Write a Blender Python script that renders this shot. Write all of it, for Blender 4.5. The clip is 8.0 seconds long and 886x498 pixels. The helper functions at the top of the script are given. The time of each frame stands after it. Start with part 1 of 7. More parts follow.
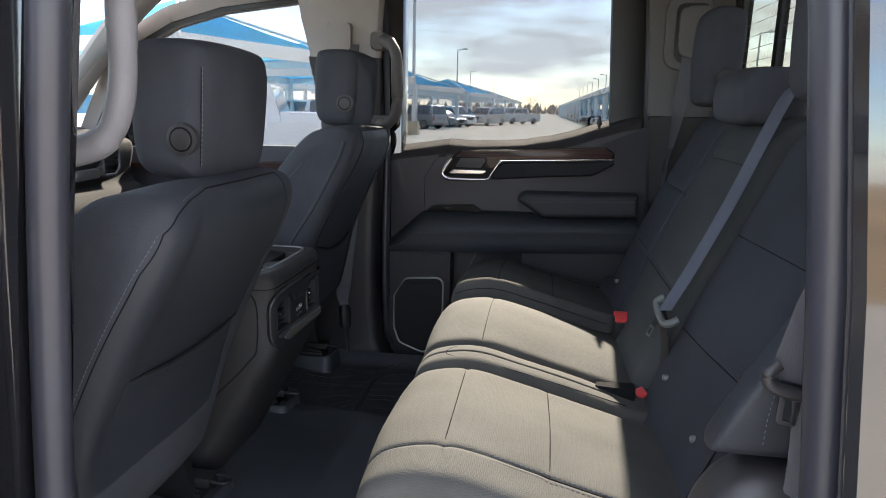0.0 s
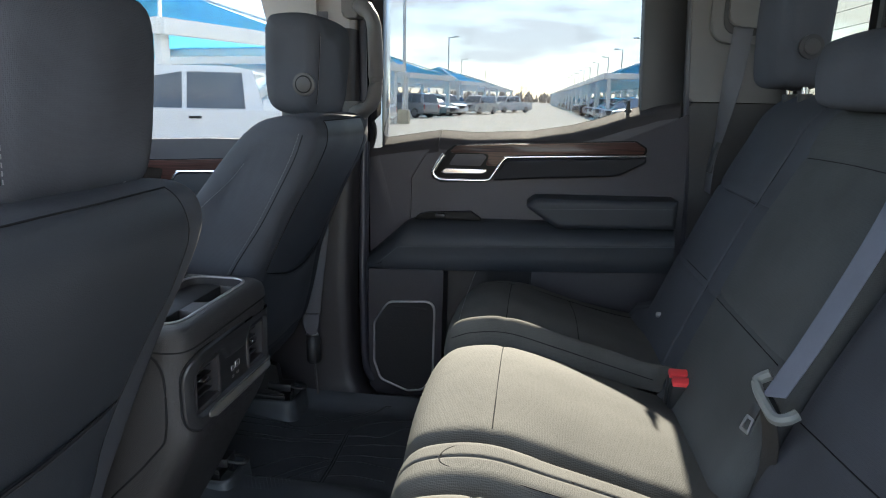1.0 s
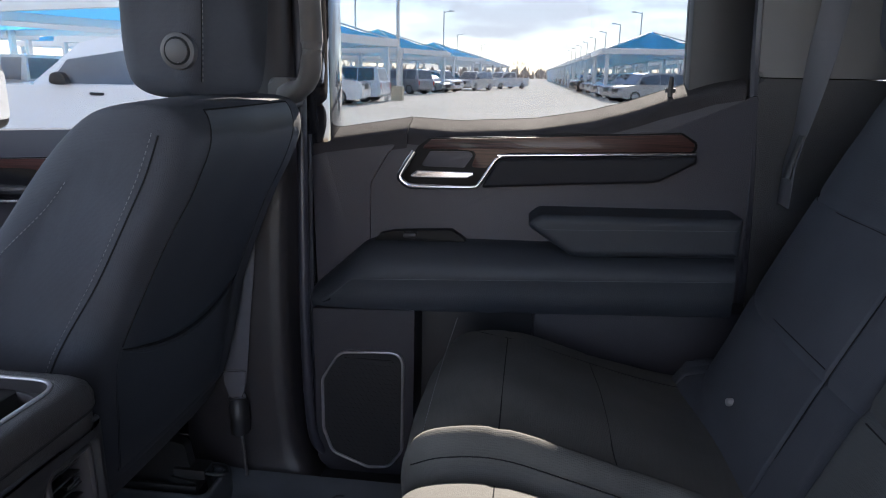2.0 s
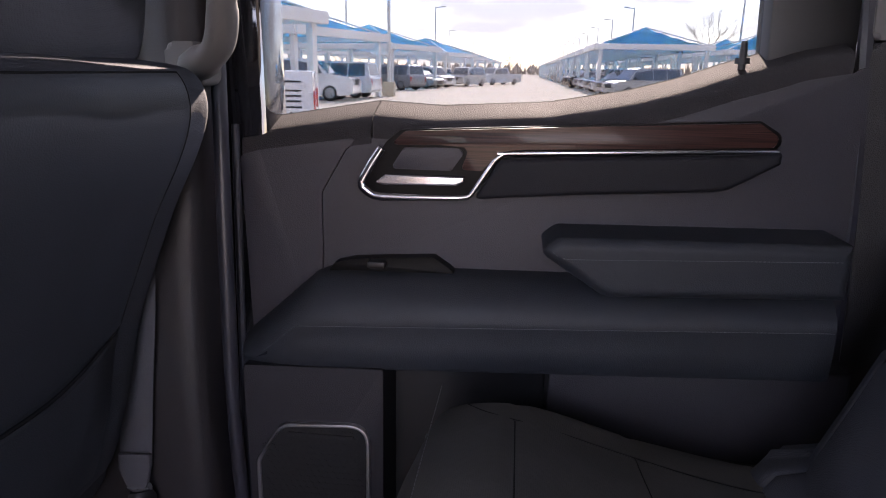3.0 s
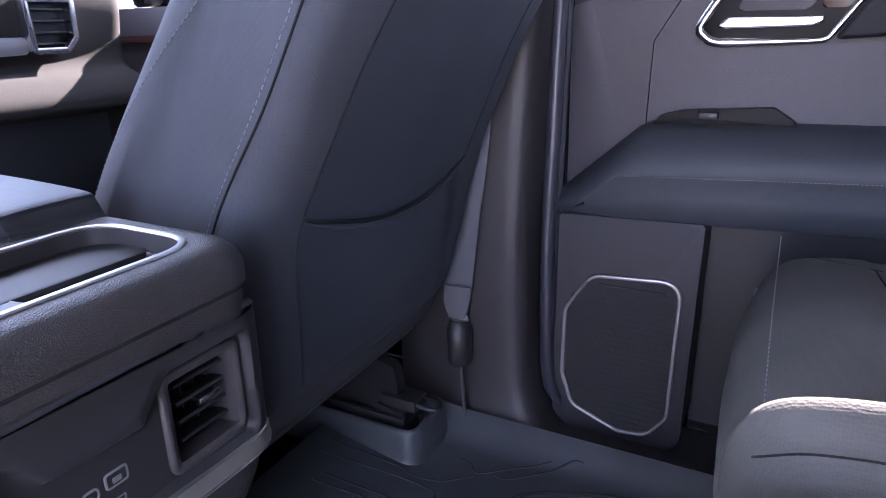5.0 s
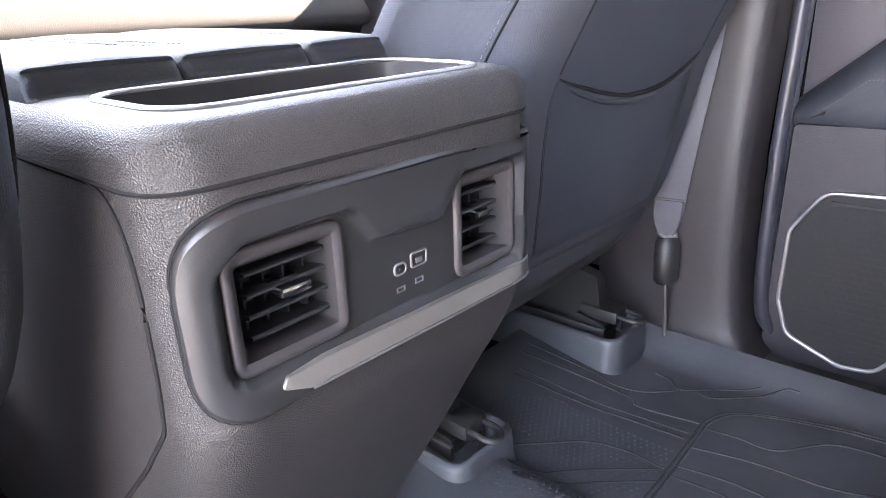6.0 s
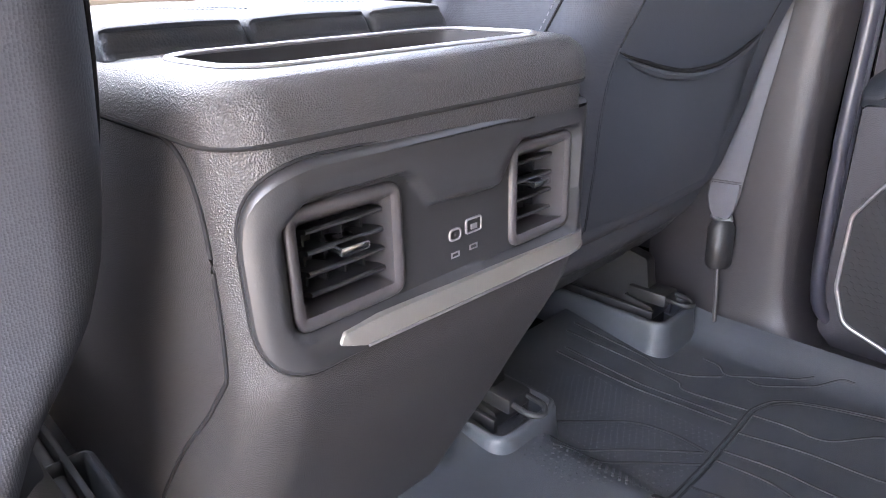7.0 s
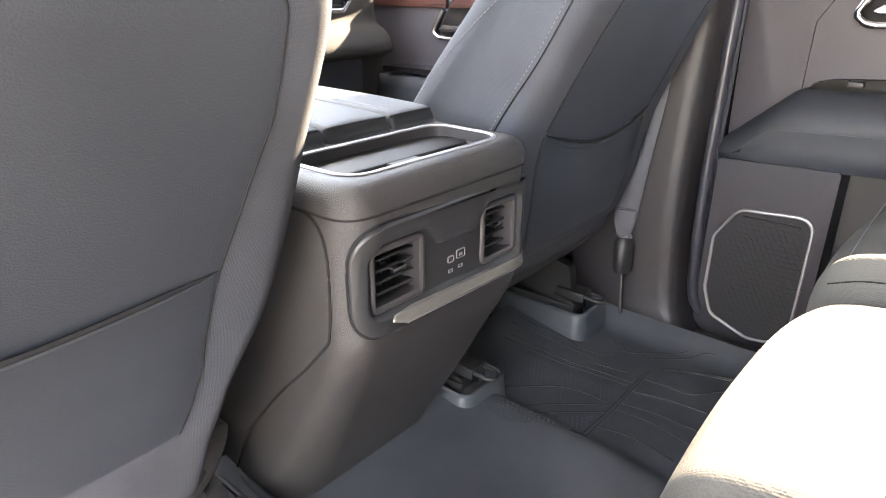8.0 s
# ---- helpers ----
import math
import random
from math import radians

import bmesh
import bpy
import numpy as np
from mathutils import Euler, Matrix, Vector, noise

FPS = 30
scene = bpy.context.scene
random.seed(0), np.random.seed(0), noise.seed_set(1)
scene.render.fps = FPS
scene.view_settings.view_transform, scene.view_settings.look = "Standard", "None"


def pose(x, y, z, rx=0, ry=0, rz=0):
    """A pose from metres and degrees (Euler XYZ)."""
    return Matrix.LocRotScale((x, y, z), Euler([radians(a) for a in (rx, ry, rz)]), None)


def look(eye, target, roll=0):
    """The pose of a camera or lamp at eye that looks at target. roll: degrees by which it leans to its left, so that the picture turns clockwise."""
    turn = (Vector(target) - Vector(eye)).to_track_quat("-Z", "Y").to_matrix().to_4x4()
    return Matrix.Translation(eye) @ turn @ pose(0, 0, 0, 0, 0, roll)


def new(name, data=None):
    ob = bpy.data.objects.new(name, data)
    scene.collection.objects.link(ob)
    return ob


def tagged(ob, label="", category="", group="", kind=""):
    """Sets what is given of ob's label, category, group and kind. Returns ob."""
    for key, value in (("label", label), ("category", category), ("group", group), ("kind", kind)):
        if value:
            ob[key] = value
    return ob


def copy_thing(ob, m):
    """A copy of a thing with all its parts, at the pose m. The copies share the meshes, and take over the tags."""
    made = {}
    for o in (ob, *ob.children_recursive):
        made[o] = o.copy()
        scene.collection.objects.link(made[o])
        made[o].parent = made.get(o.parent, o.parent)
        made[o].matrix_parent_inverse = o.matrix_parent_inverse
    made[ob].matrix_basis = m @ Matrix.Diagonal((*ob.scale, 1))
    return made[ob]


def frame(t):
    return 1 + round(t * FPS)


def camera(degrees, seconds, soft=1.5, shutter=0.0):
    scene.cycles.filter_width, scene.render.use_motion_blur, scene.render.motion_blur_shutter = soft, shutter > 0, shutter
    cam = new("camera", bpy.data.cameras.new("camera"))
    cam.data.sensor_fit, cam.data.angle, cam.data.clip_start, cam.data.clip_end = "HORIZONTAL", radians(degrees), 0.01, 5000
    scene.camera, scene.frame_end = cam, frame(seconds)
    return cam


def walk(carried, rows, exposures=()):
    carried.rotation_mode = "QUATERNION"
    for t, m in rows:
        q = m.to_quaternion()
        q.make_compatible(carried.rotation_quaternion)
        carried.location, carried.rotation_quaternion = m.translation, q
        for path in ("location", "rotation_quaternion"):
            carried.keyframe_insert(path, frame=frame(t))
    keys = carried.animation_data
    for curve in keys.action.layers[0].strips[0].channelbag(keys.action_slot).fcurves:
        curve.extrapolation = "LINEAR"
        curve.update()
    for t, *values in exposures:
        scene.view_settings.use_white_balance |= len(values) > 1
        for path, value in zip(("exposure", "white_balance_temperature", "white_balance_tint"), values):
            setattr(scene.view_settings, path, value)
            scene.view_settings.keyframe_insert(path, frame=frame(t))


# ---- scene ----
cam = camera(68.0, 8.0, 1.0)
PATH = [
    (0, (0.422, -1.422, 0.938), (0.142, 0.514, 0.521), 1.3),
    (0.5, (0.402, -1.225, 0.934), (0.127, 0.707, 0.499), 1.3),
    (1, (0.359, -0.988, 0.926), (0.106, 0.945, 0.477), 1.3),
    (1.5, (0.334, -0.743, 0.922), (0.103, 1.186, 0.446), 1.3),
    (1.7, (0.346, -0.639, 0.93), (0.104, 1.281, 0.427), 1.2),
    (3, (0.314, -0.091, 0.882), (0.098, 1.827, 0.357), 1.1),
    (3.5, (0.313, -0.088, 0.879), (0.058, 1.822, 0.342), 0.9),
    (4, (0.306, -0.107, 0.867), (-0.079, 1.763, 0.271), 0.5),
    (4.5, (0.258, -0.14, 0.798), (-0.344, 1.669, 0.194), 0.0),
    (5, (0.213, -0.185, 0.736), (-0.665, 1.488, 0.079), -1.0),
    (5.2, (0.2, -0.205, 0.71), (-0.777, 1.406, 0.039), -1.7),
    (6.3, (0.16, -0.29, 0.629), (-1.141, 1.038, -0.11), -2.0),
    (6.5, (0.159, -0.289, 0.628), (-1.163, 1.01, -0.124), -2.1),
    (7, (0.165, -0.292, 0.63), (-1.164, 0.992, -0.135), -1.6),
    (7.5, (0.24, -0.381, 0.687), (-1.046, 0.939, -0.091), -0.9),
    (8, (0.32, -0.541, 0.771), (-0.874, 0.871, 0.01), 0.3),
]
EXPOSURES = [(0, 3.75, 6050, 14), (0.5, 4.33, 5850, 10), (1.0, 4.15, 5850, 9), (1.5, 4.0, 5550, 11), (3.0, 4.3, 6250, 32), (4.5, 4.6, 5600, 36), (5.2, 6.1, 5500, 31), (6.3, 7.05, 6450, 23), (7.0, 7.08, 6450, 23), (7.5, 7.10, 6750, 20), (8.0, 6.6, 7050, 17)]
walk(cam, [(t, look(eye, target, roll)) for t, eye, target, roll in PATH], EXPOSURES)

# ---- light ----
SUN = Vector((0.045, 1.0, 0.545)).normalized()
world = bpy.data.worlds.new("sky")
scene.world = world
world.use_nodes = True
wn, wl = world.node_tree.nodes, world.node_tree.links
sky = wn.new("ShaderNodeTexSky")
sky.sky_type = "NISHITA"
sky.sun_disc = False
sky.sun_elevation = math.asin(SUN.z)
sky.sun_rotation = math.atan2(SUN.x, SUN.y)
sky.air_density, sky.dust_density = 1.0, 0.25
# broken high cloud over the whole sky
wc = wn.new("ShaderNodeTexCoord")
wm = wn.new("ShaderNodeMapping")
wm.inputs["Scale"].default_value = (1.6, 1.6, 7.0)
wl.new(wc.outputs["Generated"], wm.inputs["Vector"])
wz = wn.new("ShaderNodeTexNoise")
wz.inputs["Scale"].default_value, wz.inputs["Detail"].default_value = 2.2, 7.0
wz.inputs["Roughness"].default_value = 0.58
wl.new(wm.outputs["Vector"], wz.inputs["Vector"])
wr = wn.new("ShaderNodeValToRGB")
wr.color_ramp.elements[0].position, wr.color_ramp.elements[0].color = 0.40, (0, 0, 0, 1)
wr.color_ramp.elements[1].position, wr.color_ramp.elements[1].color = 0.58, (0.94, 0.94, 0.94, 1)
wl.new(wz.outputs["Fac"], wr.inputs["Fac"])
wx = wn.new("ShaderNodeMix")
wx.data_type = "RGBA"
wx.inputs["B"].default_value = (5.7, 5.55, 5.2, 1)
wl.new(wr.outputs["Color"], wx.inputs["Factor"])
wl.new(sky.outputs["Color"], wx.inputs["A"])
wl.new(wx.outputs["Result"], wn["Background"].inputs["Color"])
wn["Background"].inputs["Strength"].default_value = 0.064
sun_data = bpy.data.lights.new("sun", "SUN")
sun_data.energy, sun_data.angle, sun_data.color = 1.62, radians(0.6), (1.0, 0.87, 0.65)
sun = new("sun", sun_data)
sun.matrix_world = look((0, 60, 40), Vector((0, 60, 40)) - SUN * 10)


# ---- materials ----
def material(name, colour, rough=0.6, metal=0.0, spot=0.12, scale=6.0, grain=0.0, grain_scale=400.0, voronoi=False,
             coat=0.0, stretch=(1, 1, 1), dark=None, spec=0.5, depth=0.0006, regular=1.0):
    """A surface with soft stains at a large scale, a fine grain in colour and a fine relief."""
    m = bpy.data.materials.new(name)
    m.use_nodes = True
    n, l = m.node_tree.nodes, m.node_tree.links
    b = n["Principled BSDF"]
    b.inputs["Roughness"].default_value, b.inputs["Metallic"].default_value = rough, metal
    b.inputs["Coat Weight"].default_value, b.inputs["Specular IOR Level"].default_value = coat, spec
    b.inputs["Coat Roughness"].default_value = 0.04
    tc, mp = n.new("ShaderNodeTexCoord"), n.new("ShaderNodeMapping")
    mp.inputs["Scale"].default_value = stretch
    l.new(tc.outputs["Object"], mp.inputs["Vector"])
    big = n.new("ShaderNodeTexNoise")
    big.inputs["Scale"].default_value, big.inputs["Detail"].default_value = scale, 6
    l.new(mp.outputs["Vector"], big.inputs["Vector"])
    fine = n.new("ShaderNodeTexVoronoi" if voronoi else "ShaderNodeTexNoise")
    fine.inputs["Scale"].default_value = grain_scale
    l.new(mp.outputs["Vector"], fine.inputs["Vector"])
    if voronoi:
        fine.inputs["Randomness"].default_value = regular
    fo = fine.outputs["Distance"] if voronoi else fine.outputs["Fac"]
    ramp = n.new("ShaderNodeValToRGB")
    lo = dark or [c * (1 - spot) for c in colour]
    hi = [min(1, c * (1 + spot)) for c in colour]
    ramp.color_ramp.elements[0].position, ramp.color_ramp.elements[1].position = 0.33, 0.68
    ramp.color_ramp.elements[0].color, ramp.color_ramp.elements[1].color = (*lo, 1), (*hi, 1)
    add = n.new("ShaderNodeMath")
    add.operation = "MULTIPLY_ADD"
    add.inputs[1].default_value, add.inputs[2].default_value = 0.25, -0.1
    l.new(fo, add.inputs[0])
    both = n.new("ShaderNodeMath")
    l.new(big.outputs["Fac"], both.inputs[0])
    l.new(add.outputs[0], both.inputs[1])
    l.new(both.outputs[0], ramp.inputs["Fac"])
    l.new(ramp.outputs["Color"], b.inputs["Base Color"])
    rr = n.new("ShaderNodeMath")
    rr.operation = "MULTIPLY_ADD"
    rr.inputs[1].default_value, rr.inputs[2].default_value = 0.16, rough - 0.08
    l.new(big.outputs["Fac"], rr.inputs[0])
    l.new(rr.outputs[0], b.inputs["Roughness"])
    if grain:
        bump = n.new("ShaderNodeBump")
        bump.inputs["Strength"].default_value, bump.inputs["Distance"].default_value = grain, depth
        l.new(fo, bump.inputs["Height"])
        l.new(bump.outputs["Normal"], b.inputs["Normal"])
    return m


def glass(name, tint=(0.92, 0.95, 0.94)):
    m = bpy.data.materials.new(name)
    m.use_nodes = True
    n, l = m.node_tree.nodes, m.node_tree.links
    n.remove(n["Principled BSDF"])
    t, g, mix, f = (n.new("ShaderNodeBsdfTransparent"), n.new("ShaderNodeBsdfGlossy"), n.new("ShaderNodeMixShader"),
                    n.new("ShaderNodeLayerWeight"))
    t.inputs["Color"].default_value, g.inputs["Roughness"].default_value = (*tint, 1), 0.0
    f.inputs["Blend"].default_value = 0.5
    pw, ml = n.new("ShaderNodeMath"), n.new("ShaderNodeMath")
    pw.operation, ml.operation = "POWER", "MULTIPLY_ADD"
    pw.inputs[1].default_value, ml.inputs[1].default_value, ml.inputs[2].default_value = 5.0, 0.6, 0.010
    l.new(f.outputs["Facing"], pw.inputs[0])
    l.new(pw.outputs[0], ml.inputs[0])
    l.new(ml.outputs[0], mix.inputs[0])
    l.new(t.outputs[0], mix.inputs[1])
    l.new(g.outputs[0], mix.inputs[2])
    l.new(mix.outputs[0], n["Material Output"].inputs["Surface"])
    return m


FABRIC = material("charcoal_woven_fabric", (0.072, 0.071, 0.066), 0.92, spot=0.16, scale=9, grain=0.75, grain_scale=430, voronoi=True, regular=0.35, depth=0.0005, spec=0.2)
# Same weave as FABRIC; the backrest's shade is put into its darker colour.
FABRIC_SHADED = material("charcoal_backrest_weave", (0.056, 0.059, 0.060), 0.90, spot=0.16, scale=8, grain=0.6, grain_scale=480, voronoi=True, regular=0.35, depth=0.0006, spec=0.2)
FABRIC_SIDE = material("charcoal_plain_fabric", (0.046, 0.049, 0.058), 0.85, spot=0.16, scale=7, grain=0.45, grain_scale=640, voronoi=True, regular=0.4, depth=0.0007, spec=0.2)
SEAM = material("dark_sewn_seam", (0.016, 0.016, 0.017), 0.95, spot=0.1, scale=30, spec=0.03)
LEATHERETTE = material("black_soft_trim", (0.023, 0.026, 0.032), 0.55, spot=0.12, scale=5, grain=0.35, grain_scale=620, voronoi=True, spec=0.38)
PLASTIC = material("black_grained_plastic", (0.025, 0.0235, 0.024), 0.44, spot=0.12, scale=6, grain=0.60, grain_scale=900, voronoi=True, depth=0.0011)
PANEL_DARK = material("dark_smooth_plastic", (0.0165, 0.0165, 0.018), 0.44, spot=0.10, scale=5, grain=0.12, grain_scale=900)
PLASTIC_FINE = material("dark_satin_plastic", (0.029, 0.0265, 0.028), 0.46, spot=0.10, scale=5, grain=0.12, grain_scale=900)
PLASTIC_BLACK = material("plain_black_plastic", (0.012, 0.012, 0.013), 0.5, spot=0.12, scale=8, grain=0.1, grain_scale=600)
DASH = material("matte_dash_skin", (0.030, 0.029, 0.028), 0.85, spot=0.10, scale=5, grain=0.4, grain_scale=600, voronoi=True, spec=0.15)
PANEL_GREY = material("dark_grey_door_plastic", (0.034, 0.032, 0.039), 0.50, spot=0.08, scale=5, grain=0.4, grain_scale=560, voronoi=True)
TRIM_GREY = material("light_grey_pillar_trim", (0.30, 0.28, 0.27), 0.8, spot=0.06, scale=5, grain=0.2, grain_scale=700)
HEADLINER = material("pale_grey_headliner_cloth", (0.36, 0.34, 0.31), 0.95, spot=0.06, scale=4, grain=0.5, grain_scale=900)
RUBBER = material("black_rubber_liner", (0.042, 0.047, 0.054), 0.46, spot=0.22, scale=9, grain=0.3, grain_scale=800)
# The liner's own rubber, darkened so the ribs carry their shade in colour.
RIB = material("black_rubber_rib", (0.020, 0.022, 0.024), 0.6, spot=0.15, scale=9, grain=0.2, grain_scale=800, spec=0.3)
SEAL = material("black_rubber_seal", (0.028, 0.028, 0.037), 0.40, spot=0.10, scale=12, grain=0.1, grain_scale=300)
CARPET = material("black_carpet", (0.012, 0.012, 0.013), 0.98, spot=0.2, scale=30, grain=0.9, grain_scale=900, spec=0.1)
CHROME = material("polished_chrome", (0.52, 0.53, 0.56), 0.20, 1.0, spot=0.03, scale=4)
SATIN = material("satin_silver_paint", (0.34, 0.33, 0.33), 0.38, 0.8, spot=0.04, scale=6)
BAND_LIT = material("warm_grey_metallic_paint", (0.19, 0.182, 0.168), 0.36, 0.45, spot=0.05, scale=6)
WOOD = material("glossy_dark_wood_veneer", (0.038, 0.0155, 0.0125), 0.33, spot=0.5, scale=7, grain=0.1, grain_scale=30, coat=0.12,
                stretch=(1.0, 4, 70), dark=(0.012, 0.006, 0.005), spec=0.22)
LEDGE = material("matte_ledge_plastic", (0.036, 0.034, 0.036), 0.85, spot=0.10, scale=8, grain=0.9, grain_scale=500, voronoi=True, spec=0.06)
BEZEL = material("black_handle_bezel", (0.006, 0.006, 0.006), 0.45, spot=0.1, scale=6, spec=0.12)
PIANO = material("gloss_black_plastic", (0.008, 0.008, 0.009), 0.14, spot=0.1, scale=5, coat=0.6)
# WEB copies, lit and shaded: the middle belt's light is put into colour.
WEB_LIT = material("pale_grey_belt_webbing", (0.082, 0.090, 0.120), 0.65, spot=0.08, scale=30, grain=0.5, grain_scale=900, stretch=(1, 1, 0.3))
WEB_SHADED = material("black_belt_webbing", (0.020, 0.019, 0.019), 0.65, spot=0.08, scale=30, grain=0.5, grain_scale=900, stretch=(1, 1, 0.3))
TONGUE = material("pale_grey_tongue_plastic", (0.13, 0.14, 0.137), 0.5, spot=0.05, scale=20)
WEB = material("grey_belt_webbing", (0.062, 0.061, 0.070), 0.65, spot=0.08, scale=30, grain=0.5, grain_scale=900, stretch=(1, 1, 0.3))
THREAD_DARK = material("dark_grey_thread", (0.12, 0.12, 0.13), 0.85, spot=0.1, scale=60)
THREAD = material("grey_thread", (0.16, 0.16, 0.17), 0.8, spot=0.1, scale=60)
PULL = material("black_soft_pull", (0.012, 0.012, 0.015), 0.6, spot=0.10, scale=5, grain=0.35, grain_scale=700, voronoi=True, spec=0.22)
RED = material("red_buckle_plastic", (0.62, 0.045, 0.05), 0.42, spot=0.06, scale=20)
STEEL = material("bright_steel", (0.45, 0.45, 0.47), 0.3, 1.0, spot=0.1, scale=20)
GREY_HANDLE = material("mid_grey_soft_plastic", (0.20, 0.19, 0.20), 0.6, spot=0.05, scale=6, grain=0.25, grain_scale=700, voronoi=True)
HANDLE_DARK = material("dark_grey_handle_plastic", (0.075, 0.070, 0.068), 0.6, spot=0.05, scale=6, grain=0.25, grain_scale=700, voronoi=True)
# Pillar trim with the rear post's shade put into a darker grey.
POST_SHADED = material("mid_grey_post_trim", (0.125, 0.12, 0.118), 0.75, spot=0.05, scale=6, grain=0.25, grain_scale=700, voronoi=True, spec=0.2)
PANEL_LOW = material("dark_lower_door_plastic", (0.025, 0.0235, 0.028), 0.55, spot=0.08, scale=5, grain=0.4, grain_scale=560, voronoi=True, spec=0.35)
POST_DARK = material("dark_post_trim", (0.026, 0.0235, 0.025), 0.48, spot=0.10, scale=5, grain=0.25, grain_scale=700, voronoi=True, spec=0.4)
GRILLE = material("black_speaker_mesh", (0.010, 0.010, 0.011), 0.75, spot=0.1, scale=12, grain=0.8, grain_scale=900)
BODY_PAINT = material("gloss_black_car_paint", (0.012, 0.012, 0.014), 0.07, spot=0.05, scale=3, coat=1.0)
GLASS = glass("tinted_rear_door_glass", (0.325, 0.34, 0.35))
FRONT_GLASS = glass("clear_front_glass", (0.43, 0.445, 0.455))
CLEAR_GLASS = glass("clear_windscreen_glass", (0.84, 0.86, 0.85))
REAR_GLASS = glass("clear_rear_glass", (0.37, 0.375, 0.345))
MIRROR = material("mirror_silver", (0.9, 0.9, 0.9), 0.09, 1.0, spot=0.0)


from mathutils.bvhtree import BVHTree


# ---- mesh helpers ----
def part(name, bm, mat, parent=None, label="", sharp=38):
    """Links a bmesh as one mesh object, under a thing or under a part. Meshes hold world places."""
    bmesh.ops.recalc_face_normals(bm, faces=bm.faces)
    me = bpy.data.meshes.new(name)
    bm.to_mesh(me)
    bm.free()
    me.shade_smooth()
    me.set_sharp_from_angle(angle=radians(sharp))
    me.materials.append(mat)
    ob = new(name, me)
    if parent:
        ob.parent = parent
        if parent.type == "EMPTY":
            ob.matrix_parent_inverse = Matrix.Translation(-Vector(parent.location))
    return tagged(ob, label)


def thing(name, at, label, category, group="", kind=""):
    """An Empty at a thing's base, to parent its parts."""
    e = new(name)
    e.empty_display_size = 0.05
    e.location = at
    return tagged(e, label, category, group, kind)


def rounded(pts, r, n=5):
    """A closed outline in 2D with its corners rounded; r is one radius or one per corner."""
    out = []
    k = len(pts)
    for i in range(k):
        rad = r[i] if isinstance(r, (list, tuple)) else r
        p, a, b = Vector(pts[i]), Vector(pts[i - 1]), Vector(pts[(i + 1) % k])
        u, v = (a - p), (b - p)
        lu, lv = u.length, v.length
        u, v = u / lu, v / lv
        ang = math.acos(max(-1, min(1, u.dot(v))))
        if rad <= 0 or ang > 3.1:
            out.append(p)
            continue
        d = min(rad / math.tan(ang / 2), lu * 0.48, lv * 0.48)
        for j in range(n + 1):
            s = j / n
            q = (p + u * d) * (1 - s) ** 2 + p * 2 * s * (1 - s) + (p + v * d) * s ** 2
            out.append(q)
    return [tuple(q) for q in out]


def at_axis(axis, p, d):
    if axis == "x":
        return Vector((d, p[0], p[1]))
    if axis == "y":
        return Vector((p[0], d, p[1]))
    return Vector((p[0], p[1], d))


def prism(bm, pts, axis, a, b, bevel=0.0, seg=3, both=False):
    """An outline drawn out along an axis from a to b; the rim at b is rounded (at a too with both)."""
    lo = [bm.verts.new(at_axis(axis, p, a)) for p in pts]
    hi = [bm.verts.new(at_axis(axis, p, b)) for p in pts]
    k = len(pts)
    f1, f2 = bm.faces.new(lo), bm.faces.new(hi)
    for i in range(k):
        bm.faces.new((lo[i], lo[(i + 1) % k], hi[(i + 1) % k], hi[i]))
    if bevel > 0:
        es = list(f2.edges) + (list(f1.edges) if both else [])
        bmesh.ops.bevel(bm, geom=es, offset=bevel, segments=seg, profile=0.5, affect="EDGES", clamp_overlap=True)
    return bm


def soft_prism(bm, pts, radii, axis, a, b, r, seg=6):
    """A cornered outline drawn out along an axis from a to b, its corners rounded, with a wide soft rim of radius r at b."""
    s = 1 if b > a else -1
    steps = [(0.0, a), (0.0, b - s * r)] + [(r * (1 - math.cos(k / seg * math.pi / 2)), b - s * r * (1 - math.sin(k / seg * math.pi / 2))) for k in range(1, seg + 1)]
    steps.append((r + 0.0015, b))
    rings = [[at_axis(axis, p, d) for p in rounded(inset(pts, i), [max(0.0012, q - i) for q in radii], 6)] for i, d in steps]
    return loft(bm, rings)


def frame_ring(bm, outer, inner, axis, a, b, bevel=0.0):
    """A flat ring between two outlines with the same number of points, drawn out from a to b."""
    k = len(outer)
    v = [[bm.verts.new(at_axis(axis, p, d)) for p in o] for o in (outer, inner) for d in (a, b)]
    for i in range(k):
        j = (i + 1) % k
        bm.faces.new((v[0][i], v[0][j], v[1][j], v[1][i]))
        bm.faces.new((v[2][i], v[2][j], v[3][j], v[3][i]))
        bm.faces.new((v[0][i], v[0][j], v[2][j], v[2][i]))
        bm.faces.new((v[1][i], v[1][j], v[3][j], v[3][i]))
    if bevel:
        es = [bm.edges.get((q[i], q[(i + 1) % k])) for q in (v[1], v[3]) for i in range(k)]
        bmesh.ops.bevel(bm, geom=[e for e in es if e], offset=bevel, segments=2, profile=0.5, affect="EDGES", clamp_overlap=True)
    return bm


def inset(pts, d):
    """An outline moved inwards by d (outwards for a negative d)."""
    k = len(pts)
    area = sum(pts[i][0] * pts[(i + 1) % k][1] - pts[(i + 1) % k][0] * pts[i][1] for i in range(k))
    s = 1 if area > 0 else -1
    out = []
    for i in range(k):
        a, b, c = Vector(pts[i - 1]), Vector(pts[i]), Vector(pts[(i + 1) % k])
        u, v = (b - a), (c - b)
        u = u.normalized() if u.length > 1e-9 else v.normalized()
        v = v.normalized() if v.length > 1e-9 else u
        n1, n2 = Vector((-u.y, u.x)) * s, Vector((-v.y, v.x)) * s
        m = n1 + n2
        m = m.normalized() if m.length > 1e-6 else n1
        out.append(tuple(b + m * d / max(0.5, m.dot(n1))))
    return out


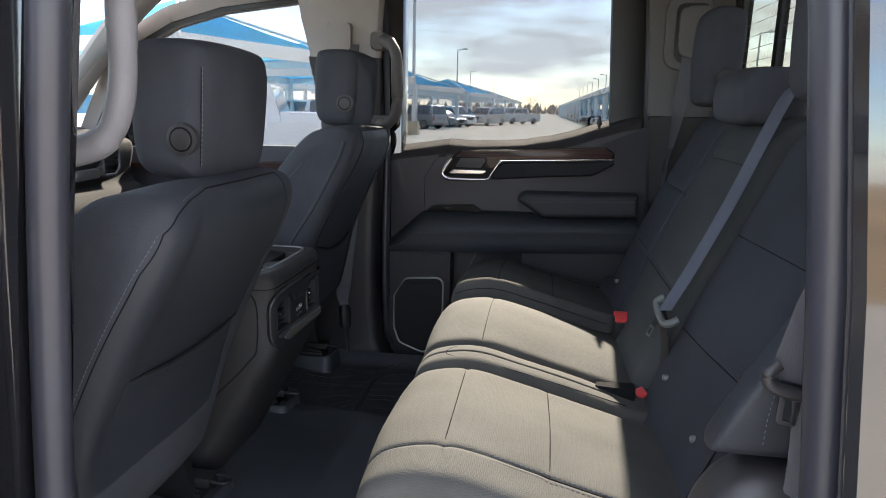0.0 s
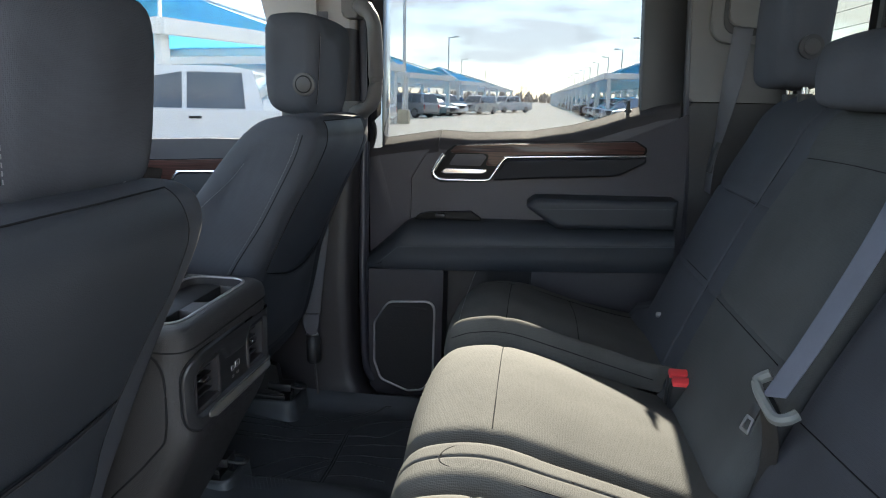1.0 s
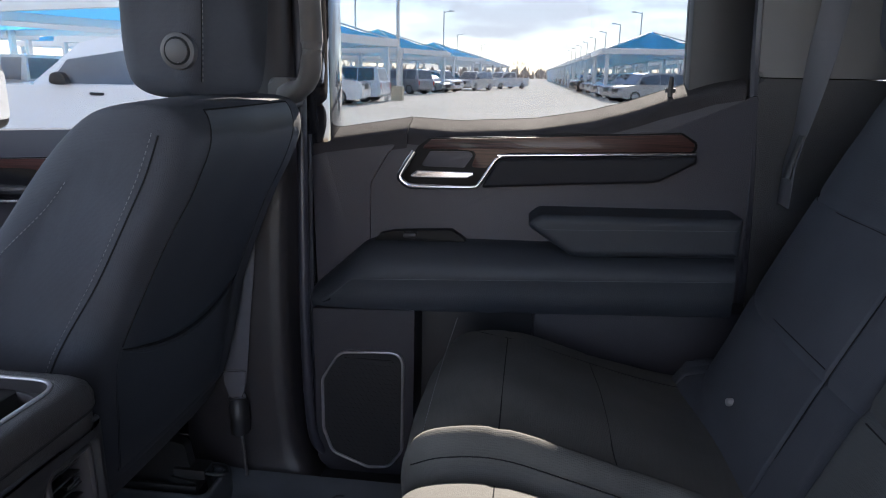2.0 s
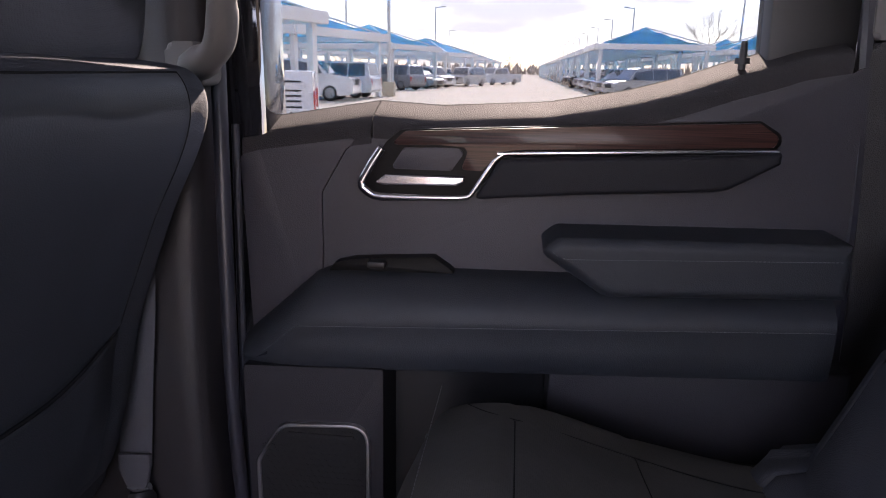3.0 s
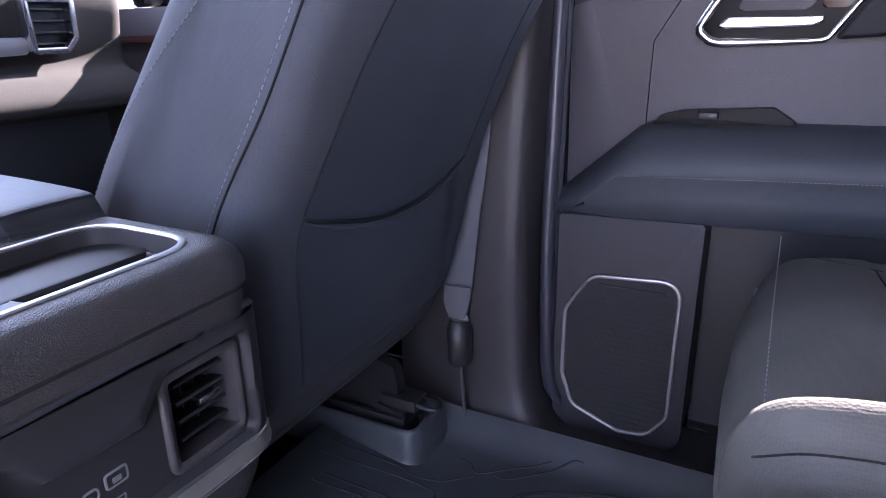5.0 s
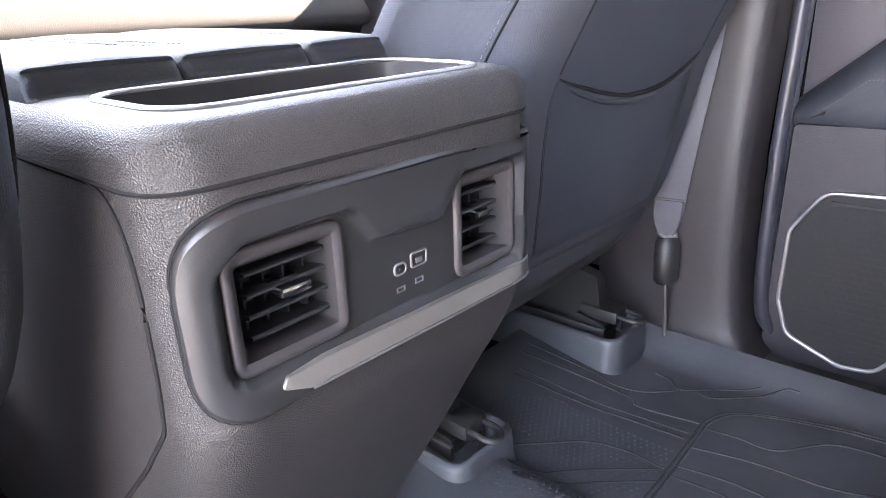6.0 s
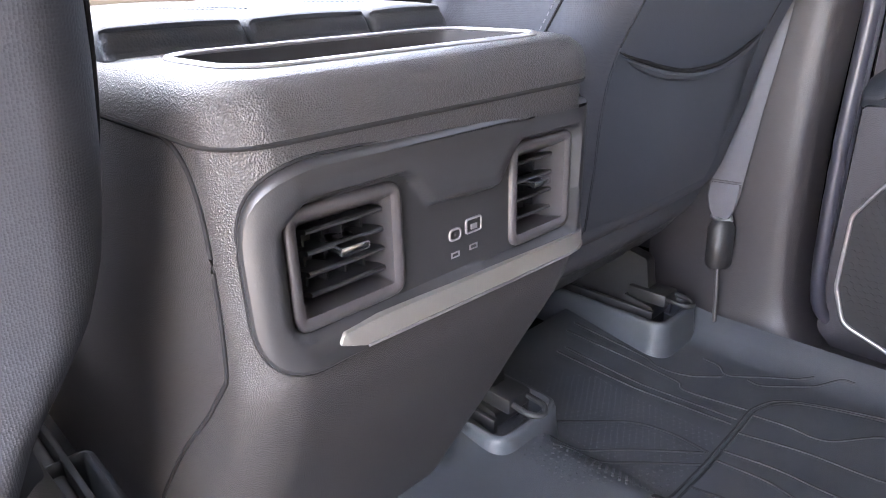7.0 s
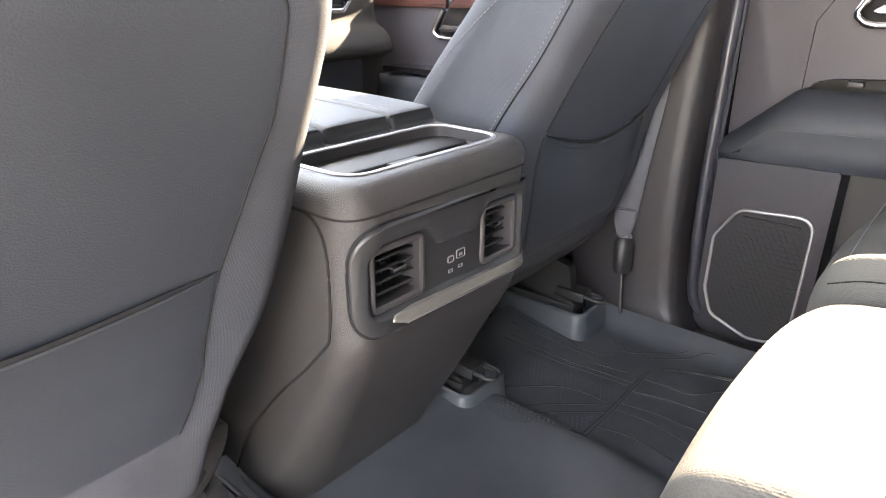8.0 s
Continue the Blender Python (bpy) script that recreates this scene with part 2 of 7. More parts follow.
def box(bm, x0, x1, y0, y1, z0, z1, bevel=0.004, seg=2):
    vs = [bm.verts.new((x, y, z)) for x in (x0, x1) for y in (y0, y1) for z in (z0, z1)]
    fs = [bm.faces.new([vs[i] for i in q]) for q in ((0, 1, 3, 2), (4, 6, 7, 5), (0, 4, 5, 1), (2, 3, 7, 6), (0, 2, 6, 4), (1, 5, 7, 3))]
    if bevel:
        es = {e for f in fs for e in f.edges}
        bmesh.ops.bevel(bm, geom=list(es), offset=bevel, segments=seg, profile=0.5, affect="EDGES", clamp_overlap=True)
    return bm


def loft(bm, rings, cap=True, close=False):
    vr = [[bm.verts.new(p) for p in r] for r in rings]
    k = len(vr[0])
    pairs = list(zip(vr, vr[1:])) + ([(vr[-1], vr[0])] if close else [])
    for a, b in pairs:
        for i in range(k):
            bm.faces.new((a[i], a[(i + 1) % k], b[(i + 1) % k], b[i]))
    if cap and not close:
        bm.faces.new(vr[0])
        bm.faces.new(vr[-1])
    return bm


def smooth_path(pts, n=6):
    """A Catmull-Rom line through points."""
    p = [Vector(q) for q in pts]
    p = [p[0] * 2 - p[1]] + p + [p[-1] * 2 - p[-2]]
    out = []
    for i in range(1, len(p) - 2):
        for j in range(n):
            t = j / n
            a, b, c, d = p[i - 1], p[i], p[i + 1], p[i + 2]
            out.append(0.5 * ((2 * b) + (c - a) * t + (2 * a - 5 * b + 4 * c - d) * t * t + (3 * b - a - 3 * c + d) * t ** 3))
    out.append(p[-2])
    return out


def smooth_loop(pts, n=6):
    p = [Vector(q) for q in pts]
    k = len(p)
    out = []
    for i in range(k):
        a, b, c, d = p[i - 1], p[i], p[(i + 1) % k], p[(i + 2) % k]
        for j in range(n):
            t = j / n
            out.append(0.5 * ((2 * b) + (c - a) * t + (2 * a - 5 * b + 4 * c - d) * t * t + (3 * b - a - 3 * c + d) * t ** 3))
    return out


def tube(bm, pts, r, seg=8, flat=1.0, up=Vector((0, 0, 1)), closed=False):
    """A round or flattened rod along a line of points; r may be one number or one per point."""
    pts = [Vector(p) for p in pts]
    rings = []
    k = len(pts)
    for i, p in enumerate(pts):
        a = pts[i - 1] if (i or closed) else p
        b = pts[(i + 1) % k] if (i < k - 1 or closed) else p
        d = (b - a).normalized()
        s = d.cross(up)
        s = s.normalized() if s.length > 1e-4 else d.cross(Vector((1, 0, 0))).normalized()
        w = s.cross(d)
        rad = r[i] if isinstance(r, (list, tuple)) else r
        rings.append([p + s * math.cos(q * 2 * math.pi / seg) * rad + w * math.sin(q * 2 * math.pi / seg) * rad * flat for q in range(seg)])
    return loft(bm, rings, cap=not closed, close=closed)


def ribbon(bm, pts, across, thick=0.0013):
    """A flat band along a line of points; across holds its half width as a vector, one or one per point."""
    pts = [Vector(p) for p in pts]
    rings = []
    for i, p in enumerate(pts):
        d = (pts[min(i + 1, len(pts) - 1)] - pts[max(i - 1, 0)]).normalized()
        w = Vector(across[i] if isinstance(across, list) else across)
        n = d.cross(w).normalized() * thick
        rings.append([p - w - n * 0.3, p - w * 0.9 - n, p + w * 0.9 - n, p + w - n * 0.3, p + w + n * 0.3, p + w * 0.9 + n, p - w * 0.9 + n, p - w + n * 0.3])
    return loft(bm, rings)


def snapped(ob, pts, lift=0.0):
    """Points moved onto the nearest place of a mesh, and lifted off it along its normal."""
    tree = BVHTree.FromPolygons([v.co for v in ob.data.vertices], [tuple(p.vertices) for p in ob.data.polygons])
    out = []
    for p in pts:
        co, nor, _, _ = tree.find_nearest(Vector(p))
        out.append(co + nor * lift)
    for _ in range(12):
        out = [out[0]] + [(a + b * 2 + c) / 4 for a, b, c in zip(out, out[1:], out[2:])] + [out[-1]]
    return out


def stitches(bm, pts, dash=0.0045, gap=0.0030, r=0.0006):
    """Short thread stitches along a line of points."""
    pts = [Vector(p) for p in pts]
    left, on = dash, True
    for a, b in zip(pts, pts[1:]):
        d, length, s = (b - a).normalized(), (b - a).length, 0.0
        while s < length:
            e = min(s + left, length)
            if on and e - s > 0.001:
                tube(bm, [a + d * s, a + d * e], r, 4)
            left -= e - s
            s = e
            if left <= 1e-6:
                on = not on
                left = dash if on else gap
            if s >= length - 1e-7:
                break
    return bm


def pillow(bm, prof, y0, y1, r, crown=0.0, seams_y=(), seams_s=(), taper=None, n=5, ny=26, lean=None, wrinkle=0.0):
    """A padded shape: a closed side outline (x, z) carried across from y0 to y1, its ends rounded with radius r and its
    middle swollen by crown. seams_y: (y, depth); seams_s: (x, z, depth) pressed-in seams; taper(z): the width's share at a height."""
    loop = [Vector((p[0], p[1])) for p in smooth_loop([(q[0], q[1], 0) for q in prof], n)]
    k = len(loop)
    area = sum(loop[i].x * loop[(i + 1) % k].y - loop[(i + 1) % k].x * loop[i].y for i in range(k))
    sg = 1 if area > 0 else -1
    nor = []
    for i in range(k):
        d = (loop[(i + 1) % k] - loop[i - 1]).normalized()
        nor.append(Vector((d.y, -d.x)) * sg)
    c, h = (y0 + y1) / 2, (y1 - y0) / 2
    ys = set()
    for j in range(9):
        q = r * (1 - math.cos(j / 8 * math.pi / 2))
        ys |= {round(y0 + q, 5), round(y1 - q, 5)}
    for j in range(ny + 1):
        ys.add(round(y0 + r + (y1 - y0 - 2 * r) * j / ny, 5))
    for sy, _ in seams_y:
        for o in (-0.006, -0.003, -0.001, 0.001, 0.003, 0.006):
            ys.add(round(sy + o, 5))
    rings = []
    for y in sorted(q for q in ys if y0 <= q <= y1):
        e = max(0.0, (abs(y - c) - (h - r)) / r) if r > 0 else 0.0
        inn = r * (1 - math.sqrt(max(0.0, 1 - min(1.0, e) ** 2)))
        t = (y - c) / h
        inn -= crown * (1 - t * t)
        for sy, dep in seams_y:
            inn += dep * math.exp(-((y - sy) / 0.0035) ** 2)
        ring = []
        for i in range(k):
            d = inn
            for sx, sz, dep in seams_s:
                d += dep * math.exp(-(((loop[i].x - sx) ** 2 + (loop[i].y - sz) ** 2) / 0.006 ** 2))
            if wrinkle:
                d += wrinkle * (noise.noise(Vector((loop[i].x * 9, y * 9, loop[i].y * 9))))
            p = loop[i] - nor[i] * d
            yy = c + (y - c) * (taper(p.y) if taper else 1.0)
            ring.append((p.x, yy + (lean(p.y) if lean else 0.0), p.y))
        for _ in range(int(max(0.0, e - 0.6) * 40)):
            ring = [tuple((ring[i - 1][q] + 2 * ring[i][q] + ring[(i + 1) % k][q]) / 4 for q in range(3)) for i in range(k)]
        rings.append(ring)
    return loft(bm, rings)


def bar(name, mat, parent, x0, x1, y0, y1, z0, z1, bevel=0.004, label=""):
    return part(name, box(bmesh.new(), x0, x1, y0, y1, z0, z1, bevel), mat, parent, label)


# ---- the cab: floor, roof, pillars, rear wall ----
floor = tagged(part("floor", box(bmesh.new(), -1.45, 1.02, -0.84, 0.84, -0.02, 0.045, 0), CARPET), "black carpeted cab floor", "floor", kind="structure")
sill_far = tagged(part("trim", prism(bmesh.new(), rounded([(0.70, 0.03), (0.90, 0.03), (0.90, 0.066), (0.745, 0.066), (0.715, 0.060)], 0.006), "x", -0.20, 0.98), PLASTIC),
                  "black plastic door sill trim beside the rubber mat", "sill trim", kind="structure")
bm = prism(bmesh.new(), rounded([(-0.80, 1.415), (-0.70, 1.445), (0.70, 1.445), (0.80, 1.415), (0.80, 1.49), (-0.80, 1.49)], 0.02), "x", -0.78, 1.04)
ceiling = tagged(part("ceiling", bm, HEADLINER), "pale grey cloth headliner of the cab", "ceiling", kind="structure")


def rail(y, s):
    bm = bmesh.new()
    prism(bm, rounded([(y, 1.400), (y + 0.07 * s, 1.390), (y + 0.10 * s, 1.49), (y - 0.03 * s, 1.49)], 0.015), "x", -0.80, 1.05)
    return tagged(part("trim", bm, HEADLINER), "pale grey roof rail trim above the doors", "roof trim", kind="structure")


rail(0.80, 1)
rail(-0.80, -1)
roof = tagged(part("roof", prism(bmesh.new(), rounded([(-0.95, 1.44), (-0.80, 1.54), (0.80, 1.54), (0.95, 1.44), (0.95, 1.405), (0.92, 1.405), (0.78, 1.50), (-0.78, 1.50), (-0.92, 1.405), (-0.95, 1.405)], 0.02), "x", -0.80, 1.10), BODY_PAINT),
              "gloss black steel roof of the truck", "roof", kind="structure")

# rear wall with its window
outer = rounded([(-0.86, 0.04), (0.86, 0.04), (0.86, 1.46), (-0.86, 1.46)], 0.03)
inner = rounded([(-0.81, 0.92), (0.81, 0.92), (0.80, 1.36), (-0.80, 1.36)], 0.03)
wall_rear = tagged(part("wall_rear", frame_ring(bmesh.new(), outer, inner, "x", 1.00, 1.034), PLASTIC), "dark trimmed rear wall of the cab", "wall", kind="structure")
window_1 = thing("window_1", (1.03, 0, 0.90), "rear cab window with a black sliding pane frame", "window", kind="structure")
part("window_frame", frame_ring(bmesh.new(), inset(inner, -0.004), inset(inner, 0.010), "x", 1.006, 1.036, 0.003), PLASTIC_BLACK, window_1, "black rubber frame")
for y in (-0.475, 0.475):
    bm = prism(bmesh.new(), rounded([(y - 0.016, 0.93), (y + 0.016, 0.93), (y + 0.016, 1.35), (y - 0.016, 1.35)], 0.004), "x", 1.012, 1.032)
    part("mullion", bm, PLASTIC_BLACK, window_1, "black pane divider")
for a, b in ((-0.80, -0.49), (-0.46, 0.46), (0.49, 0.80)):
    pane = part("pane", box(bmesh.new(), 1.020, 1.024, a, b, 0.925, 1.355, 0), REAR_GLASS, window_1, "clear glass with heating wires")
    pane.visible_shadow = False
bm = bmesh.new()
for k in range(11):
    for a, b in ((-0.78, -0.50), (-0.45, 0.45), (0.50, 0.78)):
        tube(bm, [(1.0190, a, 0.95 + 0.036 * k), (1.0190, b, 0.95 + 0.036 * k)], 0.0006, 4)
part("heating_wire", bm, PLASTIC_BLACK, window_1, "fine dark heating wires")


def pillar_b(s, y):
    """The post between the doors: a dark lower cover with a flared foot, and a pale upper cover. s: side."""
    low = thing("pillar_trim", (-0.16, y, 0.05), "dark plastic lower pillar cover with a flared foot", "pillar trim", kind="structure")
    rings = []
    for z, x0, x1, d in ((0.045, -0.36, -0.060, -0.030), (0.065, -0.36, -0.070, -0.026), (0.085, -0.36, -0.094, -0.012), (0.11, -0.36, -0.112, -0.004), (0.15, -0.36, -0.122, 0.0),
                         (0.25, -0.36, -0.130, 0.002), (0.40, -0.35, -0.134, 0.004), (0.55, -0.33, -0.130, 0.006), (0.68, -0.31, -0.124, 0.010), (0.80, -0.30, -0.120, 0.014), (0.90, -0.305, -0.121, 0.018), (1.0, -0.322, -0.124, 0.031), (1.10, -0.345, -0.129, 0.043)):
        q = [(x0, y + 0.10 * s), (x0 - 0.02, y + 0.03 * s), (x0 + 0.05, y + d * s), (x1 - 0.035, y + d * s), (x1 - 0.014, y + (d + 0.003) * s), (x1 - 0.004, y + (d + 0.012) * s), (x1, y + (d + 0.03) * s), (x1 + 0.002, y + 0.10 * s)]
        rings.append([(p[0], p[1], z) for p in q])
    part("lower_cover", loft(bmesh.new(), rings), POST_DARK, low)
    rings = []
    for z, x0, x1, d in ((1.10, -0.375, -0.129, 0.042), (1.12, -0.38, -0.130, 0.045), (1.22, -0.41, -0.128, 0.06), (1.42, -0.45, -0.120, 0.075)):
        q = [(x0, y + 0.14 * s), (x0 + 0.01, y + (d + 0.01) * s), (x0 + 0.05, y + d * s), (x1 - 0.03, y + d * s), (x1 - 0.008, y + (d + 0.008) * s), (x1, y + (d + 0.03) * s), (x1, y + 0.14 * s)]
        rings.append([(p[0], p[1], z) for p in q])
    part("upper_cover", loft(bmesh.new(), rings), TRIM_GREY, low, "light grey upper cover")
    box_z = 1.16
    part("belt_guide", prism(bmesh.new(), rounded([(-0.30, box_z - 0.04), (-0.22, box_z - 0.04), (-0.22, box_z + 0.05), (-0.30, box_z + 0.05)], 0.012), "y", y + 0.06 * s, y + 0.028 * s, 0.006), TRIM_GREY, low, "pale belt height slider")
    # door rubber along the rear edge
    bm = bmesh.new()
    line = smooth_path([(-0.072, y + 0.055 * s, 0.10), (-0.092, y + 0.035 * s, 0.16), (-0.100, y + 0.032 * s, 0.35), (-0.100, y + 0.04 * s, 0.60), (-0.102, y + 0.06 * s, 0.85), (-0.115, y + 0.10 * s, 1.12), (-0.125, y + 0.14 * s, 1.34)], 5)
    tube(bm, line, 0.011, 10)
    part("door_seal", bm, SEAL, low, "black rubber door seal")
    return low


pillar_b(1, 0.74)
tagged(part("pillar_shell", box(bmesh.new(), -0.34, -0.06, 0.865, 0.955, -0.3, 1.43, 0.01), BODY_PAINT), "black steel door post", "door post", kind="structure")
tagged(part("sill_shell", box(bmesh.new(), -1.45, 1.30, 0.86, 0.95, -0.32, 0.07, 0.01), BODY_PAINT), "black steel sill beneath the doors", "sill", kind="structure")
tagged(part("corner_shell", box(bmesh.new(), 0.78, 1.02, 0.935, 0.985, -0.3, 1.43, 0.01), BODY_PAINT), "black steel rear corner post", "corner post", kind="structure")

# grab handle on the far door post
grab = thing("grab_handle", (-0.09, 0.74, 0.89), "dark grey assist handle on the door post", "grab handle")
path = smooth_path([(-0.115, 0.80, 1.15), (-0.085, 0.735, 1.145), (-0.055, 0.715, 1.11), (-0.048, 0.71, 1.03), (-0.046, 0.705, 0.95), (-0.060, 0.715, 0.905), (-0.095, 0.735, 0.885), (-0.125, 0.78, 0.882)], 6)
part("grip", tube(bmesh.new(), path, [0.020 if 8 < i < 34 else 0.024 for i in range(len(path))], 12, 0.85), HANDLE_DARK, grab)
for z in (1.15, 0.884):
    part("cap", prism(bmesh.new(), rounded([(-0.145, z - 0.028), (-0.095, z - 0.028), (-0.095, z + 0.028), (-0.145, z + 0.028)], 0.012), "y", 0.80, 0.742, 0.008), HANDLE_DARK, grab)

# ---- near side of the body, round the open doorway ----
near = thing("door_frame", (0.3, -0.86, -0.2), "black painted body round the open rear doorway", "door frame", kind="structure")
rings = []
for z, x1 in ((-0.25, -0.15), (0.05, -0.13), (0.5, -0.105), (0.8, -0.080), (1.05, -0.055), (1.30, -0.03)):
    y = -0.76 + 0.05 * max(0, z - 0.6)
    rings.append([(x1 - 0.30, y, z), (x1 - 0.04, y, z), (x1 - 0.008, y - 0.02, z), (x1, y - 0.05, z), (x1, y - 0.11, z), (x1 - 0.05, y - 0.125, z), (x1 - 0.30, y - 0.125, z)])
part("front_post", loft(bmesh.new(), rings), BODY_PAINT, near)
rings = []
for z, x0 in ((-0.25, 0.76), (0.2, 0.74), (0.5, 0.725), (0.8, 0.70), (1.05, 0.672), (1.30, 0.62)):
    y = -0.78 + 0.05 * max(0, z - 0.6)
    rings.append([(x0 + 0.5, y, z), (x0 + 0.05, y, z), (x0 + 0.01, y - 0.02, z), (x0, y - 0.06, z), (x0 - 0.022, y - 0.095, z), (x0 - 0.034, y - 0.112, z), (x0 - 0.034, y - 0.122, z), (x0 - 0.027, y - 0.129, z), (x0 + 0.9, y - 0.135, z), (x0 + 0.9, y - 0.05, z)])
part("rear_quarter", loft(bmesh.new(), rings), BODY_PAINT, near, "gloss black rear quarter panel")
part("sill", prism(bmesh.new(), rounded([(-0.90, -0.28), (-0.74, -0.28), (-0.70, 0.05), (-0.74, 0.10), (-0.88, 0.06)], 0.02), "x", -1.2, 1.3), BODY_PAINT, near, "black door sill")
bm = bmesh.new()
loop = smooth_path([(-0.098, -0.845, 0.08), (-0.088, -0.847, 0.40), (-0.064, -0.848, 0.72), (-0.034, -0.848, 1.0), (-0.008, -0.835, 1.24), (0.08, -0.80, 1.375), (0.40, -0.79, 1.385), (0.54, -0.80, 1.34),
                    (0.625, -0.835, 1.12), (0.656, -0.848, 0.90), (0.683, -0.848, 0.65), (0.700, -0.848, 0.45), (0.715, -0.848, 0.10)], 8)
tube(bm, loop, 0.019, 12)
part("door_seal", bm, SEAL, near, "thick black rubber door seal")
bm = bmesh.new()
tube(bm, [(p.x - (0.022 if p.x < 0.3 else -0.022), p.y + 0.008, p.z) for p in loop], 0.0045, 8)
part("inner_bead", bm, SEAL, near, "thin rubber bead")
rings = []
for z in (-0.3, 0.0, 0.35, 0.62, 0.80):
    y = -0.93 - 0.03 * math.sin((z + 0.3) * 2.2)
    rings.append([(-1.30, y, z), (-0.135, y, z), (-0.125, y + 0.012, z), (-0.128, y + 0.05, z), (-0.14, y + 0.06, z), (-1.30, y + 0.06, z)])
part("front_door_skin", loft(bmesh.new(), rings), BODY_PAINT, near, "closed black front door")
bm = bmesh.new()
box(bm, -0.20, -0.10, -0.93, -0.885, 0.80, 1.30, 0.008)
part("window_post", bm, PIANO, near, "gloss black window post")
bm = bmesh.new()
tube(bm, [(-0.118, -0.902, -0.2), (-0.112, -0.905, 0.5), (-0.095, -0.90, 1.0), (-0.07, -0.885, 1.3)], 0.0035, 6)
part("edge_bead", bm, CHROME, near, "thin bright edge strip")
low = copy_thing([o for o in bpy.data.objects if o.name.startswith("pillar_trim") and o.parent is None][0], Matrix.Translation((-0.17, -0.735, 0.05)) @ Matrix.Diagonal((1, -1, 1, 1)))
low.scale = (1, -1, 1)
grab_n = thing("grab_handle", (-0.12, -0.72, 0.86), "pale grey assist handle beside the open doorway", "grab handle")
path = smooth_path([(-0.055, -0.73, 1.22), (-0.056, -0.71, 1.12), (-0.058, -0.70, 1.02), (-0.066, -0.70, 0.94), (-0.090, -0.70, 0.895), (-0.128, -0.71, 0.878), (-0.16, -0.74, 0.872)], 6)
part("grip", tube(bmesh.new(), path, [0.017 if i < 24 else 0.020 for i in range(len(path))], 12, 0.9), GREY_HANDLE, grab_n)
part("cap", prism(bmesh.new(), rounded([(-0.185, 0.845), (-0.13, 0.845), (-0.13, 0.905), (-0.185, 0.905)], 0.012), "y", -0.78, -0.705, 0.008), GREY_HANDLE, grab_n)

# the open rear door, swung out from the post
leaf = thing("door_4", (-0.16, -0.93, -0.25), "open black rear door swung out beside the doorway", "car door", kind="structure")
swing = Matrix.Translation((-0.165, -0.97, 0.0)) @ Matrix.Rotation(radians(-97), 4, "Z")
for name_, pts_, a_, b_, mat_, lab_ in (("outer_skin", [(0.0, -0.28), (0.86, -0.28), (0.90, 0.30), (0.88, 0.80), (0.0, 0.78)], 0.045, 0.10, BODY_PAINT, "gloss black outer skin"),
                                        ("inner_panel", [(0.03, -0.22), (0.82, -0.22), (0.86, 0.30), (0.84, 0.80), (0.03, 0.78)], 0.045, 0.0, PANEL_GREY, "dark grey inner panel")):
    bm = prism(bmesh.new(), rounded(pts_, 0.03), "y", a_, b_, 0.01)
    bm.transform(swing)
    part(name_, bm, mat_, leaf, lab_)
lo_ = rounded([(0.0, 0.78), (0.88, 0.80), (0.78, 1.36), (0.10, 1.36)], 0.04)
bm = frame_ring(bmesh.new(), lo_, inset(lo_, 0.055), "y", 0.02, 0.075, 0.005)
bm.transform(swing)
part("window_frame", bm, PLASTIC_BLACK, leaf, "black window frame")
bm = prism(bmesh.new(), inset(lo_, 0.045), "y", 0.046, 0.050)
bm.transform(swing)
pane_ = part("window_pane", bm, GLASS, leaf, "clear side glass")
pane_.visible_shadow = False

# ---- far rear post: pale upper trim, dark lower trim, belt ----
post = thing("pillar_trim", (0.9, 0.87, 0.10), "rear corner pillar trim, pale above and dark below", "pillar trim", kind="structure")
part("lower_cover", prism(bmesh.new(), rounded([(0.765, 0.05), (1.02, 0.05), (1.02, 0.928), (0.765, 0.928)], 0.01), "y", 0.93, 0.862, 0.006), PLASTIC, post)
part("upper_cover", prism(bmesh.new(), rounded([(0.762, 0.93), (1.02, 0.93), (1.02, 1.46), (0.73, 1.46)], 0.01), "y", 0.93, 0.858, 0.008), POST_SHADED, post, "shaded grey upper cover")
part("belt_guide", prism(bmesh.new(), rounded([(0.793, 1.076), (0.935, 1.076), (0.935, 1.30), (0.793, 1.30)], [0.055, 0.03, 0.03, 0.04]), "y", 0.858, 0.842, 0.007), POST_SHADED, post, "shaded grey belt guide frame")
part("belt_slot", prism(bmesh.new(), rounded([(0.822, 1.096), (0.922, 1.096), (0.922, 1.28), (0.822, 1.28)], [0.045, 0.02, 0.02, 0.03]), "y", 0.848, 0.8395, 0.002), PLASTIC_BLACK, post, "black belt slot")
part("belt_cover", prism(bmesh.new(), rounded([(0.832, 1.117), (0.930, 1.112), (0.930, 1.27), (0.832, 1.27)], [0.035, 0.01, 0.01, 0.03]), "y", 0.845, 0.826, 0.006), POST_SHADED, post, "shaded grey cover over the belt slot")
bm = bmesh.new()
tube(bm, smooth_path([(0.738, 0.888, 1.36), (0.752, 0.878, 1.1), (0.760, 0.872, 0.93), (0.778, 0.868, 0.70), (0.79, 0.865, 0.45)], 5), 0.010, 8)
part("door_seal", bm, SEAL, post, "black rubber door seal")
near_post = thing("pillar_trim", (0.9, -0.79, 0.10), "near rear corner pillar trim in dark plastic", "pillar trim", kind="structure")
part("cover", prism(bmesh.new(), rounded([(0.76, 0.05), (1.02, 0.05), (1.02, 1.46), (0.78, 1.46)], 0.012), "y", -0.80, -0.745, 0.008), PLASTIC, near_post)


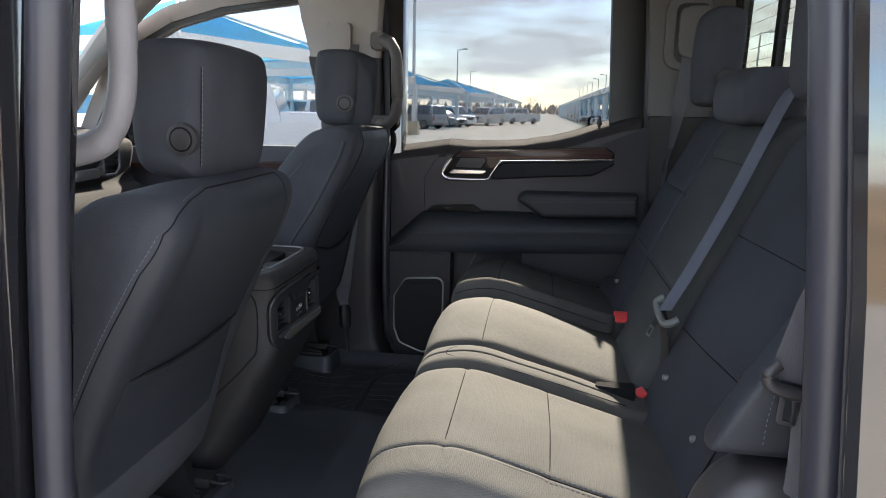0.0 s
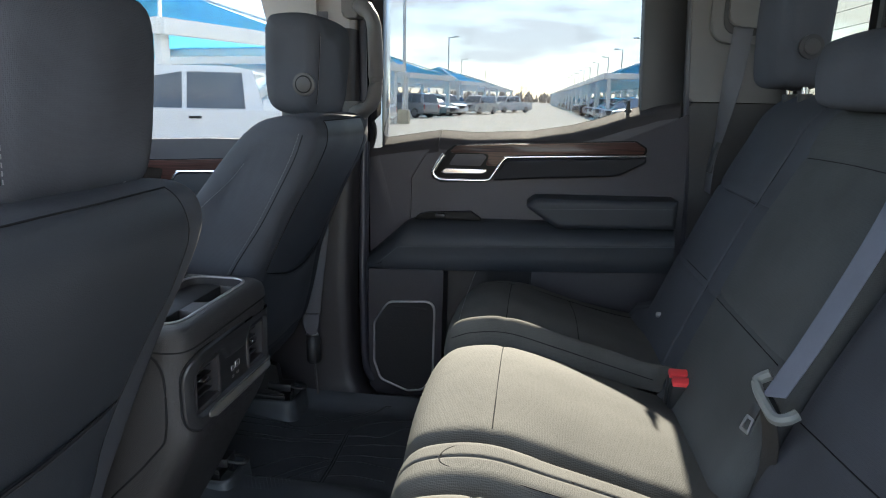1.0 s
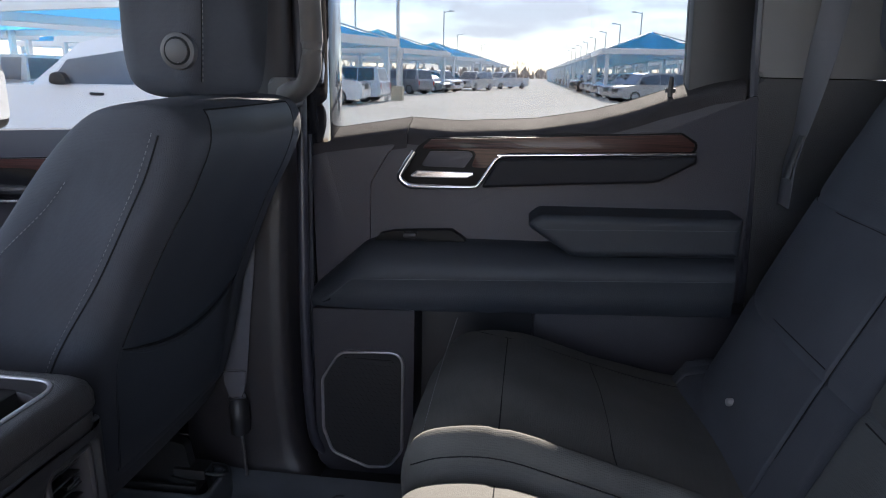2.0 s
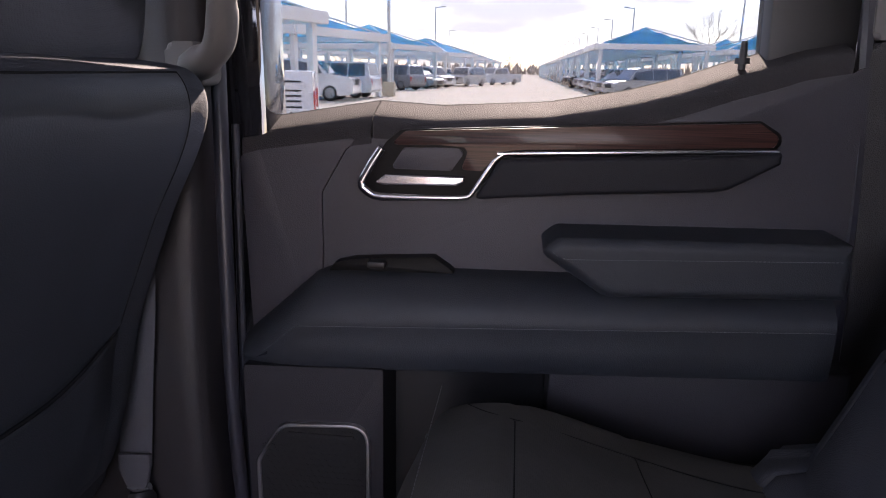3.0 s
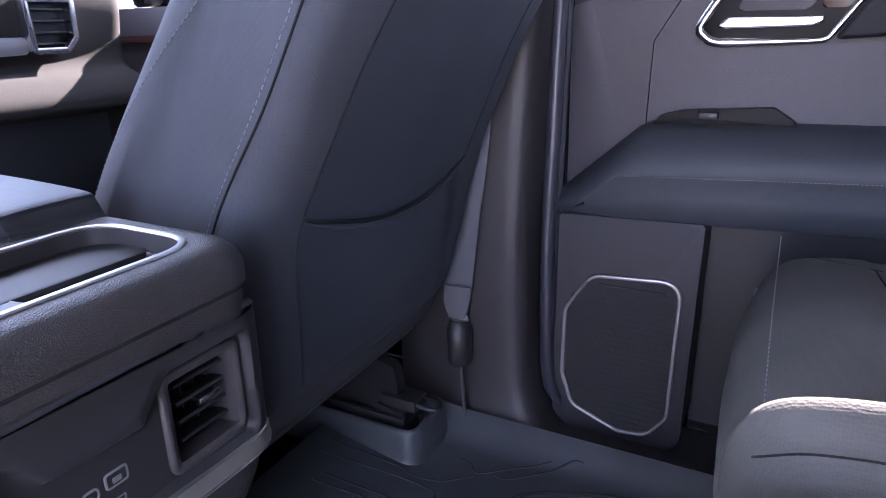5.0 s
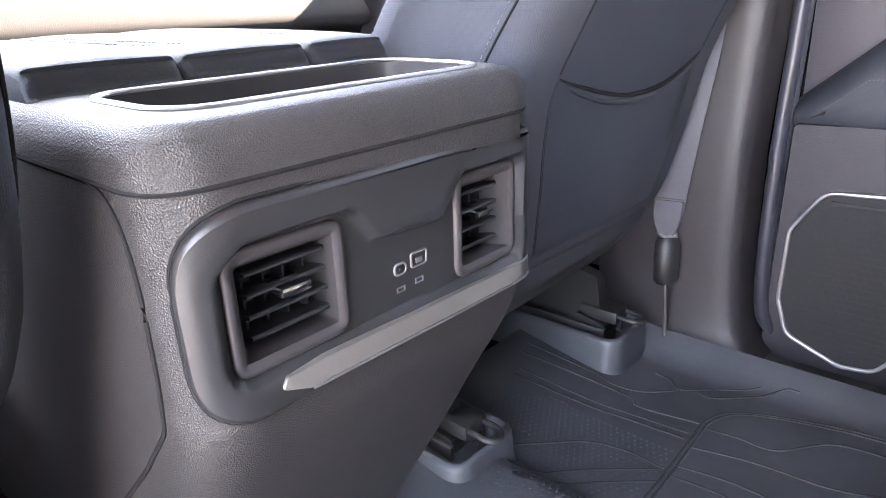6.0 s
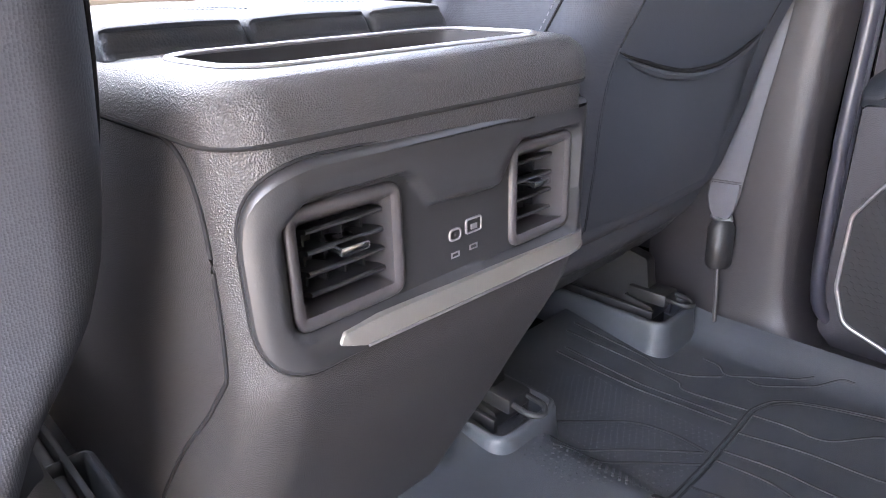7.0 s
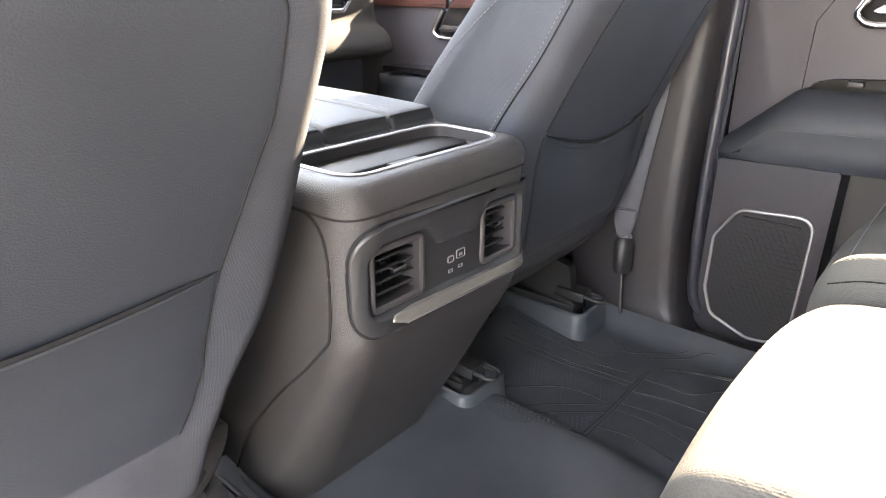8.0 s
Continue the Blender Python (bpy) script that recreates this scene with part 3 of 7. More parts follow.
# ---- far rear door ----
door = thing("door_1", (0.33, 0.88, 0.06), "closed rear door with dark soft trim, wood strip and chrome handle", "car door", kind="structure")
SILL = [(0.098, 0.837), (0.196, 0.832), (0.354, 0.841), (0.466, 0.860), (0.537, 0.879), (0.602, 0.902), (0.646, 0.915), (0.690, 0.930), (0.745, 0.940)]
upper = [(0.021, 0.573), (0.023, 0.702), (0.060, 0.765)] + [(0.0822, 0.785)] + [(x, z - 0.052) for x, z in SILL[1:]] + [(0.768, 0.90), (0.782, 0.66), (0.80, 0.44), (0.03, 0.44)]
part("upper_panel", prism(bmesh.new(), rounded(upper, 0.010), "y", 0.932, 0.860, 0.002, 3), PANEL_GREY, door, "dark grey grained upper panel")
front = [(-0.098, 0.44), (0.0195, 0.44), (0.0196, 0.573), (0.0216, 0.7025), (0.0586, 0.766), (0.0790, 0.785), (-0.072, 0.762), (-0.103, 0.754)]
part("front_panel", prism(bmesh.new(), rounded(front, 0.008), "y", 0.932, 0.859, 0.002, 3), PANEL_GREY, door, "dark grey front panel")
rings = []
for i in range(41):
    x = 0.100 + 0.645 * i / 40
    k = max(j for j in range(len(SILL) - 1) if SILL[j][0] <= x + 1e-6)
    (xa, za), (xb, zb) = SILL[k], SILL[k + 1]
    z = za + (zb - za) * (x - xa) / (xb - xa)
    rings.append([(x, 0.8604, z - 0.060), (x, 0.8606, z - 0.040), (x, 0.8622, z - 0.032), (x, 0.866, z - 0.026), (x, 0.872, z - 0.0215), (x, 0.882, z - 0.0175), (x, 0.896, z - 0.0125), (x, 0.912, z - 0.007), (x, 0.930, z - 0.001), (x, 0.930, z - 0.060)])
part("sill_lip", loft(bmesh.new(), rings), LEDGE, door, "rounded window ledge")
rings = []
for i in range(13):
    x = -0.100 + 0.1985 * i / 12
    z = 0.804 + 0.031 * (x + 0.100) / 0.192 + 0.0008
    rings.append([(x, 0.8594, z - 0.060), (x, 0.8596, z - 0.040), (x, 0.8612, z - 0.032), (x, 0.865, z - 0.026), (x, 0.871, z - 0.0215), (x, 0.881, z - 0.0175), (x, 0.895, z - 0.0125), (x, 0.911, z - 0.007), (x, 0.930, z - 0.001), (x, 0.930, z - 0.060)])
part("sill_lip", loft(bmesh.new(), rings), LEDGE, door, "rounded window ledge")
part("backing", prism(bmesh.new(), [(-0.10, 0.05), (0.80, 0.05), (0.78, 0.85), (-0.10, 0.78)], "y", 0.94, 0.905), PLASTIC_BLACK, door)
# shelf with its soft cover, cut off aslant at the front end
def shelf_top(x):
    t = (x + 0.096) / 0.120
    return 0.480 + 0.108 * t if t < 0.92 else 0.5794 + 0.0095 * (1 - math.exp(-(t - 0.92) * 9)) + 0.016 * max(0.0, x)


def shelf_stitch(x):
    return min(0.512 + 0.050 * x, shelf_top(x) - 0.052) if x > -0.05 else max(0.455, shelf_top(x) - 0.050)


def shelf_front(x):
    return 0.784 + 0.016 * max(0.0, min(1.0, (0.02 - x) / 0.11)) ** 2


rings = []
for x in [-0.0985, -0.0975, -0.095] + [-0.092 + 0.84 * k / 40 for k in range(41)]:
    top, bot, zs, yo = shelf_top(x), 0.440 + 0.045 * (x + 0.1), shelf_stitch(x), shelf_front(x)
    end = {-0.0985: 0.030, -0.0975: 0.012, -0.095: 0.004}.get(x, 0.0)
    yo += end
    ring = [(0.89, top), (0.856, top)]
    for k in range(1, 9):
        a = k / 8
        ring.append((0.852 - (0.852 - yo) * math.sin(a * math.pi / 2) ** 0.9, top - (top - zs) * (1 - math.cos(a * math.pi / 2)) ** 0.85))
    ring += [(yo + 0.0012, zs - 0.004), (yo - 0.001, (zs + bot) / 2 + 0.006), (yo + 0.001, bot + 0.008), (yo + 0.006, bot), (0.89, bot)]
    rings.append([(x, p[0], p[1]) for p in ring])
part("shelf", loft(bmesh.new(), rings), LEATHERETTE, door, "soft black padded shelf")
line = [(x, shelf_front(x) - 0.0004, shelf_stitch(x) + 0.002) for x in [-0.055 + 0.80 * k / 60 for k in range(61)]]
part("stitching", stitches(bmesh.new(), line, 0.0032, 0.0020, 0.00042), THREAD, door, "grey stitched seam")
# elbow rest
arm = [(0.346, 0.648), (0.372, 0.669), (0.745, 0.676), (0.745, 0.601), (0.438, 0.588)]
part("armrest", soft_prism(bmesh.new(), arm, [0.016, 0.020, 0.004, 0.004, 0.03], "y", 0.89, 0.765, 0.015), LEATHERETTE, door, "soft black padded armrest")
part("armrest_stitching", stitches(bmesh.new(), smooth_path([(0.366, 0.7655, 0.650), (0.374, 0.7647, 0.645), (0.397, 0.7647, 0.642), (0.55, 0.7647, 0.648), (0.730, 0.7647, 0.655)], 8), 0.0032, 0.0020, 0.00042), THREAD, door, "grey stitched seam")
# handle, wood strip, pull
bez = [(0.079, 0.713), (0.105, 0.697), (0.247, 0.702), (0.285, 0.768), (0.60, 0.782), (0.664, 0.784), (0.668, 0.805), (0.636, 0.824), (0.40, 0.812), (0.145, 0.799), (0.122, 0.781)]
part("bezel", prism(bmesh.new(), rounded(bez, 0.010), "y", 0.87, 0.853, 0.003), BEZEL, door, "black bezel")
wood = [(0.128, 0.777), (0.150, 0.797), (0.40, 0.810), (0.634, 0.821), (0.661, 0.803), (0.657, 0.789), (0.32, 0.776), (0.288, 0.772), (0.262, 0.744), (0.232, 0.744), (0.243, 0.776), (0.20, 0.779)]
part("wood_strip", prism(bmesh.new(), rounded(wood, 0.005), "y", 0.857, 0.847, 0.004), WOOD, door, "glossy dark wood strip")
pull = [(0.252, 0.704), (0.286, 0.759), (0.30, 0.764), (0.60, 0.778), (0.664, 0.783), (0.664, 0.768), (0.600, 0.731), (0.58, 0.727), (0.40, 0.716)]
part("pull_pad", soft_prism(bmesh.new(), pull, [0.006, 0.012, 0.008, 0.02, 0.003, 0.004, 0.01, 0.01, 0.02], "y", 0.87, 0.832, 0.007), PULL, door, "soft black pull grip")
band = smooth_path([(0.116, 0.8475, 0.772), (0.100, 0.8475, 0.748), (0.085, 0.8475, 0.722)], 3) + smooth_path([(0.086, 0.8475, 0.714), (0.100, 0.8475, 0.703), (0.115, 0.8475, 0.7005)], 3) + smooth_path([(0.20, 0.8475, 0.702), (0.240, 0.8475, 0.704), (0.250, 0.8475, 0.712)], 3) + smooth_path([(0.280, 0.8475, 0.759), (0.292, 0.8475, 0.768), (0.31, 0.8475, 0.770), (0.60, 0.8475, 0.7815), (0.664, 0.8475, 0.783)], 4)
rad = [0.0062 if i < 14 else 0.0036 for i in range(len(band))]
part("chrome_trim", tube(bmesh.new(), band, rad, 8, 0.45, Vector((0, 1, 0))), CHROME, door, "bright chrome outline")
lev = [(0.106, 0.722), (0.122, 0.735), (0.238, 0.735), (0.238, 0.727), (0.225, 0.721), (0.118, 0.7185)]
part("handle_lever", soft_prism(bmesh.new(), lev, [0.003] * 6, "y", 0.86, 0.842, 0.003), CHROME, door, "chrome release lever")
part("handle_cup", prism(bmesh.new(), rounded([(0.128, 0.742), (0.148, 0.773), (0.226, 0.775), (0.236, 0.768), (0.218, 0.742)], 0.006), "y", 0.858, 0.850, 0.002), PANEL_GREY, door, "dark finger cup")
# window switch
sw = [(0.030, 0.580), (0.045, 0.598), (0.075, 0.606), (0.195, 0.614), (0.235, 0.588), (0.14, 0.584)]
part("switch_plate", prism(bmesh.new(), rounded(sw, 0.006), "y", 0.865, 0.838, 0.004), BEZEL, door, "black switch plate")
part("window_switch", box(bmesh.new(), 0.098, 0.125, 0.822, 0.842, 0.596, 0.607, 0.003), PLASTIC_BLACK, door, "small window switch")
# lock pin
part("lock_pin", tube(bmesh.new(), [(0.612, 0.888, 0.890), (0.612, 0.888, 0.915), (0.612, 0.888, 0.928)], [0.005, 0.005, 0.004], 10), PLASTIC_BLACK, door, "black lock pin")
part("lock_ring", tube(bmesh.new(), [(0.612, 0.888, 0.898), (0.612, 0.888, 0.906)], 0.010, 12), PLASTIC_BLACK, door)
# lower panel, speaker, map pocket
low_panel = [(-0.085, 0.09), (-0.055, 0.062), (0.06, 0.05), (0.128, 0.07), (0.130, 0.453), (-0.086, 0.446)]
part("lower_panel", prism(bmesh.new(), rounded(low_panel, [0.03, 0.03, 0.03, 0.03, 0.004, 0.004]), "y", 0.91, 0.783, 0.008, 3), PANEL_LOW, door, "dark grey speaker panel")
sp = rounded([(-0.030, 0.355), (0.110, 0.364), (0.108, 0.128), (0.078, 0.086), (0.030, 0.080), (-0.052, 0.112), (-0.071, 0.17), (-0.071, 0.288)], 0.034, 6)
part("speaker_ring", frame_ring(bmesh.new(), sp, inset(sp, 0.0055), "y", 0.80, 0.7745, 0.002), SATIN, door, "satin silver speaker ring")
part("speaker_grille", prism(bmesh.new(), inset(sp, 0.004), "y", 0.80, 0.7795), GRILLE, door, "black perforated speaker grille")
bm = bmesh.new()
for row in range(26):
    for col in range(15):
        x, z = -0.063 + col * 0.0118 + (0.0059 if row % 2 else 0), 0.098 + row * 0.0102
        if -0.058 < x < 0.098 and (x + 0.03 > (0.128 - z) * 0.8 or z > 0.16) and z < 0.345 and not (x < -0.02 and z > 0.315):
            prism(bm, [(x + 0.0055 * math.cos(a), z + 0.0055 * math.sin(a)) for a in [math.pi / 6 + math.pi / 3 * q for q in range(6)]], "y", 0.7796, 0.7788)
part("grille_cells", bm, GRILLE, door)["kind"] = "stuff"
part("grille_bar", box(bmesh.new(), -0.02, 0.085, 0.7775, 0.781, 0.334, 0.341, 0.0015), GRILLE, door)
part("map_pocket", prism(bmesh.new(), [(0.372, 0.06), (0.80, 0.06), (0.79, 0.484), (0.372, 0.466)], "y", 0.91, 0.806, 0.006), PANEL_LOW, door, "dark grey map pocket front")
part("pocket_floor", prism(bmesh.new(), [(0.13, 0.06), (0.375, 0.06), (0.375, 0.46), (0.13, 0.46)], "y", 0.91, 0.885), PLASTIC_BLACK, door, "black recess")
# window frame
fr_out = rounded([(-0.135, 0.74), (0.765, 0.86), (0.735, 1.44), (-0.14, 1.44)], 0.02)
fr_in = rounded([(-0.092, 0.76), (0.648, 0.87), (0.622, 1.405), (-0.125, 1.405)], 0.02)
part("window_frame", frame_ring(bmesh.new(), fr_out, fr_in, "y", 0.945, 0.895, 0.006), PLASTIC_BLACK, door, "black window frame")
p = part("window_pane", prism(bmesh.new(), inset(fr_in, -0.01), "y", 0.930, 0.926), GLASS, door, "clear side glass")
p.visible_shadow = False
part("outer_skin", prism(bmesh.new(), rounded([(-0.10, -0.3), (0.80, -0.3), (0.80, 0.80), (-0.10, 0.76)], 0.02), "y", 0.945, 0.985, 0.01), BODY_PAINT, door, "black outer door skin")
bm = bmesh.new()
tube(bm, smooth_path([(-0.088, 0.80, 0.12), (-0.096, 0.80, 0.3), (-0.100, 0.82, 0.5), (-0.104, 0.85, 0.80)], 6), 0.006, 8)
part("edge_seal", bm, SEAL, door, "thin rubber edge seal")


# ---- front seats ----
def along(line, z):
    """The value at a height, read off a line of (height, value) places."""
    for (za, va), (zb, vb) in zip(line, line[1:]):
        if z <= zb:
            return va + (vb - va) * max(0.0, (z - za) / (zb - za))
    return line[-1][1]


def front_seat(cy, dx, dz, label, hem=(0.557, 0.034, 0.014), low=0.352, top=0.867, outer=None, crease=None, inner=None, waist=None, head_y=0.052):
    """A bucket seat: leaning back with pocket, headrest on two posts, base on a floor track. cy: its middle."""
    s = thing("front_seat", (-0.35 + dx, cy, 0.06), label, "car seat", "front seats")
    prof = [(-0.145, 0.880), (-0.205, 0.850), (-0.300, 0.735), (-0.395, 0.605), (-0.460, 0.500), (-0.500, 0.400), (-0.455, 0.330), (-0.330, 0.310), (-0.245, 0.330),
            (-0.215, 0.420), (-0.202, 0.500), (-0.186, 0.560), (-0.133, 0.680), (-0.081, 0.780), (-0.060, 0.840), (-0.078, 0.878)]
    prof = [(x + dx, z + dz) for x, z in prof]
    tap = lambda z: 0.93 + 0.07 * min(1, max(0, (0.80 + dz - z) / 0.25)) - 0.06 * min(1, max(0, (z - 0.80 - dz) / 0.08)) - 0.15 * min(1, max(0, (0.545 + dz - z) / 0.19)) ** 1.4
    draw = lambda z: min(1, max(0, (z - 0.56 - dz) / 0.20))
    tap_panel = lambda z: tap(z) - 0.065 * draw(z)
    shift = lambda z: 0.0125 * draw(z)
    back = part("backrest", pillow(bmesh.new(), prof, cy - 0.255, cy + 0.255, 0.036, 0.006, taper=tap, wrinkle=0.002), FABRIC_SIDE, s, "charcoal fabric backrest")
    pinch = lambda z: along(waist, z) if waist else 1.0
    for v in back.data.vertices:
        if v.co.y > cy:
            v.co.y = cy + (v.co.y - cy) * pinch(v.co.z)
    # darker back panel, sewn flush into the fabric
    tree = BVHTree.FromPolygons([v.co for v in back.data.vertices], [tuple(p.vertices) for p in back.data.polygons])
    inner_lo = lambda z: cy - 0.190 * tap_panel(z) + shift(z)
    edge_lo = lambda z: max(cy + along(outer, z), cy - 0.252 * tap(z)) if outer else inner_lo(z)
    edge_hi = lambda z: cy + min(along(inner, z), 0.255 * tap(z) * pinch(z) - 0.006) if inner else cy + 0.169 * tap_panel(z) + shift(z)
    z_lo, z_hi = low + dz, top + dz

    def sewn(y, z, lift):
        co, nor, _, _ = tree.ray_cast(Vector((0.4, y, z)), Vector((-1, 0, 0)))
        return co + nor * lift

    def padded(y, z):
        """The panel's height over the fabric: a soft roll between the stitched edge and the crease."""
        if not crease:
            return 0.0008
        e, c = edge_lo(z), cy + along(crease, z)
        q = (y - e) / max(0.02, c - e)
        return 0.0008 + (0.0065 * math.sin(math.pi * q) * min(1, max(0, (z_hi - z) / 0.06)) if 0 < q < 1 else 0.0)

    def sheet(rows):
        """A sewn sheet with a thickness, from rows of places and the height of each."""
        bm = bmesh.new()
        f_ = [[bm.verts.new(sewn(y, z, h)) for y, z, h in r] for r in rows]
        b_ = [[bm.verts.new(sewn(y, z, -0.004)) for y, z, h in r] for r in rows]
        for g in (f_, b_):
            for ra, rb in zip(g, g[1:]):
                for k in range(len(ra) - 1):
                    bm.faces.new((ra[k], ra[k + 1], rb[k + 1], rb[k]))
        rims = [g[0] + [r[-1] for r in g[1:]] + list(reversed(g[-1][:-1])) + [r[0] for r in reversed(g[1:-1])] for g in (f_, b_)]
        for k in range(len(rims[0])):
            bm.faces.new((rims[0][k - 1], rims[0][k], rims[1][k], rims[1][k - 1]))
        return bm
    levels = [z_lo + (z_hi - z_lo) * (1 - (1 - q / 54) ** 1.6) for q in range(55)]
    grid = []
    for z in levels:
        ys = [edge_lo(z) + (edge_hi(z) - edge_lo(z)) * (k / 44) for k in range(45)]
        grid.append([(y, z, padded(y, z)) for y in ys])
    part("back_panel", sheet(grid), LEATHERETTE, s, "black soft back panel")
    # the pocket lies on the lower half of the panel and stands off it at its sagging hem
    hem_z, hem_sag, stand = hem
    rows = []
    for q in range(17):
        row = []
        for k in range(33):
            u = k / 32
            z1 = hem_z + dz - hem_sag * (1 - (2 * u - 1) ** 2)
            z = z_lo + 0.004 + (z1 - z_lo - 0.004) * q / 16
            y0, y1 = inner_lo(z) + 0.002, edge_hi(z) - 0.002
            row.append((y0 + (y1 - y0) * u, z, 0.0014 + stand * math.sin(math.pi * u) ** 0.7 * (q / 16) ** 1.8))
        rows.append(row)
    part("map_pocket", sheet(rows), LEATHERETTE, s, "sagging elastic map pocket")
    taper_r = [min(1, (k + 0.5) / 5, (32.5 - k) / 5) for k in range(33)]
    part("pocket_hem", tube(bmesh.new(), [sewn(y, z, h - 0.0016) for y, z, h in rows[-1]], [0.0006 + stand * 0.30 * q for q in taper_r], 8), LEATHERETTE, s, "rolled pocket hem")
    part("pocket_gap", tube(bmesh.new(), [sewn(y, z + 0.002 + stand * 0.36 * q, h - 0.001) for (y, z, h), q in zip(rows[-1], taper_r)], [0.0006 + 0.0018 * q for q in taper_r], 6), SEAM, s, "dark pocket opening")
    # sewn edge of the back panel
    for edge in (edge_lo, edge_hi):
        line = [sewn(edge(z), z, 0.0006) for z in levels if outer or z > hem_z + dz - 0.004]
        part("seam", tube(bmesh.new(), line, 0.0010, 6), SEAM, s, "dark sewn seam")
        if outer and edge is edge_lo:
            beside = snapped(back, [p_ + Vector((-0.004, -0.004, 0.005)) for p_ in line], 0.0012)
            part("stitching", stitches(bmesh.new(), beside, 0.0042, 0.0030, 0.0006), THREAD_DARK, s, "dark grey stitched seam")
    part("seam", tube(bmesh.new(), [sewn(edge_lo(z_hi) + (edge_hi(z_hi) - edge_lo(z_hi)) * k / 20, z_hi, 0.0010) for k in range(21)], 0.0012, 6), SEAM, s, "dark sewn seam")
    # stitched seams down the inner side
    for side in (-1, 1):
        a = [(-0.080, 0.850), (-0.094, 0.805), (-0.121, 0.752), (-0.162, 0.674), (-0.193, 0.626), (-0.235, 0.560), (-0.265, 0.48), (-0.285, 0.40)]
        b = [(-0.190, 0.79), (-0.219, 0.755), (-0.267, 0.711), (-0.330, 0.656), (-0.404, 0.579), (-0.435, 0.50)]
        for line in ((b,) if outer and side < 0 else (a, b)):
            path = snapped(back, smooth_path([(x + dx, cy + side * 0.2545 * tap(z + dz), z + dz) for x, z in line], 8), 0.0012)
            if line is a:
                part("seam", tube(bmesh.new(), path, 0.0011, 6), SEAM, s, "dark sewn seam")
            beside = snapped(back, [p_ + Vector((-0.007, 0, 0.002)) for p_ in path], 0.0014)
            part("stitching", stitches(bmesh.new(), beside, 0.0042, 0.0030, 0.0006), THREAD_DARK, s, "dark grey stitched seam")
    # base
    cush = [(-0.30, 0.26), (-0.26, 0.36), (-0.36, 0.42), (-0.60, 0.43), (-0.78, 0.43), (-0.82, 0.37), (-0.78, 0.30), (-0.5, 0.26)]
    part("cushion", pillow(bmesh.new(), [(x + dx, z + dz * 0.5) for x, z in cush], cy - 0.25, cy + (0.20 if waist else 0.25), 0.05, 0.006), FABRIC_SIDE, s, "charcoal fabric cushion")
    valance = [(-0.30, 0.36), (-0.245, 0.355), (-0.270, 0.295), (-0.330, 0.215), (-0.42, 0.17), (-0.74, 0.17), (-0.78, 0.28), (-0.60, 0.32)]
    part("base_cover", pillow(bmesh.new(), [(x + dx, z + dz * 0.5) for x, z in valance], cy - 0.235, cy + (0.205 if waist else 0.235), 0.03), PLASTIC, s, "black plastic base cover")
    for side in (-0.225, 0.160):
        y = cy + side * (1 if cy > 0 else -1)
        under = 0.028 if waist and y > cy else 0.0
        part("seat_track", prism(bmesh.new(), rounded([(y - 0.032, 0.055), (y + 0.032, 0.055), (y + 0.026, 0.105), (y - 0.026, 0.105)], 0.008), "x", -0.80 + dx, -0.285 + dx, 0.006), PLASTIC_BLACK, s, "black steel floor track")
        part("riser", prism(bmesh.new(), rounded([(-0.36 + dx, 0.10), (-0.29 + dx, 0.10), (-0.305 + dx, 0.20), (-0.40 + dx, 0.22), (-0.74 + dx, 0.22), (-0.74 + dx, 0.10)], 0.01), "y", y - 0.012 - under, y + 0.012 - under, 0.003), PLASTIC_BLACK, s)
        part("track_cap", prism(bmesh.new(), rounded([(-0.335 + dx, 0.10), (-0.28 + dx, 0.10), (-0.28 + dx, 0.125), (-0.335 + dx, 0.135)], 0.006), "y", y - 0.026, y + 0.026, 0.004), PLASTIC_BLACK, s)
        latch = part("latch_box", box(bmesh.new(), -0.330 + dx, -0.262 + dx, y - 0.021, y + 0.021, 0.128, 0.150, 0.004), PLASTIC_BLACK, s, "black track latch")
        part("hook", tube(bmesh.new(), smooth_path([(-0.262 + dx, y - 0.014, 0.142), (-0.236 + dx, y - 0.013, 0.140), (-0.226 + dx, y, 0.138), (-0.236 + dx, y + 0.013, 0.140), (-0.262 + dx, y + 0.014, 0.142)], 5), 0.004, 8), PLASTIC_BLACK, latch)
        for q in (-0.031, 0.031):
            part("track_lip", box(bmesh.new(), -0.80 + dx, -0.275 + dx, y + q - 0.004, y + q + 0.004, 0.095, 0.122, 0.002), PLASTIC_BLACK, s)
    # headrest
    hy = cy + head_y
    hx, hz = -0.152 + dx, 0.992 + dz
    hp = [(hx - 0.045, hz + 0.098), (hx + 0.030, hz + 0.098), (hx + 0.058, hz + 0.070), (hx + 0.052, hz - 0.03), (hx + 0.040, hz - 0.092), (hx + 0.020, hz - 0.106), (hx - 0.045, hz - 0.098), (hx - 0.066, hz - 0.060), (hx - 0.066, hz + 0.04), (hx - 0.062, hz + 0.08)]
    head = part("headrest", pillow(bmesh.new(), hp, hy - 0.130, hy + 0.130, 0.032, 0.006, n=6), FABRIC_SIDE, s, "charcoal fabric headrest")
    bm = tube(bmesh.new(), [(hx + 0.026, hy - 0.1255, hz - 0.045), (hx + 0.026, hy - 0.1355, hz - 0.045), (hx + 0.026, hy - 0.1365, hz - 0.045)], [0.024, 0.024, 0.021], 24)
    part("button_ring", bm, PLASTIC_FINE, head, "round black release surround")
    part("button_groove", tube(bmesh.new(), [(hx + 0.026, hy - 0.130, hz - 0.045), (hx + 0.026, hy - 0.1370, hz - 0.045), (hx + 0.026, hy - 0.1373, hz - 0.045)], [0.0185, 0.0185, 0.0180], 24), SEAM, head, "dark groove round the button")
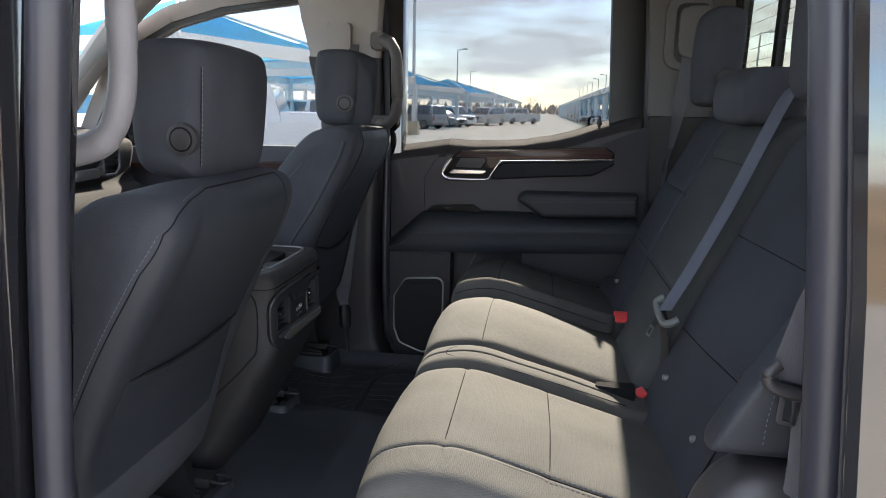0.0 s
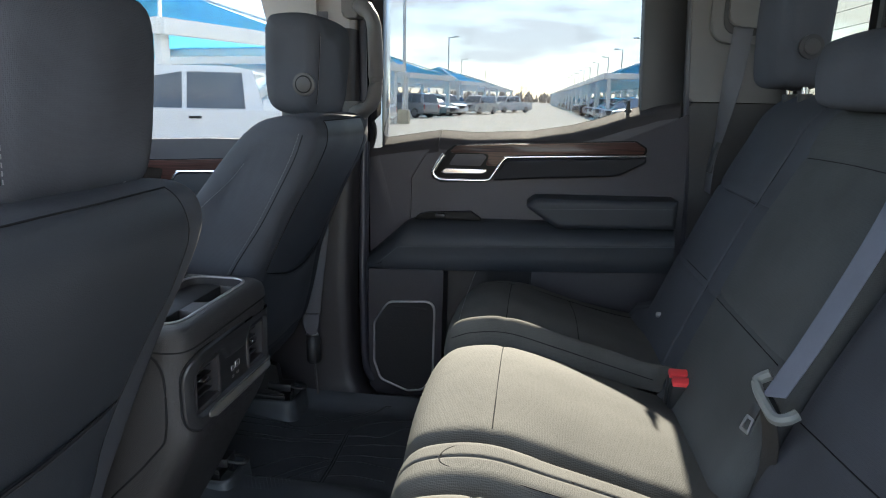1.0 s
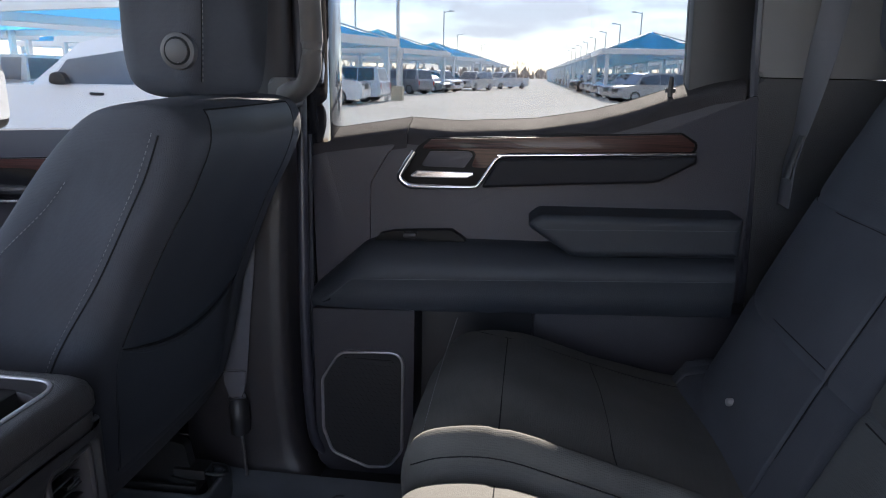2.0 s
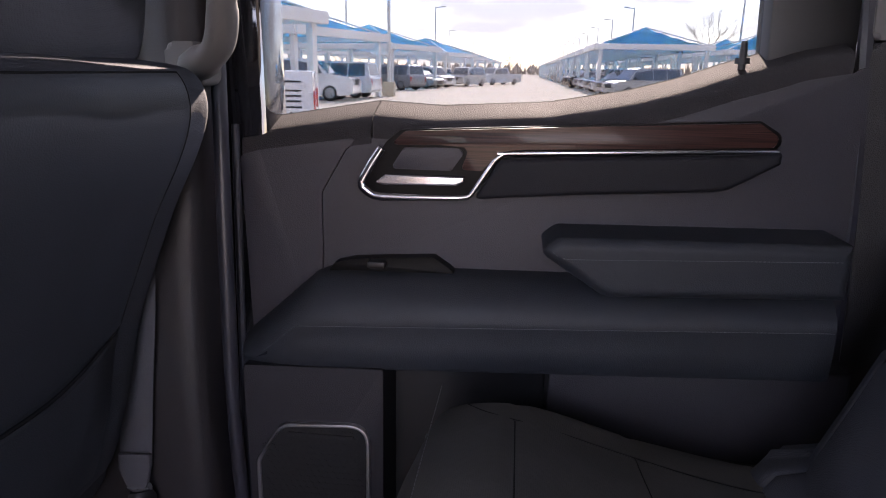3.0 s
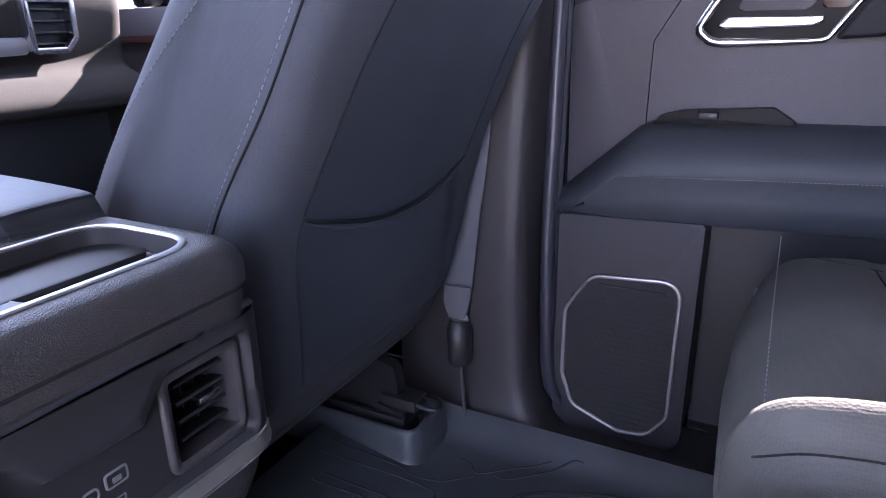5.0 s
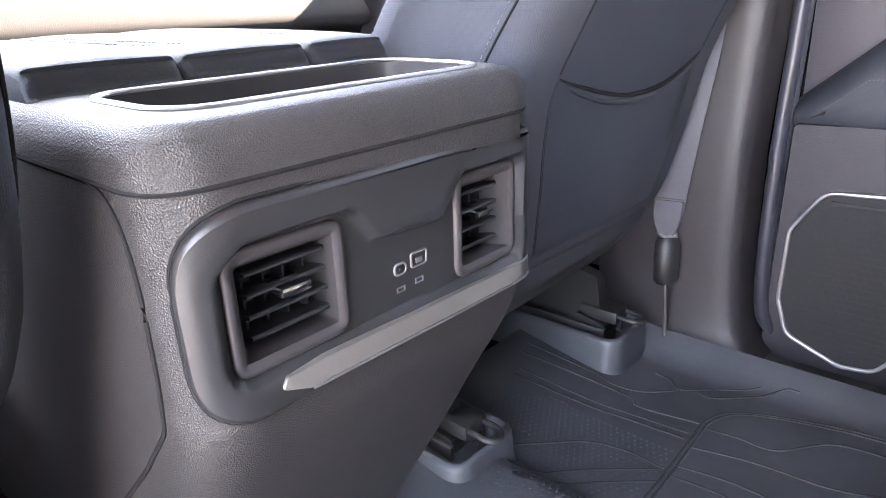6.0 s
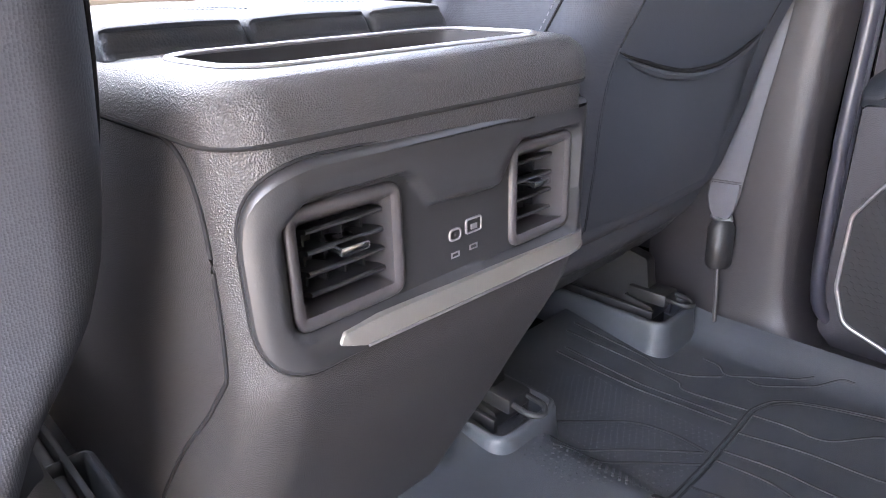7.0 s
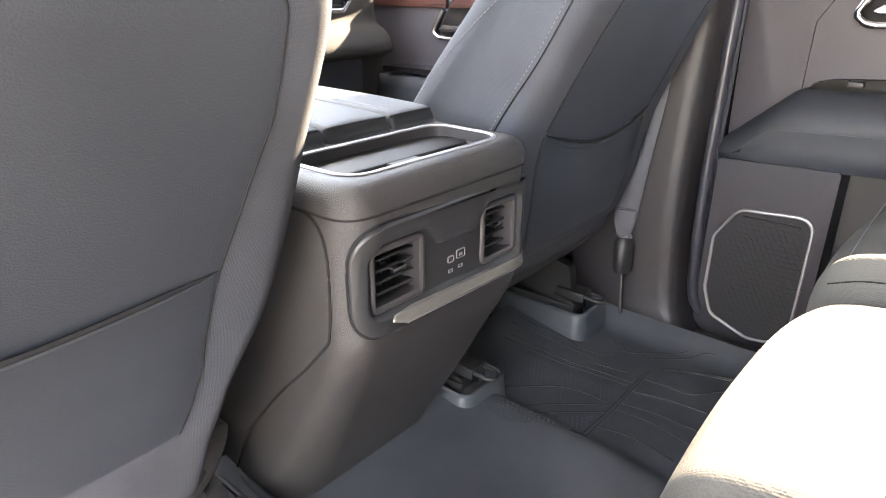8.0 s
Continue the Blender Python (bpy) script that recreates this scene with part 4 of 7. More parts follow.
    part("release_button", tube(bmesh.new(), [(hx + 0.026, hy - 0.128, hz - 0.045), (hx + 0.026, hy - 0.1385, hz - 0.045), (hx + 0.026, hy - 0.1395, hz - 0.045)], [0.0155, 0.0155, 0.012], 20), PLASTIC_FINE, head, "round release button")
    ly = hy - 0.118 - (head_y - 0.052) * 0.3
    loop = [(hx + 0.047, ly + 0.006, hz - 0.085), (hx + 0.055, ly, hz - 0.02), (hx + 0.060, ly, hz + 0.06)]
    part("seam", tube(bmesh.new(), smooth_path([(x, y - 0.0035, z) for x, y, z in loop], 6), 0.0009, 6), SEAM, head, "dark sewn seam")
    part("stitching", stitches(bmesh.new(), smooth_path(loop, 6)), THREAD, head, "grey stitched seam")
    for o in (-0.062, 0.062):
        part("headrest_post", tube(bmesh.new(), [(hx + 0.010, hy + o, hz - 0.18), (hx + 0.014, hy + o, hz - 0.06)], 0.0065, 10), CHROME, s, "chrome headrest post")
        part("post_guide", tube(bmesh.new(), [(hx + 0.018, hy + o, hz - 0.135), (hx + 0.020, hy + o, hz - 0.098), (hx + 0.020, hy + o, hz - 0.093)], [0.019, 0.019, 0.014], 14), SATIN, s, "grey post guide")
    return s


front_seat(0.472, 0.0, 0.0, "charcoal fabric front passenger seat with back pocket", top=0.874)
front_seat(-0.440, 0.018, -0.062, "charcoal fabric driver seat with back pocket, set lower", (0.606, 0.008, 0.008), 0.440, 0.880,
           [(0.40, -0.249), (0.526, -0.249), (0.594, -0.244), (0.649, -0.239), (0.72, -0.232), (0.773, -0.218), (0.795, -0.196), (0.808, -0.160), (0.815, -0.120), (0.818, -0.099)],
           [(0.40, -0.225), (0.457, -0.212), (0.495, -0.195), (0.552, -0.175), (0.635, -0.161), (0.718, -0.159), (0.785, -0.142), (0.818, -0.099)],
           [(0.37, 0.118), (0.40, 0.135), (0.44, 0.150), (0.497, 0.155), (0.539, 0.158), (0.60, 0.170), (0.677, 0.182), (0.75, 0.176), (0.818, 0.152)],
           [(0.34, 0.74), (0.40, 0.80), (0.42, 0.845), (0.46, 0.925), (0.50, 0.965), (0.55, 0.99), (0.60, 1.0)], 0.074)


# ---- rear bench ----
def bench_cushion(parent, y0, y1, seams=(), cross=(0.325,), crown=0.010, label="", r=0.030):
    prof = [(0.238, 0.300), (0.212, 0.360), (0.205, 0.420), (0.222, 0.462), (0.262, 0.480), (0.330, 0.484), (0.420, 0.463), (0.520, 0.435), (0.610, 0.410), (0.680, 0.398), (0.715, 0.37), (0.68, 0.33), (0.50, 0.30), (0.35, 0.29)]
    ss = []
    for x in cross:
        z = 0.484 if x < 0.4 else 0.450
        ss.append((x, z, 0.0026))
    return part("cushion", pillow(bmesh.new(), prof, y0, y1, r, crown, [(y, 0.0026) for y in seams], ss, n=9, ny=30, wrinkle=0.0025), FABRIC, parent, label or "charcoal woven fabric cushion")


def bench_back(parent, y0, y1, top, seams=(), cross=(), fwd=0.0, mat=None, label=""):
    lean_x = lambda z: 0.660 + 0.452 * (z - 0.44)
    prof = [(lean_x(z) - fwd - 0.012 * math.sin((z - 0.42) * 5.5), z) for z in (0.36, 0.42, 0.48, 0.54, 0.60, 0.66, 0.72, 0.78, 0.84, top - 0.035)]
    prof += [(lean_x(top) - fwd + 0.022, top), (lean_x(top) + 0.06, top - 0.005), (lean_x(top) + 0.085, top - 0.05), (0.86, 0.70), (0.80, 0.5), (0.76, 0.36)]
    ss = [(lean_x(z) - fwd - 0.012 * math.sin((z - 0.42) * 5.5), z, 0.0045) for z in cross]
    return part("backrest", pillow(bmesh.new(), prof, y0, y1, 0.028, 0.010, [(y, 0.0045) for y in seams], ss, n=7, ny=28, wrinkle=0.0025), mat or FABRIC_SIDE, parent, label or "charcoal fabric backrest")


def seam_line(parent, pts, on=None):
    """A thin sewn seam that lies in the surface of a cushion or backrest."""
    line = smooth_path(pts, 6)
    part("seam", tube(bmesh.new(), snapped(on, line, 0.0001) if on else line, 0.0009, 6), SEAM, parent, "dark sewn seam")


def cushion_z(x):
    zs = [(0.205, 0.42), (0.222, 0.462), (0.262, 0.480), (0.330, 0.484), (0.420, 0.463), (0.520, 0.435), (0.610, 0.410), (0.680, 0.398)]
    for (a, za), (b, zb) in zip(zs, zs[1:]):
        if a <= x <= b:
            return za + (zb - za) * (x - a) / (b - a)
    return zs[-1][1]


def headrest(parent, x, y, z, w, h, d, button=True, posts=True, post_y=0.0):
    hp = [(x - d * 0.35, z + h * 0.5), (x + d * 0.3, z + h * 0.5), (x + d * 0.5, z + h * 0.38), (x + d * 0.5, z), (x + d * 0.42, z - h * 0.46), (x, z - h * 0.5), (x - d * 0.42, z - h * 0.46), (x - d * 0.52, z - h * 0.2), (x - d * 0.52, z + h * 0.25)]
    head = part("headrest", pillow(bmesh.new(), hp, y - w / 2, y + w / 2, min(0.035, h * 0.25), 0.006, n=6), FABRIC_SIDE, parent, "charcoal fabric headrest")
    if button:
        part("button_ring", tube(bmesh.new(), [(x, y - w / 2 + 0.01, z - h * 0.2), (x, y - w / 2 - 0.005, z - h * 0.2), (x, y - w / 2 - 0.006, z - h * 0.2)], [0.023, 0.023, 0.020], 22), PLASTIC_BLACK, head, "round black release surround")
        part("release_button", tube(bmesh.new(), [(x, y - w / 2, z - h * 0.2), (x, y - w / 2 - 0.008, z - h * 0.2), (x, y - w / 2 - 0.009, z - h * 0.2)], [0.015, 0.015, 0.012], 18), PLASTIC_FINE, head, "round release button")
    if posts:
        for o in (post_y - 0.042, post_y + 0.042):
            part("headrest_post", tube(bmesh.new(), [(x + 0.015, y + o, z - h / 2 - 0.09), (x + 0.010, y + o, z - h / 2 + 0.02)], 0.0065, 10), CHROME, parent, "chrome headrest post")
            part("post_guide", tube(bmesh.new(), [(x + 0.014, y + o, z - h / 2 - 0.032), (x + 0.013, y + o, z - h / 2 - 0.016)], 0.014, 12), PLASTIC_BLACK, parent, "black post guide")
    return head


far_seat = thing("rear_seat", (0.45, 0.48, 0.06), "charcoal fabric rear seat beside the closed door, mostly shaded", "car seat", "rear seats")
far_cushion = bench_cushion(far_seat, 0.218, 0.745, (0.264,), (0.325, 0.475), r=0.055)


def far_fall(x, y):
    """How far the cushion falls away and draws back towards the door."""
    t = max(0.0, min(1.0, (y - 0.36) / 0.36))
    return 0.030 * t * t * (3 - 2 * t)



for v in far_cushion.data.vertices:
    if v.co.y < 0.275 and v.co.z > 0.40:
        v.co.z += 0.023 * min(1.0, (0.275 - v.co.y) / 0.02)
    if v.co.z > 0.34:
        v.co.z -= far_fall(v.co.x, v.co.y) * min(1.0, (v.co.z - 0.34) / 0.10)
    if v.co.y > 0.55 and v.co.x < 0.45:
        v.co.x += 0.35 * (v.co.y - 0.55) ** 2 * (0.45 - v.co.x) / 0.25
far_back = bench_back(far_seat, 0.215, 0.715, 0.935, (0.30, 0.655), (0.575, 0.745), label="charcoal fabric backrest with pressed seams")
headrest(far_seat, 0.880, 0.515, 1.085, 0.205, 0.240, 0.090, post_y=-0.030)
# the outer wing of the far backrest curves back to the door
for v in far_back.data.vertices:
    if v.co.y > 0.50 and v.co.x > 0.60 and v.co.z > 0.42:
        v.co.x += 1.3 * (v.co.y - 0.50) ** 2
seam_line(far_seat, [(x, 0.264, cushion_z(x) + 0.0045) for x in (0.222, 0.25, 0.33, 0.45, 0.58, 0.66)], far_cushion)
seam_line(far_seat, [(x, y, cushion_z(x) + 0.0085 - far_fall(x, y)) for x, y in ((0.262, 0.705), (0.285, 0.672), (0.33, 0.650), (0.40, 0.642), (0.50, 0.640), (0.60, 0.640), (0.66, 0.640))], far_cushion)
for x_, ye in ((0.325, 0.650), (0.475, 0.640)):
    seam_line(far_seat, [(x_, y_, cushion_z(x_) + 0.0095 - far_fall(x_, y_)) for y_ in (0.27, 0.34, 0.40, 0.46, 0.52, 0.58, ye)], far_cushion)
bx = lambda z: 0.660 + 0.452 * (z - 0.44) - 0.012 * math.sin((z - 0.42) * 5.5)
for z_ in (0.590, 0.745):
    seam_line(far_seat, [(bx(z_) - 0.0065 + 1.3 * max(0, y_ - 0.5) ** 2, y_, z_) for y_ in (0.31, 0.40, 0.50, 0.60, 0.65)], far_back)
for y_ in (0.30, 0.655):
    seam_line(far_seat, [(bx(z_) - 0.005 + 1.3 * max(0, y_ - 0.5) ** 2, y_, z_) for z_ in (0.47, 0.56, 0.66, 0.76, 0.86, 0.895)], far_back)
part("side_piping", tube(bmesh.new(), smooth_path([(0.222, 0.219, 0.468), (0.262, 0.219, 0.482), (0.330, 0.219, 0.486), (0.420, 0.219, 0.464), (0.520, 0.219, 0.436), (0.61, 0.219, 0.411)], 6), 0.0008, 6), SEAM, far_seat, "dark piping along the cushion's side")
part("front_bolster", tube(bmesh.new(), [(0.208, 0.29 + 0.42 * i / 12, 0.395) for i in range(13)], 0.0035, 6), THREAD, far_seat, "pale piping")
part("stitching", stitches(bmesh.new(), smooth_path([(0.226, 0.285, 0.472), (0.225, 0.45, 0.477), (0.226, 0.71, 0.472)], 8)), THREAD, far_seat, "grey stitched seam")

near_seat = thing("rear_seat", (0.45, -0.25, 0.06), "sunlit charcoal fabric double rear seat", "car seat", "rear seats")
mid_cushion = bench_cushion(near_seat, -0.192, 0.216, (), (0.325,), 0.012, "sunlit charcoal middle cushion")
fall = lambda y: 0.022 * max(0.0, (y - 0.02) / 0.19) ** 2
for v in mid_cushion.data.vertices:
    if v.co.z > 0.36:
        v.co.z -= fall(v.co.y)
strip = bench_cushion(near_seat, -0.302, -0.188, (-0.245,), (), 0.004, "narrow padded buckle strip")
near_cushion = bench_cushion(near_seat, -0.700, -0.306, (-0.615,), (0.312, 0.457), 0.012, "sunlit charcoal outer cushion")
mid_back = bench_back(near_seat, -0.165, 0.208, 0.932, (), (0.60, 0.845), 0.022, FABRIC_SHADED, "charcoal middle backrest")
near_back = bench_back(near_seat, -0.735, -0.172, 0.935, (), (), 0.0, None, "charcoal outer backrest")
seam_line(near_seat, [(0.325, y_, cushion_z(0.325) + 0.0095 - fall(y_)) for y_ in (-0.165, -0.08, 0.0, 0.07, 0.13, 0.17, 0.20)], mid_cushion)
# the strip's raised oval with the buckle slot at its rear end
seam_line(near_seat, [(x, y, cushion_z(x) + 0.004) for x, y in ((0.60, -0.272), (0.48, -0.280), (0.36, -0.281), (0.29, -0.276), (0.262, -0.256), (0.268, -0.228), (0.30, -0.214), (0.40, -0.210), (0.52, -0.210), (0.60, -0.214))], strip)
for x_ in (0.312, 0.457):
    seam_line(near_seat, [(x_, y_, cushion_z(x_) + 0.0105) for y_ in (-0.325, -0.38, -0.44, -0.50, -0.56, -0.614)], near_cushion)
seam_line(near_seat, [(x, -0.615, cushion_z(x) + 0.006) for x in (0.222, 0.25, 0.33, 0.45, 0.58, 0.66)], near_cushion)
for o in (0.005, -0.009):
    part("stitching", stitches(bmesh.new(), snapped(near_cushion, smooth_path([(x, -0.615 + o, cushion_z(x) + 0.006) for x in (0.222, 0.25, 0.33, 0.45, 0.58, 0.66)], 8), 0.0006), 0.0042, 0.003, 0.0006), THREAD, near_seat, "grey stitched seam")
for z_ in (0.595, 0.845):
    seam_line(near_seat, [(bx(z_) - 0.0285, y_, z_) for y_ in (-0.13, -0.05, 0.02, 0.10, 0.175)], mid_back)
for za, zb in ((0.552, 0.588), (0.732, 0.742)):
    seam_line(near_seat, [(bx(za) - 0.0075, -0.205 - 0.36 * k / 6, za + (zb - za) * k / 6) for k in range(7)], near_back)
headrest(near_seat, 0.855, 0.035, 0.975, 0.270, 0.100, 0.11, button=False)
headrest(near_seat, 0.850, -0.392, 1.085, 0.25, 0.24, 0.10)
rings = []
for z, g in ((0.583, 0.022), (0.588, 0.010), (0.600, 0.003), (0.640, 0.0), (0.680, 0.0), (0.720, 0.0), (0.760, 0.0), (0.800, 0.002), (0.830, 0.008), (0.842, 0.020)):
    xo = 0.602 + 0.54 * (z - 0.583) + g
    xb, yi = bx(z) - 0.004 + g, -0.515 - 0.93 * (z - 0.60)
    outline = rounded([(xo + 0.002, -0.757 + g), (xo, -0.722), (xb, yi), (xb + 0.06, yi), (xo + 0.16, -0.70), (xo + 0.15, -0.757 + g)], [0.012, 0.03, 0.02, 0.01, 0.01, 0.01], 5)
    rings.append([(p[0], p[1], z) for p in outline])
part("side_bolster", loft(bmesh.new(), rings), LEATHERETTE, near_seat, "black side bolster")
part("bolster_piping", tube(bmesh.new(), snapped(near_back, smooth_path([(0.642, -0.575, 0.42), (0.652, -0.575, 0.50), (0.694, -0.578, 0.61), (0.746, -0.582, 0.72), (0.800, -0.59, 0.83)], 6), 0.0005), 0.0016, 8), SEAM, near_seat, "sewn piping")
part("stitching", stitches(bmesh.new(), smooth_path([(0.664, -0.7580, 0.606), (0.666, -0.7580, 0.64), (0.674, -0.7580, 0.685), (0.688, -0.7580, 0.725)], 8), 0.0035, 0.003, 0.0004), THREAD, near_seat, "pale stitched seam")
part("hinge_cover", pillow(bmesh.new(), [(0.60, 0.36), (0.604, 0.49), (0.634, 0.556), (0.680, 0.576), (0.730, 0.560), (0.77, 0.49), (0.78, 0.36)], -0.775, -0.69, 0.025, n=8), PLASTIC_FINE, near_seat, "rounded black hinge cover")
for x, y, z in ((0.668, -0.270, 0.476), (0.668, -0.50, 0.476), (0.66, 0.45, 0.468)):
    part("stud", tube(bmesh.new(), [(x + 0.02, y, z), (x - 0.008, y, z), (x - 0.010, y, z)], [0.006, 0.006, 0.004], 10), SATIN, near_seat if y < 0.2 else far_seat, "small grey snap stud")
bar("seat_base", PLASTIC_BLACK, near_seat, 0.30, 0.78, -0.70, 0.25, 0.05, 0.31, 0.02, "black steel seat base")
bar("seat_base", PLASTIC_BLACK, far_seat, 0.30, 0.78, 0.27, 0.72, 0.05, 0.31, 0.02, "black steel seat base")


def buckle(x, y, z, turn, label, lean=-62):
    b = thing("belt_buckle", (x, y, z - 0.05), label, "seat belt buckle", "belt buckles")
    m = pose(x, y, z, 0, lean, turn)
    bm = box(bmesh.new(), -0.055, 0.010, -0.017, 0.017, -0.011, 0.011, 0.005)
    bm.transform(m)
    part("housing", bm, PLASTIC_BLACK, b)
    bm = box(bmesh.new(), 0.006, 0.017, -0.016, 0.016, -0.0095, 0.0095, 0.003)
    bm.transform(m)
    part("press_button", bm, RED, b, "red press button")
    return b


buckle(0.628, 0.112, 0.461, -90, "black belt buckle with a red button", -78)
buckle(0.629, 0.087, 0.457, -92, "black belt buckle with a red button", -76)
buckle(0.642, -0.195, 0.400, 190, "black belt buckle with a red button, in its slot")
slot = tagged(part("buckle_slot", prism(bmesh.new(), rounded([(0.545, -0.232), (0.62, -0.240), (0.62, -0.205), (0.55, -0.212)], 0.008), "z", 0.40, 0.434), CARPET), "black slot in the seat for a buckle", "buckle slot")

belt = thing("seat_belt", (0.70, -0.2, 0.43), "grey middle shoulder belt across the rear backrest", "seat belt", "seat belts")
wv = Vector((0.010, -0.0105, 0.004))
part("webbing", ribbon(bmesh.new(), smooth_path([(0.905, -0.12, 0.985), (0.872, -0.125, 0.992), (0.842, -0.145, 0.955), (0.765, -0.185, 0.79), (0.706, -0.200, 0.665), (0.664, -0.206, 0.582)], 6), wv), WEB_LIT, belt)
part("lap_webbing", ribbon(bmesh.new(), smooth_path([(0.660, -0.202, 0.566), (0.672, -0.196, 0.515), (0.676, -0.184, 0.46), (0.668, -0.172, 0.40)], 5), [Vector((0.004, -0.019 + 0.0005 * k, 0.0)) for k in range(16)]), WEB_SHADED, belt, "lap webbing, darkened for shade")
tong = part("tongue", tube(bmesh.new(), smooth_path([(0.668, -0.178, 0.600), (0.655, -0.175, 0.590), (0.653, -0.182, 0.582), (0.657, -0.208, 0.569), (0.661, -0.226, 0.563), (0.672, -0.231, 0.566), (0.684, -0.230, 0.573)], 5), 0.0066, 8, 1.15), TONGUE, belt, "pale grey latch tongue")
part("slider", tube(bmesh.new(), [(0.660, -0.184, 0.578), (0.664, -0.222, 0.562)], 0.009, 8, 0.6), PLASTIC_BLACK, tong)
lo_ = rounded([(-0.010, -0.011), (0.010, -0.011), (0.008, 0.011), (-0.008, 0.011)], 0.003, 3)
bm = frame_ring(bmesh.new(), lo_, inset(lo_, 0.0042), "x", -0.001, 0.001)
bm.transform(pose(0.644, -0.190, 0.536, 0, 20, 15))
part("latch_plate", bm, STEEL, tong, "steel latch plate")
bm = box(bmesh.new(), -0.001, 0.001, -0.009, 0.009, 0.010, 0.028, 0.0006)
bm.transform(pose(0.644, -0.190, 0.536, 0, 20, 15))
part("latch_neck", bm, PLASTIC_BLACK, tong, "black coated latch neck")

belt2 = thing("seat_belt", (0.9, 0.83, 0.7), "dark grey belt hanging from the rear corner pillar", "seat belt", "seat belts")
hang = smooth_path([(0.872, 0.836, 1.115), (0.866, 0.832, 1.05), (0.857, 0.830, 0.975), (0.8435, 0.826, 0.868), (0.835, 0.824, 0.815), (0.826, 0.818, 0.775), (0.818, 0.80, 0.70)], 6)
half_w = [0.0232 * min(1.0, max(0.10, (p.z - 0.80) / 0.20)) for p in hang]
part("webbing", ribbon(bmesh.new(), hang, [Vector((w, -math.sqrt(0.0235 ** 2 - w * w), -0.002)) for w in half_w]), WEB, belt2)
part("tongue", tube(bmesh.new(), smooth_path([(0.838, 0.812, 0.828), (0.834, 0.811, 0.812), (0.826, 0.808, 0.780), (0.819, 0.804, 0.750)], 4), 0.0095, 10, 0.7), PLASTIC_BLACK, belt2, "black latch tongue at the seat's edge")
belt3 = thing("seat_belt", (0.69, -0.765, 0.5), "dark grey twisted belt at the side of the outer rear seat", "seat belt", "seat belts")
wide = [Vector((0.006 + 0.0175 * min(1, k / 9), -0.012 + 0.009 * min(1, k / 9), -0.004)) for k in range(16)]
part("webbing", ribbon(bmesh.new(), [Vector((0.722 - 0.040 * k / 15, -0.765 - 0.004 * math.sin(k / 15 * 3.1), 0.875 - 0.195 * k / 15)) for k in range(16)], wide), WEB, belt3)
part("lap_webbing", ribbon(bmesh.new(), smooth_path([(0.698, -0.772, 0.672), (0.702, -0.774, 0.60), (0.700, -0.774, 0.46)], 5), Vector((0.017, -0.004, -0.002))), WEB, belt3)
tong = part("tongue", tube(bmesh.new(), smooth_path([(0.664, -0.772, 0.700), (0.654, -0.775, 0.690), (0.660, -0.776, 0.678), (0.685, -0.777, 0.672), (0.708, -0.776, 0.668), (0.714, -0.774, 0.678), (0.708, -0.772, 0.690)], 5), 0.0065, 10), PLASTIC_FINE, belt3, "black latch tongue")
lo_ = rounded([(0.667, 0.640), (0.684, 0.638), (0.687, 0.668), (0.668, 0.672)], 0.003, 3)
part("latch_plate", frame_ring(bmesh.new(), lo_, inset(lo_, 0.0042), "y", -0.778, -0.774), STEEL, tong, "steel latch plate")

belt4 = thing("seat_belt", (-0.215, 0.705, 0.06), "front passenger belt with a black anchor sleeve at the floor", "seat belt", "seat belts")
part("webbing", ribbon(bmesh.new(), smooth_path([(-0.215, 0.775, 1.14), (-0.215, 0.745, 0.90), (-0.205, 0.728, 0.62), (-0.225, 0.726, 0.43), (-0.236, 0.724, 0.325), (-0.238, 0.722, 0.295)], 6), Vector((0.0235, 0.004, 0.0))), WEB, belt4)
part("webbing_end", ribbon(bmesh.new(), [(-0.2375, 0.721, 0.318), (-0.238, 0.719, 0.295), (-0.237, 0.718, 0.275), (-0.236, 0.717, 0.262)], [Vector((0.0235, 0.004, 0)), Vector((0.0235, 0.004, 0)), Vector((0.019, 0.003, 0)), Vector((0.013, 0.002, 0))], 0.003), WEB, belt4, "folded webbing end")
bm = bmesh.new()
for k in range(3):
    stitches(bm, [(-0.258, 0.7155, 0.322 - 0.006 * k), (-0.215, 0.7225, 0.322 - 0.006 * k)], 0.004, 0.001, 0.0008)
part("stitching", bm, PLASTIC_BLACK, belt4, "dark stitched seam")
part("anchor_eye", tube(bmesh.new(), [(-0.252, 0.722, 0.262), (-0.236, 0.720, 0.255), (-0.220, 0.724, 0.262)], 0.006, 8), STEEL, belt4, "steel eye")
part("sleeve", tube(bmesh.new(), [(-0.234, 0.720, 0.255), (-0.232, 0.717, 0.245), (-0.228, 0.712, 0.185), (-0.227, 0.711, 0.178)], [0.016, 0.0215, 0.0205, 0.015], 16, 0.8), PLASTIC_BLACK, belt4, "black plastic sleeve")
part("cable", tube(bmesh.new(), [(-0.227, 0.711, 0.18), (-0.215, 0.700, 0.085)], 0.0036, 8), PLASTIC_FINE, belt4, "dark steel cable")


# ---- centre console ----
con = thing("centre_console", (-0.45, 0.0, 0.06), "black grained centre console with rear vents and cup holders", "console")
CON_REAR = [(0.055, -0.307), (0.160, -0.249), (0.247, -0.202), (0.316, -0.168), (0.367, -0.140), (0.395, -0.1285), (0.412, -0.1247), (0.430, -0.1245), (0.60, -0.1245)]
CON_HALF = 0.1580


def con_round(z):
    return 0.036 + 0.024 * min(1.0, max(0.0, (0.41 - z) / 0.25))


